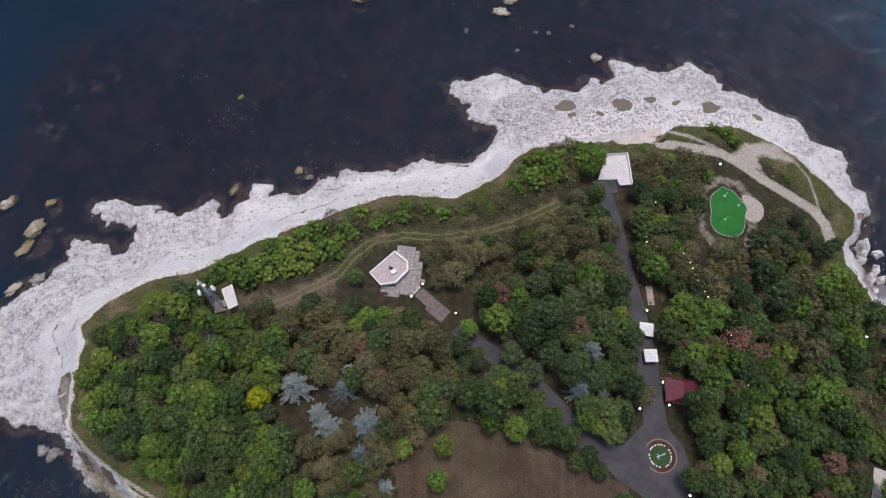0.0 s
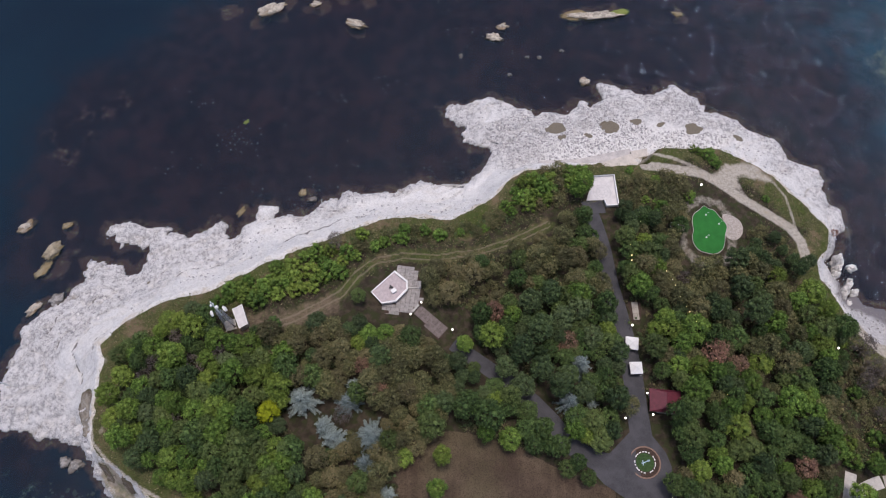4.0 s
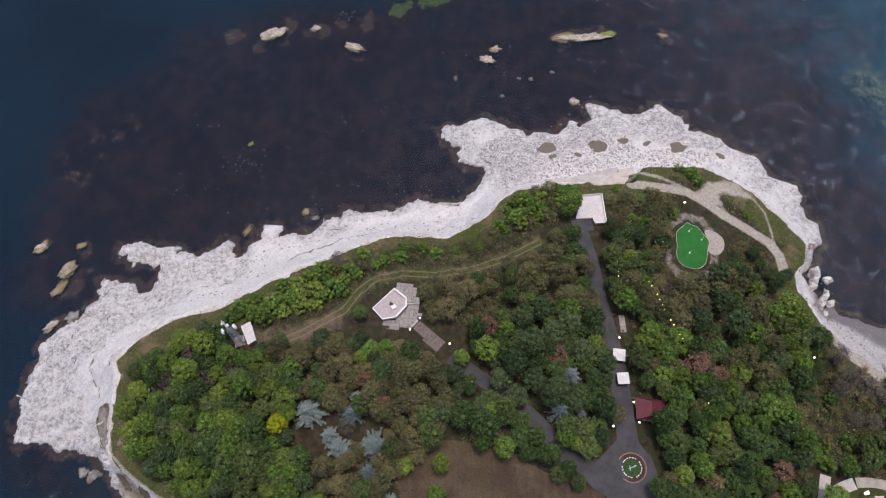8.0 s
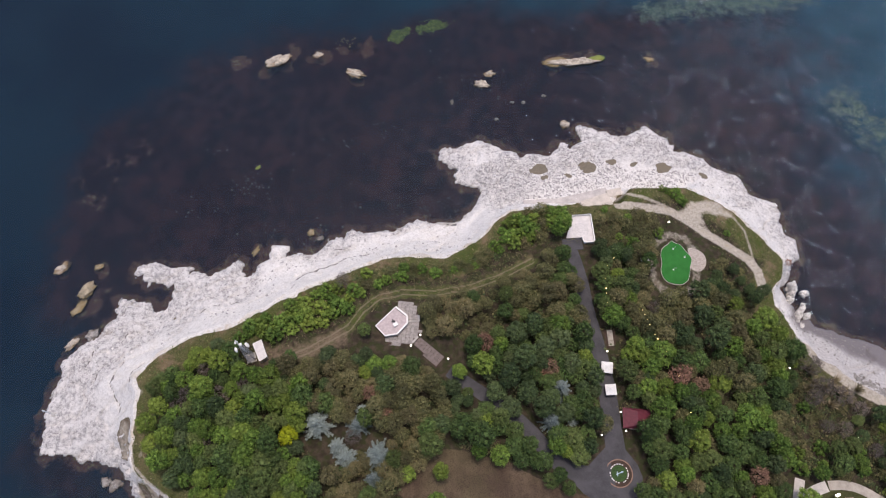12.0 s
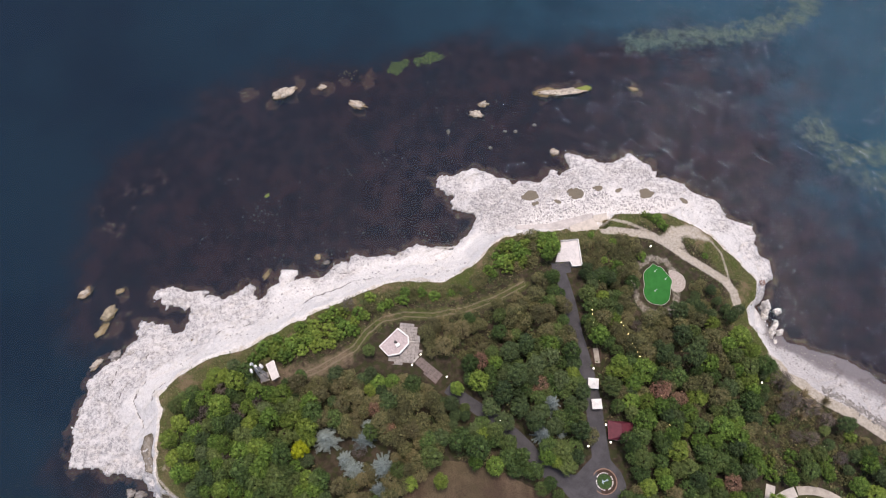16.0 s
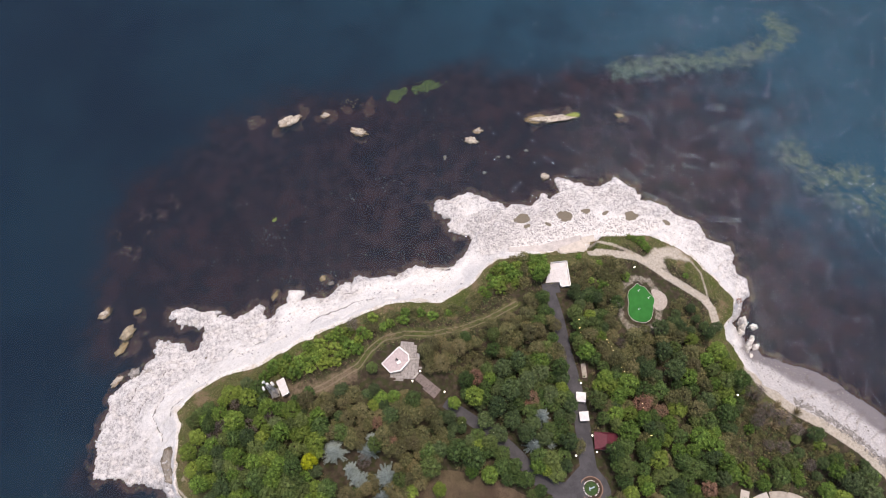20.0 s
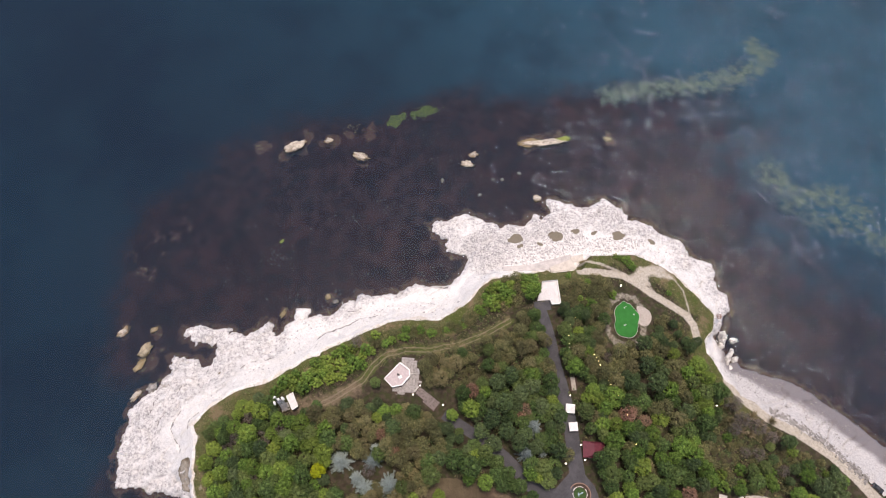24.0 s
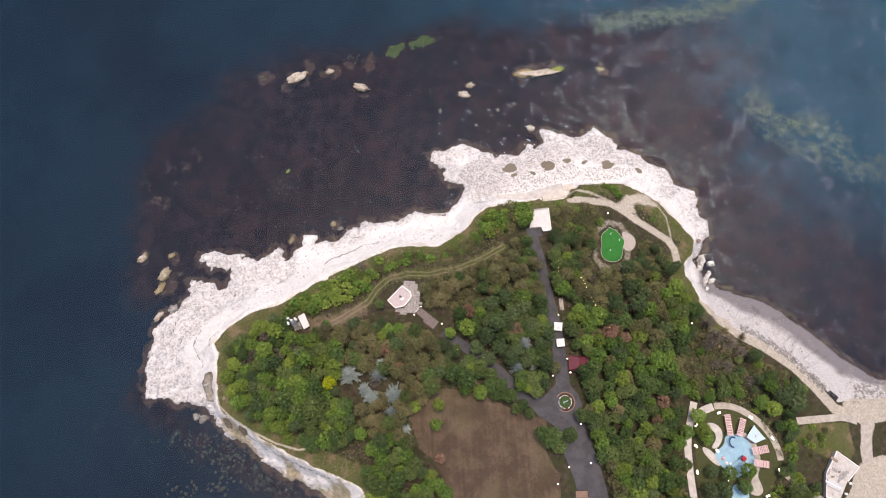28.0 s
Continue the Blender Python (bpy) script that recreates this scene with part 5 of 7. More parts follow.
# ---- radio mast and hut on the cliff ----
def radio_mast():
    (x, y), = [(-61.6, 54.6)]
    t = thing("radio_mast", pose(x, y, ground_z(x, y), 0, 0, 20), "steel lattice radio mast with white drum antennas on top", "mast")
    h, w0, w1 = 11.5, 1.1, 0.55
    for sx, sy in ((-1, -1), (1, -1), (1, 1), (-1, 1)):
        part("leg", rod((sx * w0, sy * w0, -0.3), (sx * w1, sy * w1, h), 0.09, 0.07, 6), STEEL, t)
    n = 7
    for k in range(n):
        a, b = w0 + (w1 - w0) * k / n, w0 + (w1 - w0) * (k + 1) / n
        z0, z1 = h * k / n, h * (k + 1) / n
        for sx, sy, ex, ey in ((-1, -1, 1, -1), (1, -1, 1, 1), (1, 1, -1, 1), (-1, 1, -1, -1)):
            part("brace", rod((sx * a, sy * a, z0), (ex * b, ey * b, z1), 0.045, None, 5), STEEL, t)
            part("rung", rod((sx * b, sy * b, z1), (ex * b, ey * b, z1), 0.045, None, 5), STEEL, t)
    part("top_pole", rod((0, 0, h - 3), (0, 0, 18.5), 0.24, 0.16, 10), WHITE, t, "white painted pole")
    for px, py, pz, r, turn in ((1.3, 0.5, 10.6, 0.85, 20), (-1.2, -0.6, 12.6, 0.8, 190), (-0.6, 0.8, 14.2, 0.55, 120), (0.5, -0.3, 15.5, 0.45, -60)):
        d = Vector((math.cos(radians(turn)), math.sin(radians(turn)), 0.25)).normalized()
        p = Vector((px, py, pz))
        bm = rod(p, p + d * 0.5, r, r, 20)
        rod(p + d * 0.49, p + d * 0.72, r * 0.98, r * 0.25, 20, bm)
        dish = part("drum_antenna", bm, WHITE, t, "white round drum antenna")
        part("bracket", rod((0, 0, pz), p, 0.06, None, 6), STEEL, dish)
    part("footing", box(3.0, 3.0, 0.6, (0, 0, -0.4), 0.05), CONCRETE, t)


def equipment_hut():
    roof = [(-60.9, 58.2), (-58.5, 59.7), (-56.0, 54.3), (-58.1, 52.9)]
    cx, cy = around(roof)
    z = ground_z(cx, cy)
    t = thing("equipment_hut", pose(cx, cy, z), "small flat hut with a white roof beside the mast", "hut")
    o = shifted(roof, cx, cy)
    part("walls", prism(inset(o, 0.25), -0.3, 2.8), CONCRETE, t)
    r = part("roof", prism(o, 2.8, 3.05), PALE_DECK, t, "plain white flat roof")
    for a, b in zip(o, o[1:] + o[:1]):
        part("roof_edge", wall_run(a, b, 0.14, 3.05, 3.16), WHITE, r)
    m = Vector((*[(o[2][k] + o[3][k]) / 2 for k in (0, 1)], 0)) * 0.985
    part("door", box(0.95, 0.1, 2.0, (m.x, m.y, 0), 0.01, None, 20), STEEL, t, "grey steel door")


def beacon():
    (x, y), = [(-127.2, 38.3)]
    t = thing("beacon_mast", pose(x, y, ground_z(x, y)), "slim white beacon pole on the bare rock shelf", "mast")
    part("pole", rod((0, 0, -0.3), (0, 0, 6.2), 0.22, 0.15, 10), WHITE, t)
    part("lamp", rod((0, 0, 6.2), (0, 0, 7.0), 0.28, 0.2, 12), WHITE, t)
    part("stay", rod((0.9, 0.1, -0.2), (0.1, 0, 5.2), 0.09, 0.06, 6), WHITE, t)
    part("base", box(1.3, 1.3, 0.5, (0, 0, -0.2), 0.06), CONCRETE, t)


radio_mast()
equipment_hut()
beacon()


# ---- paved pieces ----
def pave(name, outline, size, material, label, angle, lift=0.08, joint=0.05, category="pavement", piece="slab"):
    """A bed on the ground with single slabs laid on it in a grid that is turned by an angle."""
    cx, cy = around(outline)
    bed = part(name, slab(outline, lift - 0.05, 0.5), SOIL, None)
    tagged(bed, label, category, kind="structure")
    sx, sy = size
    me = bpy.data.meshes.new(piece)
    bm = box(sx - joint, sy - joint, 0.09, (0, 0, 0), 0.015)
    bm.to_mesh(me)
    bm.free()
    me.materials.append(material)
    c, s = math.cos(radians(angle)), math.sin(radians(angle))
    for i in range(-40, 41):
        for j in range(-40, 41):
            u, v = i * sx, j * sy
            x, y = cx + u * c - v * s, cy + u * s + v * c
            if inside(np.array([x]), np.array([y]), outline)[0]:
                ob = new(piece, me)
                ob.parent = bed
                ob.matrix_basis = pose(x, y, ground_z(x, y) + lift - 0.05 + random.uniform(-0.01, 0.015), 0, 0, angle)
    return bed


# ---- memorial terrace ----
def terrace():
    cx, cy = around(HEX)
    z = level(HEX)
    t = thing("memorial_terrace", pose(cx, cy, z), "raised six-sided terrace of pinkish stone with white parapet", "terrace")
    o = shifted(HEX, cx, cy)
    part("base", prism(o, -0.8, 0.95), CONCRETE, t)
    floor_bm = prism(inset(o, 0.2), 0.95, 1.0)
    floor_part = part("floor", floor_bm, PINK_STONE, t, "pinkish stone floor in squares")
    ax = math.degrees(math.atan2(o[1][1] - o[0][1], o[1][0] - o[0][0]))
    c, s = math.cos(radians(ax)), math.sin(radians(ax))
    me = bpy.data.meshes.new("slab")
    bm = box(2.2, 2.2, 0.05, (0, 0, 0), 0.01)
    bm.to_mesh(me)
    bm.free()
    me.materials.append(PINK_STONE)
    core = inset(o, 1.0)
    for i in range(-3, 4):
        for j in range(-3, 4):
            x, y = (i * c - j * s) * 2.45, (i * s + j * c) * 2.45
            if inside(np.array([x]), np.array([y]), core)[0]:
                ob = new("slab", me)
                ob.parent = floor_part
                ob.matrix_basis = pose(x, y, 1.0, 0, 0, ax)
    for k in (1, 2, 3, 4):
        part("parapet", wall_run(o[k], o[(k + 1) % 6], 0.5 if k != 4 else 0.4, 0.9, 1.75), WHITE, t, "white parapet wall")
    part("parapet", wall_run(o[0], o[1], 0.3, 0.9, 1.35), WHITE, t, "low white kerb")
    part("parapet", wall_run(o[5], o[0], 0.3, 0.9, 1.35), WHITE, t, "low white kerb")
    part("plinth", box(1.5, 1.2, 1.0, (0.3, -0.4, 1.0), 0.05, None, 35), WHITE, t, "white stone plinth")
    bm = box(0.35, 1.5, 0.5, (-0.4, 0.7, 1.0), 0.05, None, 35)
    box(1.1, 0.3, 0.35, (-0.5, 0.6, 1.45), 0.05, bm, 20)
    rod((-0.9, 0.9, 1.0), (0.1, 0.3, 2.1), 0.14, 0.08, 8, bm)
    part("ornament", bm, DARK_METAL, t, "dark metal ornament")


terrace()
pave("pavement_court", COURT, (1.25, 1.0), PAVER, "weathered grey stone court beside the terrace", -4)
walk_out = [(-11.3, 60.8), (-9.8, 62.8), (-1.8, 56.6), (-4.1, 53.0)]
pave("pavement_walk", walk_out, (1.1, 0.8), BRICK_PAVER, "brown paved walk leading down to the road", -38)


def low_wall(a, b, h, w, label):
    z = max(ground_z(*a), ground_z(*b))
    t = thing("low_wall", pose(a[0], a[1], z), label, "wall")
    part("body", wall_run((0, 0), (b[0] - a[0], b[1] - a[1]), w, -0.3, h), WHITE, t)
    part("coping", wall_run((0, 0), (b[0] - a[0], b[1] - a[1]), w + 0.12, h, h + 0.08), CONCRETE, t)


(wa, wb), (wc, wd), (we, wf) = [(-11.6, 60.9), (-10.1, 62.9)], [(-10.2, 69.8), (-10.0, 68.1)], [(-13.6, 67.9), (-10.1, 68.1)]
low_wall(wa, wb, 0.6, 0.5, "low white wall at the head of the walk")
low_wall(wc, wd, 0.7, 0.5, "short white wall on the stone court")
low_wall(we, wf, 0.35, 0.2, "thin pale kerb across the stone court")


# ---- viewing platform, promenade and stairs ----
def viewing_platform():
    cx, cy = around(PLATFORM)
    z = level(PLATFORM)
    t = thing("viewing_platform", pose(cx, cy, z), "white viewing platform with low parapets above the shore", "platform")
    o = shifted(PLATFORM, cx, cy)
    part("body", prism(o, -3.0, 0.35), CONCRETE, t)
    deck = part("deck", prism(inset(o, 0.15), 0.35, 0.40), PALE_DECK, t, "pale painted deck")
    for r in (2.6, 1.7, 0.7):
        bm = bmesh.new()
        ring = []
        for k in range(36):
            a = k * math.tau / 36
            ring.append([bm.verts.new(((r + d) * math.cos(a) - 0.4, (r + d) * math.sin(a) + 0.6, 0.405)) for d in (0, 0.13)])
        for k in range(36):
            bm.faces.new((ring[k - 1][0], ring[k - 1][1], ring[k][1], ring[k][0]))
        part("inlay_ring", bm, INLAY, deck, "faint grey inlaid ring")
    for k in range(8):
        a = k * math.tau / 8
        part("inlay_ray", box(1.6, 0.1, 0.006, (1.6 * math.cos(a) - 0.4, 1.6 * math.sin(a) + 0.6, 0.4), 0, None, math.degrees(a)), INLAY, deck)
    for k in (0, 1, 2, 3):
        part("parapet", wall_run(o[k], o[k + 1], 0.3, 0.3, 1.25), WHITE, t, "white parapet")
    rail = part("railing", rod((*o[0], 1.4), (*o[1], 1.4), 0.05, None, 6), DARK_METAL, t, "dark metal railing")
    for k in range(8):
        p = Vector((*o[0], 0)).lerp(Vector((*o[1], 0)), k / 7)
        part("post", rod((p.x, p.y, 1.2), (p.x, p.y, 1.42), 0.04, None, 6), DARK_METAL, rail)


viewing_platform()
forecourt = [(37.0, 99.5), (43.8, 100.4), (44.4, 96.2), (38.5, 95.3)]
tagged(part("forecourt", slab(forecourt, 0.16, 0.5), ASPHALT, None), "grey asphalt forecourt before the platform", "road", kind="structure")


def promenade():
    for name, o, z, mat, label in (
        ("promenade_ramp", RAMP, 7.0, PALE_STONE, "sandy concrete ramp above the shore"),
        ("promenade_landing", LEDGE, 6.4, PALE_STONE, "small pale concrete landing"),
        ("promenade_walk", PROMENADE, 5.5, GREY_CONCRETE, "long grey concrete walk above the rock shelf"),
    ):
        tagged(part(name, slab(o, 0, 5.0, z), mat, None), label, "promenade", kind="structure")


promenade()


def stairs():
    (ax, ay), (bx, by) = [(40.6, 111.9), (38.5, 115.4)]
    t = thing("stairs", pose(ax, ay, 0), "steep grey concrete stairs down to the promenade", "stairs")
    n, z0, z1 = 26, 13.4, 5.6
    d = Vector((bx - ax, by - ay, 0))
    turn = math.degrees(math.atan2(d.y, d.x))
    for k in range(n):
        p = d * ((k + 0.5) / n)
        z = z0 + (z1 - z0) * (k + 1) / n
        part("step", box(d.length / n + 0.03, 1.8, 0.8, (p.x, p.y, z - 0.5), 0.0, None, turn), CONCRETE, t)
    side = Vector((-d.y, d.x, 0)).normalized() * 0.95
    for s in (-1, 1):
        part("handrail", rod(Vector((0, 0, z0 + 1.2)) + side * s, d + Vector((0, 0, z1 + 1.2)) + side * s, 0.05, None, 6), STEEL, t)
        for k in range(6):
            p = d * (k / 5) + side * s + Vector((0, 0, z0 + (z1 - z0) * k / 5))
            part("post", rod(p, p + Vector((0, 0, 1.2)), 0.04, None, 6), STEEL, t)


stairs()


# ---- putting green ----
def putting_green():
    o = rounded(GREEN)
    cx, cy = around(o)
    z = level(o) + 0.05
    t = thing("putting_green", pose(cx, cy, z), "bright green artificial putting green with a thin pale kerb", "golf green")
    q = shifted(o, cx, cy)
    part("carpet", prism(q, -0.8, 0.06), CARPET, t, "bright green artificial turf")
    part("kerb", prism(inset(q, -0.16), -0.8, 0.02), CONCRETE, t, "thin pale stone kerb")
    for (x, y), turn in zip([(75.1, 97.7), (78.7, 94.8), (74.4, 90.1)], (10, 30, -20)):
        f = thing("golf_flag", pose(x, y, z + 0.06, 0, 0, turn), "small white flag on a thin pole in the green", "flag", "flags on the green")
        part("pole", rod((0, 0, 0), (0, 0, 1.7), 0.03, None, 6), WHITE, f)
        part("pennant", box(0.42, 0.05, 0.28, (0.21, 0, 1.4), 0.01), WHITE, f)
        part("cup", rod((0, 0, 0), (0, 0, 0.03), 0.26, None, 12), WHITE, f)
    s = rounded(SAND)
    sx, sy = around(s)
    tagged(part("sand_bunker", slab(s, 0.10, 0.5), GRAVEL, None), "pale gravel bunker beside the putting green", "bunker")


putting_green()


def horseshoe():
    (x, y), = [(64.9, 93.2)]
    t = thing("garden_bench", pose(x, y, ground_z(x, y)), "white curved stone bench in the grass", "bench")
    bm, leg = bmesh.new(), []
    ring = []
    for k in range(15):
        a = radians(-20 + k * 17)
        ring.append([bm.verts.new((r * math.cos(a), r * math.sin(a), z)) for r, z in ((1.0, 0.3), (1.0, 0.48), (1.45, 0.48), (1.45, 0.3))])
    for p, q in zip(ring, ring[1:]):
        for k in range(4):
            bm.faces.new((p[k - 1], p[k], q[k], q[k - 1]))
    bm.faces.new(ring[0])
    bm.faces.new(ring[-1])
    part("seat", bm, WHITE, t)
    for a in (0, 70, 140, 210):
        part("leg", box(0.35, 0.3, 0.4, (1.22 * math.cos(radians(a)), 1.22 * math.sin(radians(a)), -0.1), 0.02, None, a), CONCRETE, t)


horseshoe()


# ---- the drive: tents, pavilion, deck, flower bed ----
def canopy_tent(x, y, size, turn, label):
    t = thing("canopy_tent", pose(x, y, ground_z(x, y), 0, 0, turn), label, "tent", "tents on the drive")
    h = size / 2
    bm = bmesh.new()
    low = [bm.verts.new((sx * h, sy * h, 2.35)) for sx, sy in ((-1, -1), (1, -1), (1, 1), (-1, 1))]
    mid = [bm.verts.new((sx * h * 0.5, sy * h * 0.5, 2.75)) for sx, sy in ((-1, -1), (1, -1), (1, 1), (-1, 1))]
    tip = bm.verts.new((0, 0, 3.35))
    for k in range(4):
        bm.faces.new((low[k - 1], low[k], mid[k], mid[k - 1]))
        bm.faces.new((mid[k - 1], mid[k], tip))
    part("roof", bm, CANVAS, t, "white canvas roof")
    for k, (sx, sy) in enumerate(((0, -1), (1, 0), (0, 1), (-1, 0))):
        part("valance", box(size if sy else 0.04, size if sx else 0.04, 0.28, (sx * h, sy * h, 2.1)), CANVAS, t)
    for sx, sy in ((-1, -1), (1, -1), (1, 1), (-1, 1)):
        leg = part("leg", rod((sx * (h - 0.06), sy * (h - 0.06), 0), (sx * (h - 0.06), sy * (h - 0.06), 2.36), 0.04, None, 6), STEEL, t)
        part("foot", box(0.2, 0.2, 0.06, (sx * (h - 0.06), sy * (h - 0.06), 0)), STEEL, leg)


for (x, y), size, turn in zip([(49.1, 55.1), (49.8, 48.2)], (3.5, 3.3), (-5, 4)):
    canopy_tent(x, y, size, turn, "white canopy tent standing over the asphalt drive")

deck = [(49.3, 68.1), (52.9, 68.4), (52.9, 63.3), (50.2, 61.8)]
pave("pavement_deck", deck, (1.8, 1.8), TAN, "small beige paved square beside the drive", 4)


def red_pavilion():
    (x, y), = [(57.0, 39.6)]
    t = thing("pavilion", pose(x, y, ground_z(x, y), 0, 0, -3), "open pavilion under a wine-red tent roof", "pavilion")
    w, d = 4.1, 3.0
    bm = bmesh.new()
    e = [bm.verts.new(p) for p in ((-w, -d, 2.6), (w, -d, 2.6), (w, d, 2.6), (-w, d, 2.6))]
    r = [bm.verts.new(p) for p in ((0.0, -d + 0.9, 3.9), (0.0, d - 0.9, 3.9))]
    for f in ((e[0], e[1], r[0]), (e[1], e[2], r[1], r[0]), (e[2], e[3], r[1]), (e[3], e[0], r[0], r[1])):
        bm.faces.new(f)
    bm.faces.new(e[::-1])
    part("roof", bm, WINE_ROOF, t, "wine-red hipped roof")
    for a, b in (((-w, -d), (w, -d)), ((w, -d), (w, d)), ((w, d), (-w, d)), ((-w, d), (-w, -d))):
        part("fascia", wall_run(a, b, 0.12, 2.35, 2.6), WINE_ROOF, t)
    for sx in (-1, 0, 1):
        for sy in (-1, 1):
            part("post", box(0.18, 0.18, 2.9, (sx * (w - 0.3), sy * (d - 0.3), -0.3), 0.02), WOOD, t)
    part("floor", box(2 * w - 0.3, 2 * d - 0.3, 0.4, (0, 0, -0.22), 0.03), TAN, t)
    part("counter", box(0.6, 4.2, 1.05, (-w + 0.9, -0.3, 0.16), 0.03), WHITE, t, "long white counter")


red_pavilion()


def flower_bed():
    x, y = ASPHALT_M
    z = ground_z(x, y) + 0.14
    t = thing("flower_bed", pose(x, y, z), "round flower bed in the turning place with white stones", "flower bed")
    def disc(r0, r1, z0, z1, n=40):
        bm = bmesh.new()
        rows = [[bm.verts.new((r * math.cos(k * math.tau / n), r * math.sin(k * math.tau / n), h)) for k in range(n)] for r, h in ((r0, z0), (r0, z1), (r1, z1), (r1, z0))]
        for a, b in zip(rows, rows[1:]):
            for k in range(n):
                bm.faces.new((a[k - 1], a[k], b[k], b[k - 1]))
        return bm
    part("kerb", disc(4.1, 3.75, -0.3, 0.16), KERB_RED, t, "low reddish kerb")
    part("soil", disc(3.76, 0.05, -0.3, 0.08), SOIL, t, "bare dark soil")
    part("lawn", disc(2.35, 0.02, 0.0, 0.16), LAWN, t, "clipped green lawn")
    for k in range(22):
        a = k * math.tau / 22 + random.uniform(-0.05, 0.05)
        if k % 7 == 3:
            continue
        part("stone", box(random.uniform(0.3, 0.65), 0.28, 0.28, (2.65 * math.cos(a), 2.65 * math.sin(a), 0.05), 0.06, None, math.degrees(a) + 90), WHITE, t, "white edging stone")
    bm = rod((-0.9, -0.3, 0.2), (0.9, 0.4, 0.35), 0.13, None, 8)
    rod((-0.6, 0.5, 0.25), (-0.5, -0.8, 0.25), 0.12, None, 8, bm)
    rod((0.7, 0.35, 0.3), (0.9, 0.4, 1.0), 0.3, 0.2, 8, bm)
    part("ornament", bm, PALE_BLUE, t, "pale metal garden ornament")


flower_bed()
red_mat = [(53.7, -10.8), (58.3, -10.8), (59.0, -18.7), (53.7, -18.7)]
pave("pavement_red", red_mat, (0.8, 0.8), KERB_RED, "square of reddish pavers on the wide drive", 0, 0.2)


# ---- lamps ----
def globe_lamp(x, y, h=3.2, r=0.3):
    t = thing("garden_lamp", pose(x, y, ground_z(x, y)), "lit white globe lamp on a thin dark post", "lamp", "garden lamps")
    part("post", rod((0, 0, -0.1), (0, 0, h - r), 0.07, 0.05, 8), DARK_METAL, t)
    part("base", rod((0, 0, -0.05), (0, 0, 0.3), 0.16, 0.1, 10), DARK_METAL, t)
    bm = bmesh.new()
    bmesh.ops.create_uvsphere(bm, u_segments=14, v_segments=8, radius=r, matrix=pose(0, 0, h))
    part("globe", bm, GLOBE, t, "lit opal globe")


LAMPS_NORTH = [(49.3, 60.0), (41.1, 58.9), (53.2, 35.7), (52.1, 41.3), (45.8, 34.3), (73.8, 106.6), (106.9, 57.0), (-0.4, 55.5), (-9.3, 62.7), (-12.0, 59.1), (6.3, 44.7)]
LAMPS_SOUTH = [(56.4, 14.8), (50.7, -2.0), (45.8, -8.4), (59.5, -0.4), (124.6, 36.4), (17.3, 41.5), (73.7, 106.5), (-41.6, 5.6)]
for x, y in LAMPS_NORTH + LAMPS_SOUTH:
    globe_lamp(x, y, 3.2, 0.27)


def path_light(x, y, turn):
    t = thing("path_light", pose(x, y, ground_z(x, y), 0, 0, turn), "flat white oblong lamp on a short post by the path", "lamp", "lamps in the water park")
    part("post", rod((0, 0, -0.1), (0, 0, 3.0), 0.07, None, 8), STEEL, t)
    part("head", box(1.5, 0.7, 0.16, (0, 0, 3.0), 0.06), GLOBE, t, "white oblong lamp head")


for (x, y), turn in zip([(114.6, 19.6), (104.5, 14.5), (127.8, 17.8), (135.7, 9.5), (103.4, 6.3), (112.1, 4.5), (102.8, -3.8), (115.0, -6.6), (137.0, -3.1), (130.9, -12.9)], (20, 40, -35, -60, -50, -50, -80, -45, -80, 20)):
    path_light(x, y, turn)


def string_lights(line, name_label):
    z = [ground_z(x, y) for x, y in line]
    x0, y0 = line[0]
    t = thing("string_lights", pose(x0, y0, z[0]), name_label, "lights", "strings of bulbs")
    for k in range(len(line) - 1):
        a = Vector((line[k][0] - x0, line[k][1] - y0, z[k] - z[0] + 6.0))
        b = Vector((line[k + 1][0] - x0, line[k + 1][1] - y0, z[k + 1] - z[0] + 6.0))
        part("pole", rod(a - Vector((0, 0, 6.1)), a, 0.06, None, 6), DARK_METAL, t)
        n = max(3, int((b - a).length / 1.5))
        last = a
        for i in range(1, n + 1):
            p = a.lerp(b, i / n) - Vector((0, 0, 2.0 * (i / n) * (1 - i / n)))
            part("wire", rod(last, p, 0.015, None, 4), DARK_METAL, t)
            bm = bmesh.new()
            bmesh.ops.create_icosphere(bm, subdivisions=1, radius=0.14, matrix=Matrix.Translation(p - Vector((0, 0, 0.12))))
            part("bulb", bm, BULB, t, "lit warm bulb")
            last = p


string_lights([(58.2, 78.7), (60.9, 73.2), (64.9, 63.9), (68.9, 57.1), (72.1, 48.0)], "string of small warm bulbs hung along a wood path")
string_lights([(69.7, 41.8), (72.6, 41.4)], "short string of warm bulbs among the trees")
string_lights([(54.2, 92.5), (49.8, 86.7), (49.8, 75.3)], "string of small bulbs among the trees")


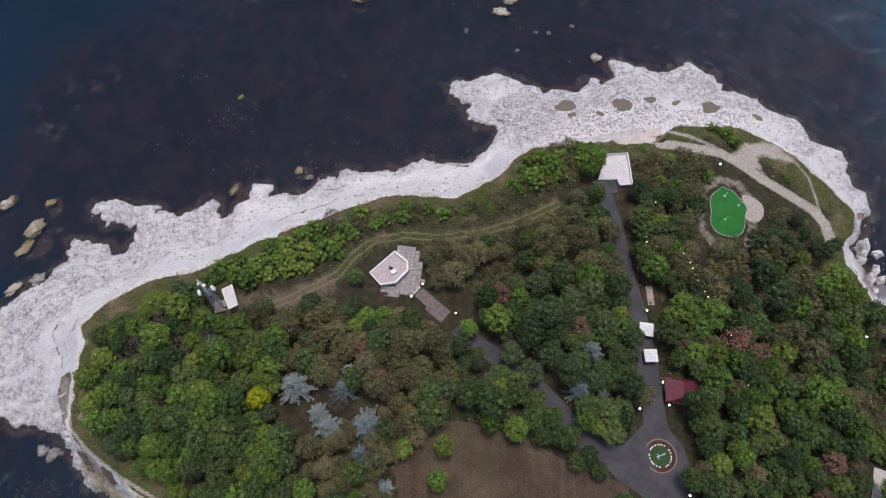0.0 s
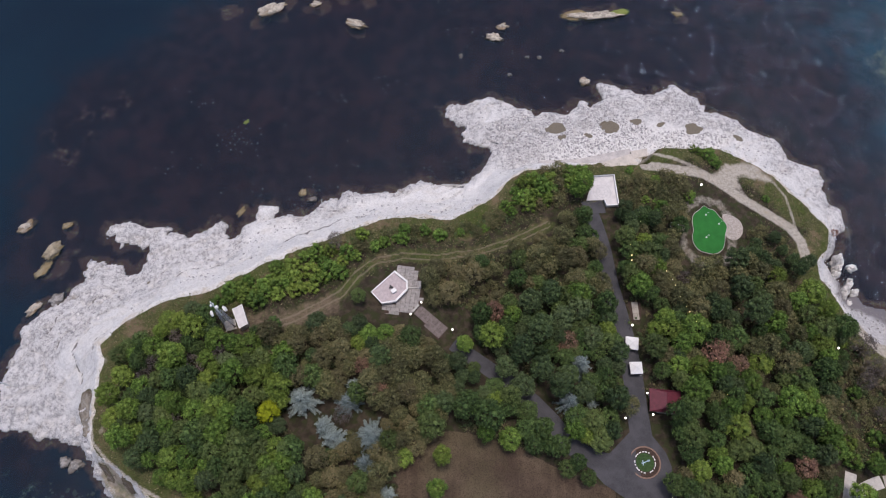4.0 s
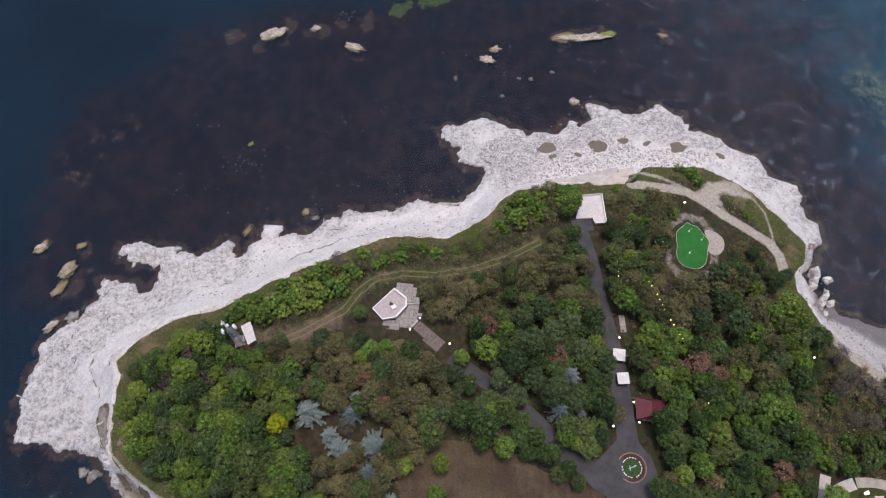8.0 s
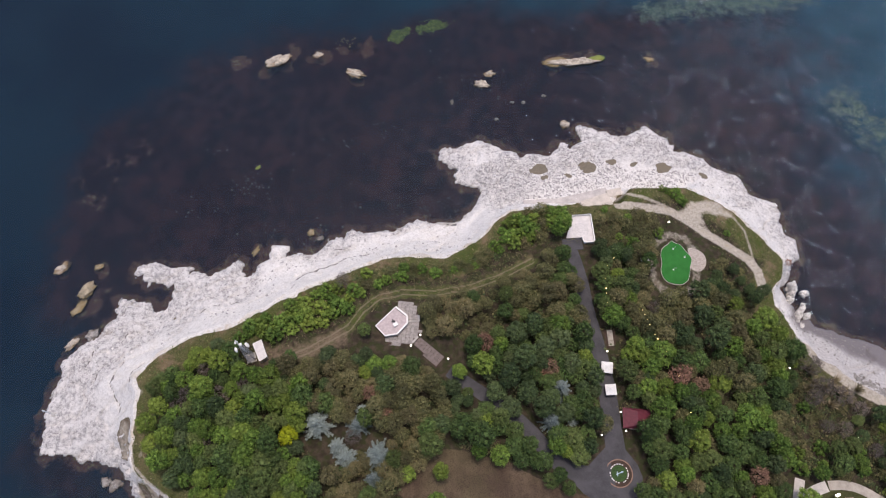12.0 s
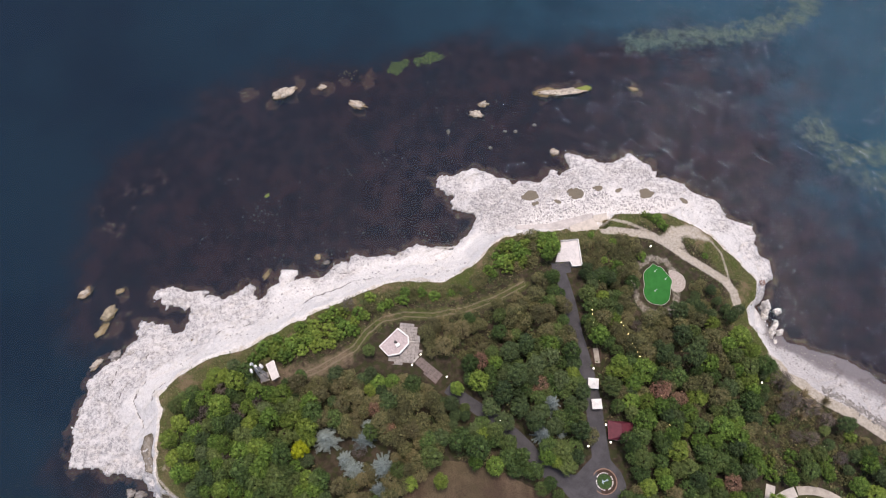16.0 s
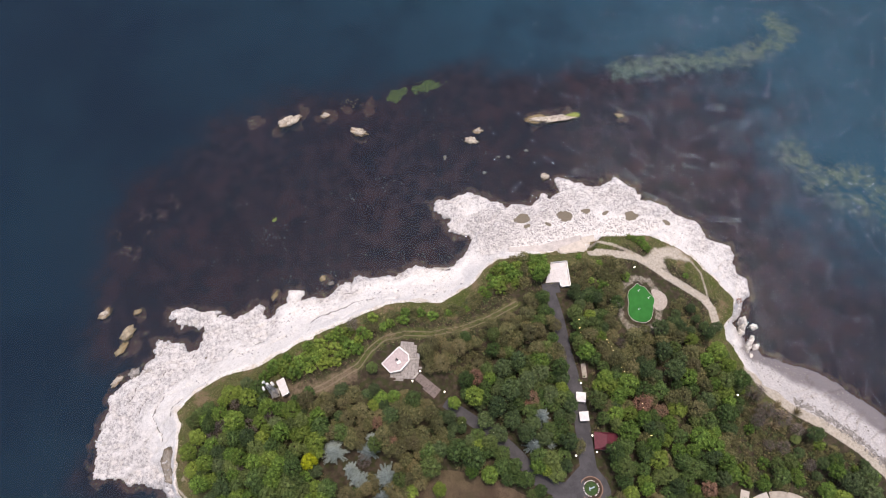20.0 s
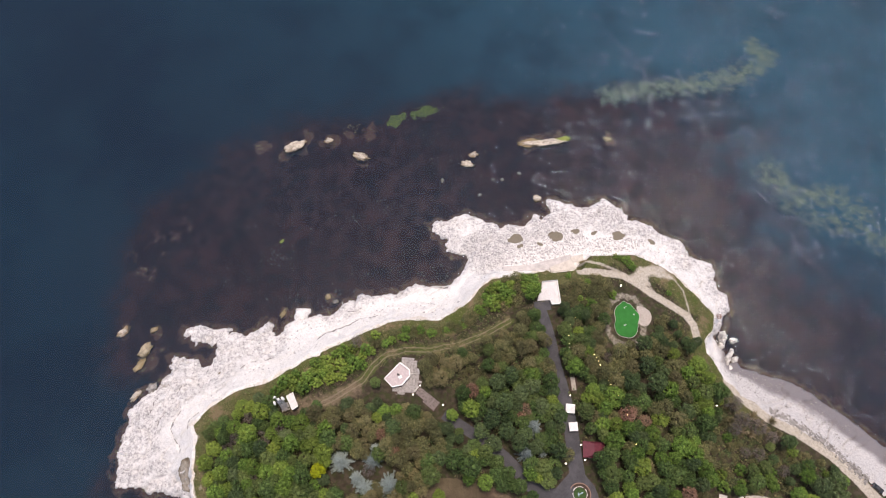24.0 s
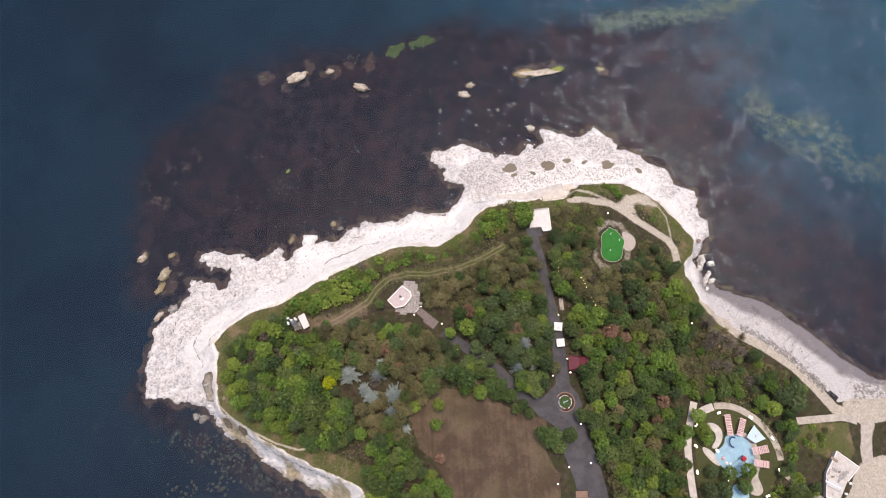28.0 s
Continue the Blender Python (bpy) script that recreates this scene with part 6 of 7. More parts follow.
# ---- boulders in and by the sea ----
def boulder(x, y, length, width, height, turn, material, label, seed, z=None, name="boulder"):
    bm = bmesh.new()
    bmesh.ops.create_icosphere(bm, subdivisions=4, radius=1)
    off = Vector((seed * 7.3, seed * 3.1, seed * 1.7))
    for v in bm.verts:
        n = noise.fractal(v.co * 1.3 + off, 1.0, 2.0, 4)
        v.co *= 1 + 0.55 * n + 0.16 * noise.fractal(v.co * 4 + off, 0.8, 2.0, 4) - 0.28 * abs(noise.fractal(v.co * 2.2 - off, 1.0, 2.0, 3))
        v.co = Vector((v.co.x * length / 2, v.co.y * width / 2, max(-0.4, v.co.z) * height))
    me = bpy.data.meshes.new(name)
    bm.to_mesh(me)
    bm.free()
    me.materials.append(material)
    me.polygons.foreach_set("use_smooth", [True] * len(me.polygons))
    ob = new(name, me)
    ob.matrix_basis = pose(x, y, (-0.1 * height if z is None else z), 0, 0, turn)
    return tagged(ob, label, "rock", "boulders off the shore")


SEA_ROCKS = [(-138.3, 89.6, 6, 3.4, 1.0, 35, 0), (-125.6, 90.7, 3.6, 2.4, 0.5, 35, 1), (-127.4, 81.8, 7, 4.4, 1.3, 50, 1), (-128.7, 75.4, 7, 3.2, 0.35, 55, 1), (-127.9, 62.1, 5.6, 2.4, 1.2, 55, 0), (-121.7, 65.5, 5, 4, 1.2, 20, 2), (-73.9, 184.0, 11, 4.8, 1.2, 25, 0), (-57.4, 187.6, 4.4, 3, 0.7, 20, 0), (-40.8, 178.7, 8, 4.4, 1.2, -15, 0), (10.2, 174.7, 6.2, 3.4, 1.2, -5, 0), (13.4, 180.1, 4.4, 2.8, 1.0, 10, 0), (47.6, 186.9, 18, 4, 1.3, 6, 0), (41.3, 186.9, 11, 4.6, 0.35, 4, 1), (57.0, 188.9, 8, 3, 0.3, 12, 3)]
SMALL_ROCKS = [(79.0, 189.3, 5, 2.2, 0.3, -10, 1), (43.1, 156.1, 4, 3.4, 1.2, 0, 0), (16.2, 157.9, 1.8, 1.4, 0.4, 0, 2), (27.0, 166.3, 1.8, 1.6, 0.5, 0, 2), (35.2, 169.7, 1.8, 1.4, 0.4, 0, 2), (22.5, 166.3, 1.5, 1.2, 0.4, 0, 2), (-1.5, 165.6, 1.4, 2.6, 0.3, 0, 2), (-74.5, 133.3, 2.4, 1.6, 0.3, 60, 3), (-51.4, 106.4, 3, 2.4, 0.4, 60, 1), (-47.9, 104.2, 3, 2, 0.5, 10, 2), (-106.2, 18.3, 3, 3, 0.8, 0, 2), (-102.7, 17.6, 4, 3.2, 0.9, 30, 2), (-70.5, 98.5, 2, 4, 0.3, -30, 1)]
LABELS = ("pale sea-worn boulder standing out of the water", "yellowish weedy boulder awash in the sea", "small grey boulder in the shallow sea", "green algae-covered flat rock in the sea")
for n, (x, y, length, width, height, turn, sort) in enumerate(SEA_ROCKS + SMALL_ROCKS):
    boulder(x, y, length, width, height, turn, (ROCK_PALE, ROCK_YELLOW, ROCK_GREY, ROCK_WEED)[sort], LABELS[sort], n + 1)
for n, (x, y, length, width, height, turn) in enumerate([(118.7, 88.2, 5.6, 3.8, 4.2, 75), (123.2, 87.4, 2.9, 2.3, 1.8, 20), (119.7, 79.5, 4.6, 2.8, 3.4, 80), (121.8, 82.6, 3.0, 2.0, 2.0, 60), (122.6, 79.2, 3.2, 2.2, 1.6, 15), (117.0, 84.6, 3.6, 2.6, 3.4, 40), (119.9, 75.0, 3.8, 2.8, 1.8, 50), (118.4, 71.6, 3.0, 2.0, 1.4, 10)]):
    boulder(x, y, length, width, height, turn, ROCK_WHITE, "tall white limestone stack at the foot of the cliff", 40 + n, 0.0, "shore_rock")


def joined_rocks(name, spots, label, material, seed):
    """Many small stones as one heap."""
    rng = np.random.default_rng(seed)
    verts, faces = [], []
    base = [(1, 0, 0), (0.4, 0.9, 0), (-0.8, 0.6, 0), (-0.7, -0.7, 0), (0.5, -0.8, 0), (0.2, 0.1, 0.8), (-0.3, -0.1, 0.7)]
    tris = [(0, 1, 5), (1, 2, 5), (2, 6, 5), (2, 3, 6), (3, 4, 6), (4, 5, 6), (4, 0, 5)]
    for x, y, z, r in spots:
        a, i = rng.uniform(0, 6.28), len(verts)
        for bx, by, bz in base:
            j = rng.uniform(0.75, 1.25, 3)
            px, py = bx * r * j[0], by * r * 0.75 * j[1]
            verts.append((x + px * math.cos(a) - py * math.sin(a), y + px * math.sin(a) + py * math.cos(a), z - 0.15 * r + bz * r * 0.9 * j[2]))
        faces += [tuple(i + k for k in f) for f in tris]
    ob = new(name, mesh_from(name, verts, faces, material))
    return tagged(ob, label, "rocks", kind="stuff")


def scatter_line(line, half, count, lo, hi, seed):
    rng = random.Random(seed)
    out = []
    for _ in range(count):
        k = rng.randrange(len(line) - 1)
        u, w = rng.random(), rng.gauss(0, half)
        (ax, ay), (bx, by) = line[k], line[k + 1]
        n = math.hypot(bx - ax, by - ay)
        x, y = ax + (bx - ax) * u - (by - ay) / n * w, ay + (by - ay) * u + (bx - ax) / n * w
        out.append((x, y, ground_z(x, y), rng.uniform(lo, hi) * rng.uniform(0.6, 1)))
    return out


RIPRAP = [(129.9, 56.3), (136.8, 52.3), (144.9, 47.6), (151.5, 42.0), (157.8, 35.2), (163.1, 29.9)]
joined_rocks("riprap", scatter_line(RIPRAP, 0.9, 420, 0.5, 1.1, 5), "band of grey armour stones below the shore track", ROCK_GREY, 3)
joined_rocks("shore_stones", scatter_line([(176.6, 30.4), (181.1, 28.0), (187.7, 30.4), (193.8, 32.9), (201.2, 30.4)], 2.2, 160, 0.5, 1.2, 6), "dark loose stones at the water's edge", ROCK_GREY, 4)


def shoal(poly_x, poly_y, count, seed):
    rng = random.Random(seed)
    return [(rng.gauss(*poly_x), rng.gauss(*poly_y), -0.15, rng.uniform(0.25, 0.6)) for _ in range(count)]


(sx, sy), (tx, ty), (ux, uy), (vx, vy) = [(-76.6, 125.4), (4.3, 175.6), (1.6, 115.6), (-25.0, 111.2)]
joined_rocks("shallow_stones", shoal((sx, 12), (sy, 5), 22, 1) + shoal((tx, 9), (ty, 7), 40, 2) + shoal((ux, 7), (uy, 4), 34, 3) + shoal((vx, 22), (vy + 6, 4), 40, 4), "pale stones awash in shallow water", ROCK_GREY, 8)


for n, (x, y, count) in enumerate([(-78.1, 125.6, 26), (-91.6, 142.0, 10), (-43.4, 144.3, 12), (-48.8, 107.4, 14), (-55.8, 100.5, 12), (-27.0, 152.9, 10), (-70.8, 105.8, 10), (-94.2, 114.9, 10)]):
    joined_rocks("shallow_stones", shoal((x, 4.5), (y, 2.5), count, 50 + n), "scattered pale stones awash off the headland", ROCK_GREY, 60 + n)
rng_bay = random.Random(404)
bay = []
for x, y, wx, wy, count in ((-101.0, 8.0, 6, 3.5, 50), (-92.0, 3.0, 6, 3.5, 50), (-96.0, -6.0, 8, 5, 50), (-83.0, -4.0, 6, 4, 34), (-106.0, -12.0, 5, 3, 22), (-66.0, -12.0, 6, 2.5, 30)):
    bay += [(rng_bay.gauss(x, wx), rng_bay.gauss(y, wy), -0.9 + rng_bay.uniform(-0.3, 0.2), rng_bay.uniform(0.4, 1.2) * rng_bay.uniform(0.5, 1.0)) for _ in range(count)]
bay = [p for p in bay if float(signed(np.array([p[0]]), np.array([p[1]]), COAST)[0]) < -1.5]
joined_rocks("sunken_stones", bay, "greenish boulders lying under shallow water in the bay", ROCK_SUNK, 71)
(mx, my), (nx, ny), (ox, oy) = [(-23.7, 201.1), (-10.4, 204.9), (-47.1, 194.9)]
joined_rocks("mossy_stones", [(x, y, z - 0.1, r) for x, y, z, r in shoal((mx, 2.6), (my, 1.3), 26, 11) + shoal((nx, 3.6), (ny, 1.8), 40, 12)], "bright green mossy stones just under the water", ROCK_WEED, 9)
joined_rocks("awash_stones", shoal((ox, 3.5), (oy, 1.4), 22, 13), "tan stones awash off the headland", ROCK_YELLOW, 10)


# ---- parked car ----
def parked_car():
    (x, y), (bx, by) = [(165.7, 27.2), (167.4, 25.6)]
    turn = math.degrees(math.atan2(by - y, bx - x))
    t = thing("car", pose(x, y, ground_z(x, y), 0, 0, turn), "dark parked car on the shore track", "car")
    bm = bmesh.new()
    prof = [(-2.2, 0.35), (-2.25, 0.75), (-2.05, 0.95), (-1.5, 1.0), (-0.9, 1.42), (0.6, 1.45), (1.25, 1.0), (2.0, 0.88), (2.2, 0.65), (2.2, 0.35)]
    sides = [[bm.verts.new((px, s * (0.88 if pz < 1.1 else 0.68), pz)) for px, pz in prof] for s in (-1, 1)]
    for k in range(len(prof)):
        bm.faces.new((sides[0][k - 1], sides[0][k], sides[1][k], sides[1][k - 1]))
    bm.faces.new(sides[0])
    bm.faces.new(sides[1][::-1])
    body = part("body", bm, CAR_PAINT, t)
    for px, pz, ry, w in ((0.95, 1.235, 34, 1.25), (-1.22, 1.225, -35, 1.2)):
        part("window", mesh_from("window", [(-0.33, -w / 2, 0.02), (0.33, -w / 2, 0.02), (0.33, w / 2, 0.02), (-0.33, w / 2, 0.02)], [(0, 1, 2, 3)], GLASS), GLASS, body, "", pose(px, 0, pz, 0, ry, 0))
    for sx in (-1.35, 1.35):
        for sy in (-1, 1):
            tyre = part("wheel", rod((sx, sy * 0.72, 0.32), (sx, sy * 0.92, 0.32), 0.32, None, 16), RUBBER, t)
            part("rim", rod((sx, sy * 0.9, 0.32), (sx, sy * 0.94, 0.32), 0.2, None, 12), STEEL, tyre)
    for sy in (-0.6, 0.6):
        part("headlight", box(0.1, 0.35, 0.14, (2.17, sy, 0.62), 0.02), GLASS, t)
        part("tail_light", box(0.08, 0.35, 0.16, (-2.24, sy, 0.68), 0.02), RED, t)


parked_car()


# ---- water park ----
def lay(name, outline, material, label, lift=0.1, category="pavement", smooth=2):
    return tagged(part(name, slab(rounded(outline, smooth) if smooth else outline, lift, 0.6), material, None), label, category, kind="structure")


road("path_ring", [(113.9, 22.5), (117.9, 23.0), (122.6, 22.4), (127.9, 19.6), (132.3, 16.6), (135.8, 12.1), (138.1, 8.0), (139.5, 4.2), (139.5, 0.8)], 1.35, 0.10, "pale curved path round the water park", None, TAN)
road("path_southeast", [(139.6, -2.9), (142.7, -6.5), (146.9, -10.2), (153.4, -13.9), (160.8, -18.8)], 1.4, 0.10, "pale path through the grass", None, TAN)
road("path_west", [(105.4, 24.1), (103.2, 16.5), (101.7, 11.5), (100.9, 6.3), (100.8, 0.3), (101.0, -6.3), (101.4, -13.8), (101.7, -19.8)], 1.5, 0.10, "grey path beside the water park", None, CONCRETE)
road("path_link", [(113.4, 22.3), (109.2, 21.1), (103.7, 17.2)], 1.6, 0.13, "grey path under trees", None, CONCRETE)
road("path_shore", [(148.6, 16.6), (159.0, 17.5), (169.7, 18.5), (174.8, 16.7)], 1.5, 0.10, "pale concrete path to the shore road", None, TAN)
road("road_shore", [(178.6, 16.9), (177.0, 6.6), (176.5, -0.2)], 2.3, 0.10, "pale concrete road to the shore", None, TAN)
lay("splash_pad", [(117.1, 10.4), (120.5, 10.9), (124.0, 10.5), (127.3, 8.0), (128.3, 4.8), (128.8, 1.3), (127.4, -2.5), (121.6, -5.4), (119.1, -6.3), (115.9, -3.2), (113.2, -0.3), (111.6, 4.1), (115.4, 5.9), (116.8, 8.2)], SKY_BLUE, "light blue rubber splash pad", 0.14, "pool")
lay("splash_pad_lower", [(117.7, -8.0), (124.2, -8.7), (124.5, -13.9), (122.8, -17.7), (116.9, -16.6)], SKY_BLUE, "light blue lower splash pad", 0.12, "pool")
lay("pavement_rim", [(121.3, 11.3), (125.7, 12.3), (129.3, 8.7), (131.1, 4.2), (130.8, -1.4), (128.7, -5.2), (130.1, -8.7), (130.7, -11.3), (128.3, -13.4), (123.6, -11.7), (127.5, -4.7), (129.1, 1.5), (128.3, 4.8), (126.9, 8.2)], TAN, "pale stone rim round the splash pad", 0.09)
lay("pavement_terrace", [(109.3, 15.8), (113.9, 15.6), (116.4, 12.5), (115.9, 8.6), (113.1, 5.2), (110.6, 5.7), (113.6, 9.3), (112.8, 12.4), (110.1, 13.8)], CONCRETE, "curved grey stone terrace", 0.10)
lay("pavement_steps", [(106.6, 6.3), (110.1, 5.2), (113.9, 1.2), (114.0, -1.7), (111.5, -0.8), (107.9, 2.8)], CONCRETE, "pale stone terrace by the splash pad", 0.11)


def awning(x, y, w, d, turn):
    t = thing("pink_pergola", pose(x, y, ground_z(x, y), 0, 0, turn), "pink slatted pergola beside the splash pad", "pergola", "pergolas round the pool")
    for sx in (-1, 1):
        part("beam", box(0.16, d, 0.2, (sx * (w / 2 - 0.2), 0, 2.5), 0.02), PINK, t)
        for sy in (-1, 1):
            part("post", box(0.18, 0.18, 2.5, (sx * (w / 2 - 0.2), sy * (d / 2 - 0.3), 0), 0.02), WHITE, t)
    n = int(d / 0.62)
    for k in range(n):
        part("slat", box(w, 0.46, 0.07, (0, -d / 2 + (k + 0.5) * d / n, 2.7), 0.01), PINK if k % 2 else ROSE, t)
    part("bench", box(w * 0.5, 1.2, 0.45, (w * 0.35, d * 0.1, 0.02), 0.03), WOOD, t)


for (x, y), w, d, turn in zip([(118.3, 14.8), (123.5, 13.9), (130.3, 4.8), (130.1, -0.5)], (2.5, 2.5, 3.0, 2.7), (8.6, 7.4, 6.8, 6.2), (3, -20, -80, -98)):
    awning(x, y, w, d, turn)


def shade_sail():
    o = [(128.8, 14.7), (132.8, 9.3), (128.5, 7.5), (125.1, 9.9)]
    cx, cy = around(o)
    z = ground_z(cx, cy)
    t = thing("shade_sail", pose(cx, cy, z), "pale blue shade sail stretched on four posts", "sunshade")
    q = shifted(o, cx, cy)
    bm = bmesh.new()
    n = 8
    grid = [[bm.verts.new(Vector((*q[0], 0)).lerp(Vector((*q[1], 0)), i / n).lerp(Vector((*q[3], 0)).lerp(Vector((*q[2], 0)), i / n), j / n) + Vector((0, 0, 3.1 - 1.2 * (i / n) * (1 - i / n) - 1.2 * (j / n) * (1 - j / n)))) for i in range(n + 1)] for j in range(n + 1)]
    for j in range(n):
        for i in range(n):
            bm.faces.new((grid[j][i], grid[j][i + 1], grid[j + 1][i + 1], grid[j + 1][i]))
    sail = part("sail", bm, PALE_BLUE, t)
    part("knob", rod((0.3, 0, 2.5), (0.3, 0, 2.75), 0.3, 0.2, 10), RED, sail, "red centre ring")
    for px, py in q:
        part("post", rod((px, py, -0.1), (px, py, 3.2), 0.09, None, 8), STEEL, t)


shade_sail()


def play_things():
    (ax, ay), (bx, by), (dx, dy), (ex, ey) = [(120.1, 8.0), (122.9, 1.5), (115.3, 1.5), (116.5, -0.3)]
    t = thing("spray_arch", pose(ax, ay, ground_z(ax, ay) + 0.14, 0, 0, 60), "dark blue curved spray tube on the splash pad", "play equipment")
    last = None
    for k in range(13):
        a = radians(k * 18)
        p = Vector((2.0 * math.cos(a), 2.0 * math.sin(a), 0.25 + 1.6 * math.sin(math.pi * k / 12)))
        if last is not None:
            part("tube", rod(last, p, 0.28, None, 8), NAVY, t)
        last = p
    t = thing("play_tower", pose(bx, by, ground_z(bx, by) + 0.14, 0, 0, 35), "small play tower with a blue slide and red roof", "play equipment")
    for sx in (-1, 1):
        for sy in (-1, 1):
            part("post", rod((sx * 0.9, sy * 0.9, 0), (sx * 0.9, sy * 0.9, 3.0), 0.08, None, 8), WHITE, t)
    part("floor", box(2.0, 2.0, 0.12, (0, 0, 1.4), 0.02), NAVY, t)
    bm = bmesh.new()
    bmesh.ops.create_cone(bm, cap_ends=True, segments=4, radius1=1.25, radius2=0.1, depth=0.9, matrix=pose(0, 0, 3.4, 0, 0, 45))
    part("roof", bm, RED, t, "red tower roof")
    bm = bmesh.new()
    r = [[bm.verts.new((-0.9 - 4.2 * u, s, z + 1.45 * (1 - u) ** 1.2)) for s, z in ((-0.55, 0.3), (-0.45, 0.05), (0.45, 0.05), (0.55, 0.3))] for u in (0, 0.25, 0.5, 0.75, 1)]
    for p, q in zip(r, r[1:]):
        for k in range(3):
            bm.faces.new((p[k], p[k + 1], q[k + 1], q[k]))
    part("slide", bm, SKY_BLUE, t, "blue slide")
    part("ladder", box(0.9, 0.12, 1.8, (0, -1.3, 0), 0.02), RED, t)
    for k, (x, y) in enumerate(((dx, dy), (ex, ey), (ex + 1.6, ey - 0.2))):
        m = thing("spray_toy", pose(x, y, ground_z(x, y) + 0.14), "small white dome spray toy on the pad", "play equipment")
        bm = bmesh.new()
        bmesh.ops.create_uvsphere(bm, u_segments=12, v_segments=8, radius=0.8 - 0.15 * k)
        for v in bm.verts:
            v.co.z = max(0, v.co.z)
        part("dome", bm, WHITE if k else PINK, m)
        part("nozzle", rod((0, 0, 0.6), (0, 0, 1.0), 0.08, None, 6), STEEL, m)


play_things()


# ---- shore building ----
def shore_building():
    o = [(162.1, 4.5), (170.3, -1.8), (164.7, -7.3), (160.6, -14.2), (155.0, -13.4), (156.5, -4.2)]
    cx, cy = around(o)
    z = ground_z(cx, cy)
    t = thing("shore_building", pose(cx, cy, z), "low unfinished white building with a flat pale roof", "building")
    q = shifted(o, cx, cy)
    part("walls", prism(inset(q, 0.3), -0.5, 2.6), CONCRETE, t)
    roof = part("roof", prism(q, 2.6, 2.85), CONCRETE, t, "pale flat roof with stains")
    for k in range(6):
        if k != 2:
            part("parapet", wall_run(q[k], q[(k + 1) % 6], 0.3, 2.85, 3.3), WHITE, roof)
    part("shed_roof", prism([(-6.0, -2.5), (-0.6, -5.2), (0.6, -2.8), (-4.8, 0.1)], 3.0, 3.5), STEEL, t, "grey sheet-metal roof")
    part("shed_edge", wall_run((-6.2, -1.0), (-0.3, -4.0), 0.5, 3.5, 3.75), WHITE, t)
    part("timber_stack", box(3.2, 1.1, 0.5, (-1.0, 7.3, 2.85), 0.05, None, -35), WOOD, t, "stack of yellowish timber")
    for px, py in ((4.0, -2.0), (1.5, -6.0)):
        part("roof_vent", box(0.9, 0.9, 0.8, (px, py, 2.85), 0.05), WHITE, t)
    # flat grey sheets stand in for the dark of openings in the roof
    for px, py, w, d, turn in ((1.5, 1.0, 3.4, 2.0, 40), (-1.5, 3.2, 2.2, 1.4, -30), (3.6, 2.2, 1.6, 1.2, 10), (-0.5, -1.2, 2.6, 1.0, 55), (-4.0, 2.6, 1.2, 2.4, -20)):
        part("roof_patch", box(w, d, 0.05, (px, py, 2.852), 0.01, None, turn), OPENING_GREY, roof, "flat grey sheet in place of a dark roof opening")
    for px, py, h, turn in ((0.4, 2.4, 0.5, 20), (2.2, -0.6, 0.35, 60), (-2.6, 0.6, 0.6, 5), (-3.4, -6.0, 0.4, 35)):
        part("crate", box(1.0, 0.7, h, (px, py, 2.86), 0.03, None, turn), WOOD if h > 0.45 else STEEL, roof)
    a, b = Vector((*q[3], 0)), Vector((*q[2], 0))
    for k in range(3):
        p = a.lerp(b, 0.25 + 0.25 * k)
        part("window", box(1.1, 0.12, 1.2, (p.x * 0.985, p.y * 0.985, 0.9), 0.01, None, math.degrees(math.atan2(b.y - a.y, b.x - a.x))), GLASS, t)


shore_building()


# ---- dry reeds and undergrowth ----
def reed_clump(x, y, size, turn):
    t = thing("reed_clump", pose(x, y, ground_z(x, y), 0, 0, turn), "tall pale dry reeds fanning out above the beach", "reeds", "reeds above the beach")
    rng = random.Random(int(x * 31 + y))
    verts, faces = [], []
    for k in range(70):
        a, r = rng.uniform(0, math.tau), rng.uniform(0, 0.5)
        out, h = rng.uniform(0.6, 1.8), rng.uniform(1.6, 3.0)
        d, n = Vector((math.cos(a), math.sin(a), 0)), Vector((-math.sin(a), math.cos(a), 0)) * 0.08
        b = d * r
        i = len(verts)
        verts += [tuple(b - n), tuple(b + n), tuple(b + d * out * 0.5 + n + Vector((0, 0, h * 0.7))), tuple(b + d * out * 0.5 - n + Vector((0, 0, h * 0.7))), tuple(b + d * out + Vector((0, 0, h)))]
        faces += [(i, i + 1, i + 2, i + 3), (i + 3, i + 2, i + 4)]
    part("foliage", mesh_from("foliage", [tuple(Vector(v) * size) for v in verts], faces, REED), REED, t)


REED = leaf_material("dry_reed", (0.16, 0.13, 0.085), (0.36, 0.30, 0.20), (0.2, 0.18, 0.10))
for n, (x, y) in enumerate([(115.3, 53.4), (118.3, 51.5), (121.5, 53.5), (116.4, 48.0), (123.6, 50.5), (125.8, 48.1), (119.4, 46.6), (112.5, 50.9), (128.8, 51.6), (114.4, 57.1), (130.6, 46.7)]):
    reed_clump(x, y, 1.0 + 0.35 * ((n * 7) % 5) / 4, n * 40)


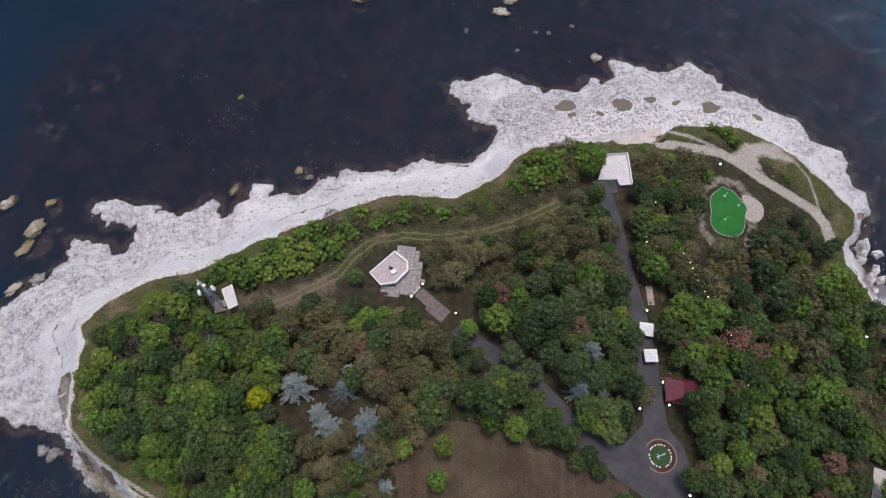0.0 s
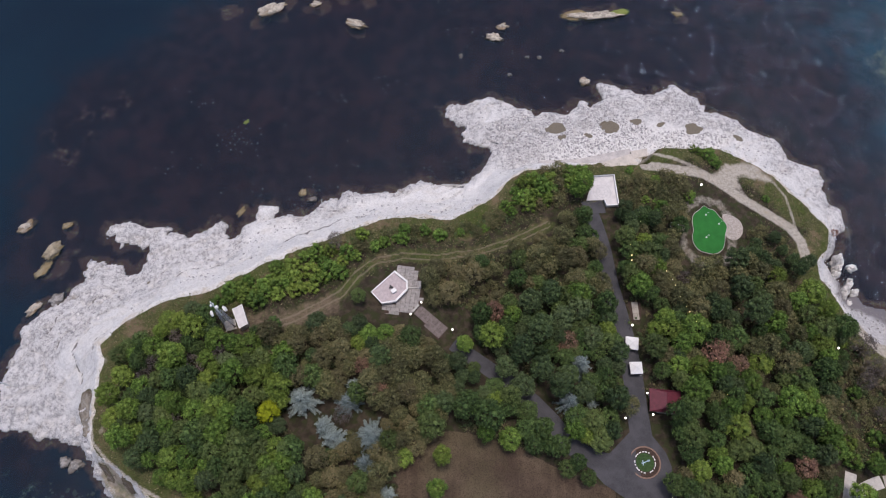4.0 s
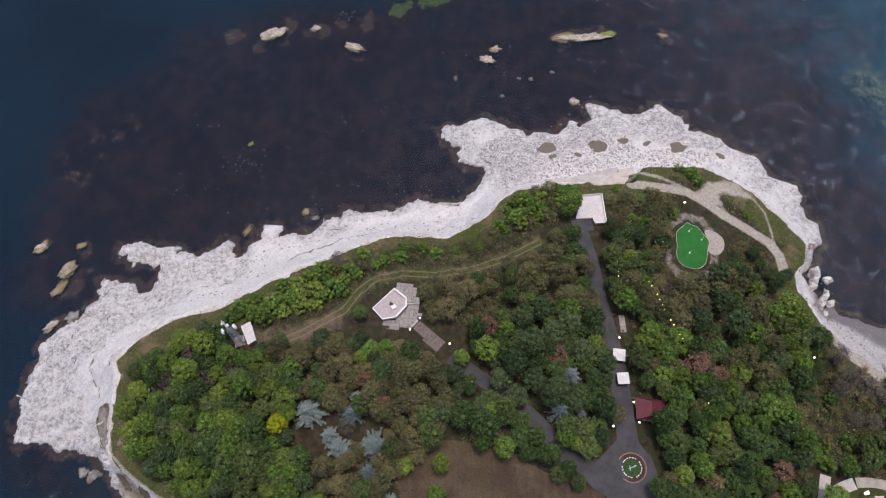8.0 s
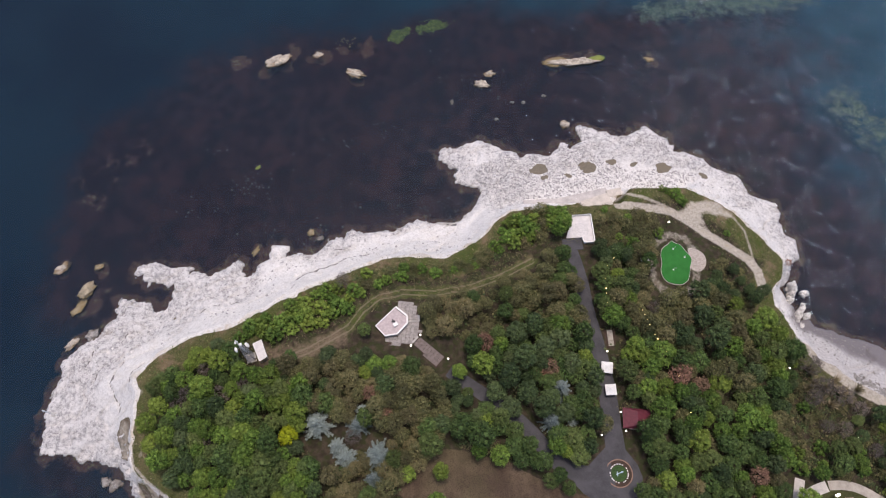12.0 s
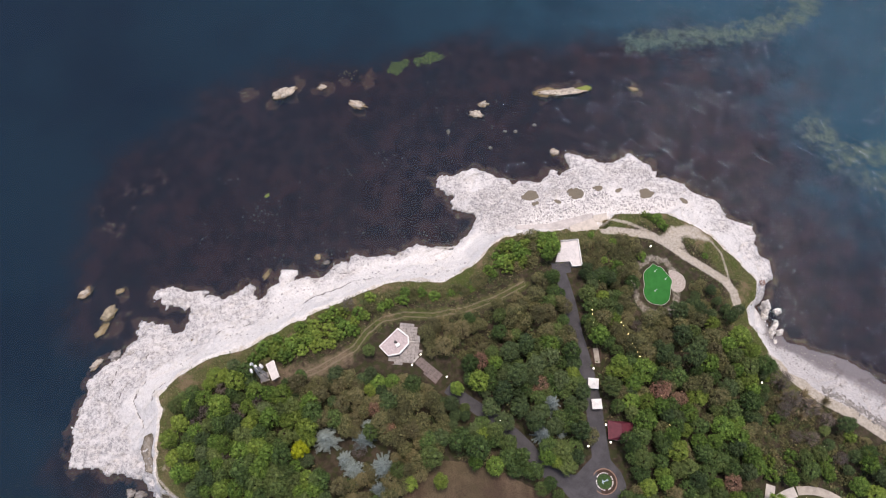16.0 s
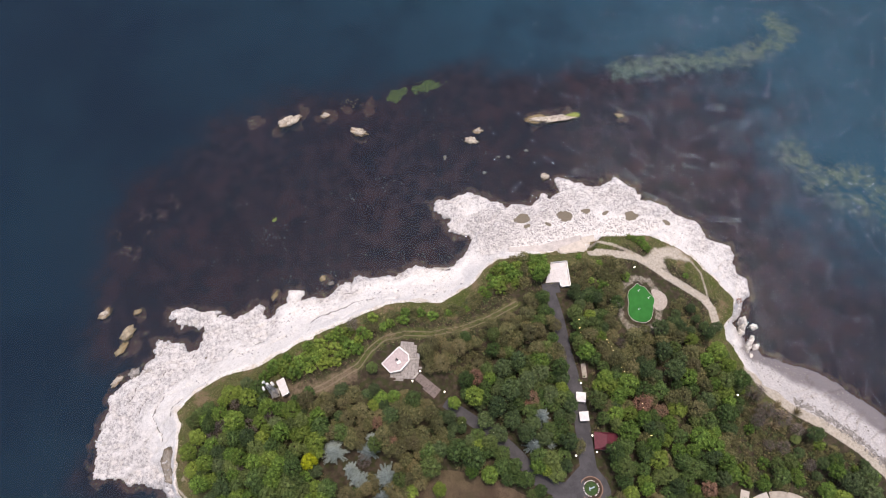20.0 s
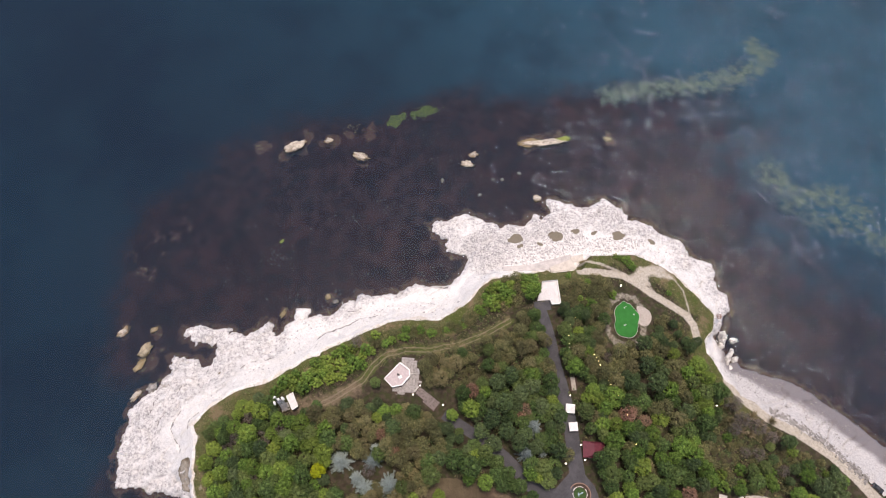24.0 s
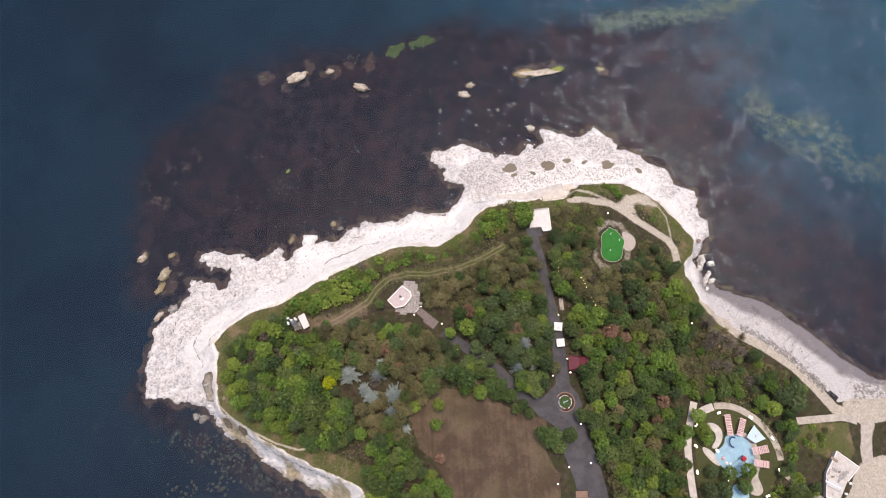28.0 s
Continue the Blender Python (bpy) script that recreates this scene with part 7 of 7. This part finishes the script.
def undergrowth():
    """Low weeds and saplings between the trees, one joined mass."""
    spots = []
    rng = random.Random(77)
    for outline, count in ((WOOD_WEST, 520), (WOOD_OLIVE, 240), (WOOD_DRY, 260), (WOOD_DARK, 260), (WOOD_ROAD, 120), (WOOD_LANE, 90), (WOOD_EAST, 260), (WOOD_FAR, 260), (WOOD_SLOPE, 420), (SCRUB_EAST, 160), (CLEARING, 150), (THICKET_PATH, 160), (THICKET_RIM, 60), (SCRUB_WEST, 150), (PARK, 200), (WOOD_BROWN, 120), (WOOD_THIN, 220), (THICKET_NORTH, 80)):
        pts = np.array(outline)
        (x0, y0), (x1, y1) = pts.min(0), pts.max(0)
        done = 0
        for _ in range(count * 6):
            x, y = rng.uniform(x0, x1), rng.uniform(y0, y1)
            if done < count and inside(np.array([x]), np.array([y]), outline)[0] and all(off_line(np.array([x]), np.array([y]), line)[0] > w + 0.8 for line, w in CLEAR[:4]) and not any(inside(np.array([x]), np.array([y]), shape)[0] for shape in NO_TREES):
                r = rng.uniform(0.4, 1.1)
                spots.append((x, y, ground_z(x, y) + r * 0.3, r))
                done += 1
    half = len(spots) // 2
    rng.shuffle(spots)
    for chosen, material, label, seed in ((spots[:half], LEAF_DARK, "low green weeds and saplings under the trees", 1), (spots[half:], LEAF_OLIVE, "dry olive weeds and brush under the trees", 2)):
        v, f = leaf_cloud(chosen, 26, 0.3, seed, 0.7, 0.4, 0.24, 1.0)
        tagged(new("undergrowth", mesh_from("undergrowth", v, f, material)), label, "undergrowth", kind="stuff")


undergrowth()


def grass_tufts():
    """Tufts of dry and green grass along the open cliff top."""
    rng = np.random.default_rng(12)
    band = np.argwhere((D_TOP > 0.3) & (D_TOP < 16) & (GX > -110) & (GX < 130) & (GY > -60) & (lane < 0.3) & (D_SEA > 2))
    pick = band[rng.choice(len(band), 9000, replace=False)]
    for n, (material, label) in enumerate(((REED, "tufts of dry yellow grass on the cliff top"), (LEAF_OLIVE, "tufts of olive grass on the cliff top"), (LEAF_GREEN, "tufts of green grass on the cliff top"))):
        spots = []
        for j, i in pick[n::3]:
            x, y = GX[j, i] + rng.uniform(-0.4, 0.4), GY[j, i] + rng.uniform(-0.4, 0.4)
            spots.append((x, y, HEIGHT[j, i] + 0.05, rng.uniform(0.2, 0.5)))
        v, f = leaf_cloud(spots, 5, 0.2, 90 + n, 0.7, 0)
        tagged(new("grass_tufts", mesh_from("grass_tufts", v, f, material)), label, "grass", kind="stuff")


grass_tufts()


def shelf_stones():
    """Loose limestone rubble strewn over the bare shelf."""
    rng = np.random.default_rng(21)
    field_n = fbm(GX, GY, 14, 4, 301)
    for name, mask, count, material, label, lo, hi in (
        ("shelf_rubble", (signed(GX, GY, NORTH_SHELF) > 0.5) & (D_SEA > 3) & (GX > 8) & (field_n > -0.25) & (pool < 0.2), 4600, RUBBLE, "grey limestone rubble strewn over the bare shelf", 0.22, 0.62),
        ("white_rubble", (D_TOP < -3) & (D_SEA > 1.5) & (GX < 115) & (GY > 20) & (field_n > -0.05) & (pool < 0.1), 1600, RUBBLE, "pale limestone stones lying on the shelf", 0.2, 0.6),
        ("beach_stones", (beach > 0.5) & (D_TOP < -3) & (D_SEA > 1) & (field_n > 0.05), 900, ROCK_GREY, "small grey stones on the beach", 0.15, 0.4),
    ):
        cells = np.argwhere(mask)
        spots = []
        for j, i in cells[rng.choice(len(cells), count)]:
            r = rng.uniform(lo, hi) * rng.uniform(0.5, 1.2)
            spots.append((GX[j, i] + rng.uniform(-0.5, 0.5), GY[j, i] + rng.uniform(-0.5, 0.5), HEIGHT[j, i], r))
        joined_rocks(name, spots, label, material, len(name))


shelf_stones()
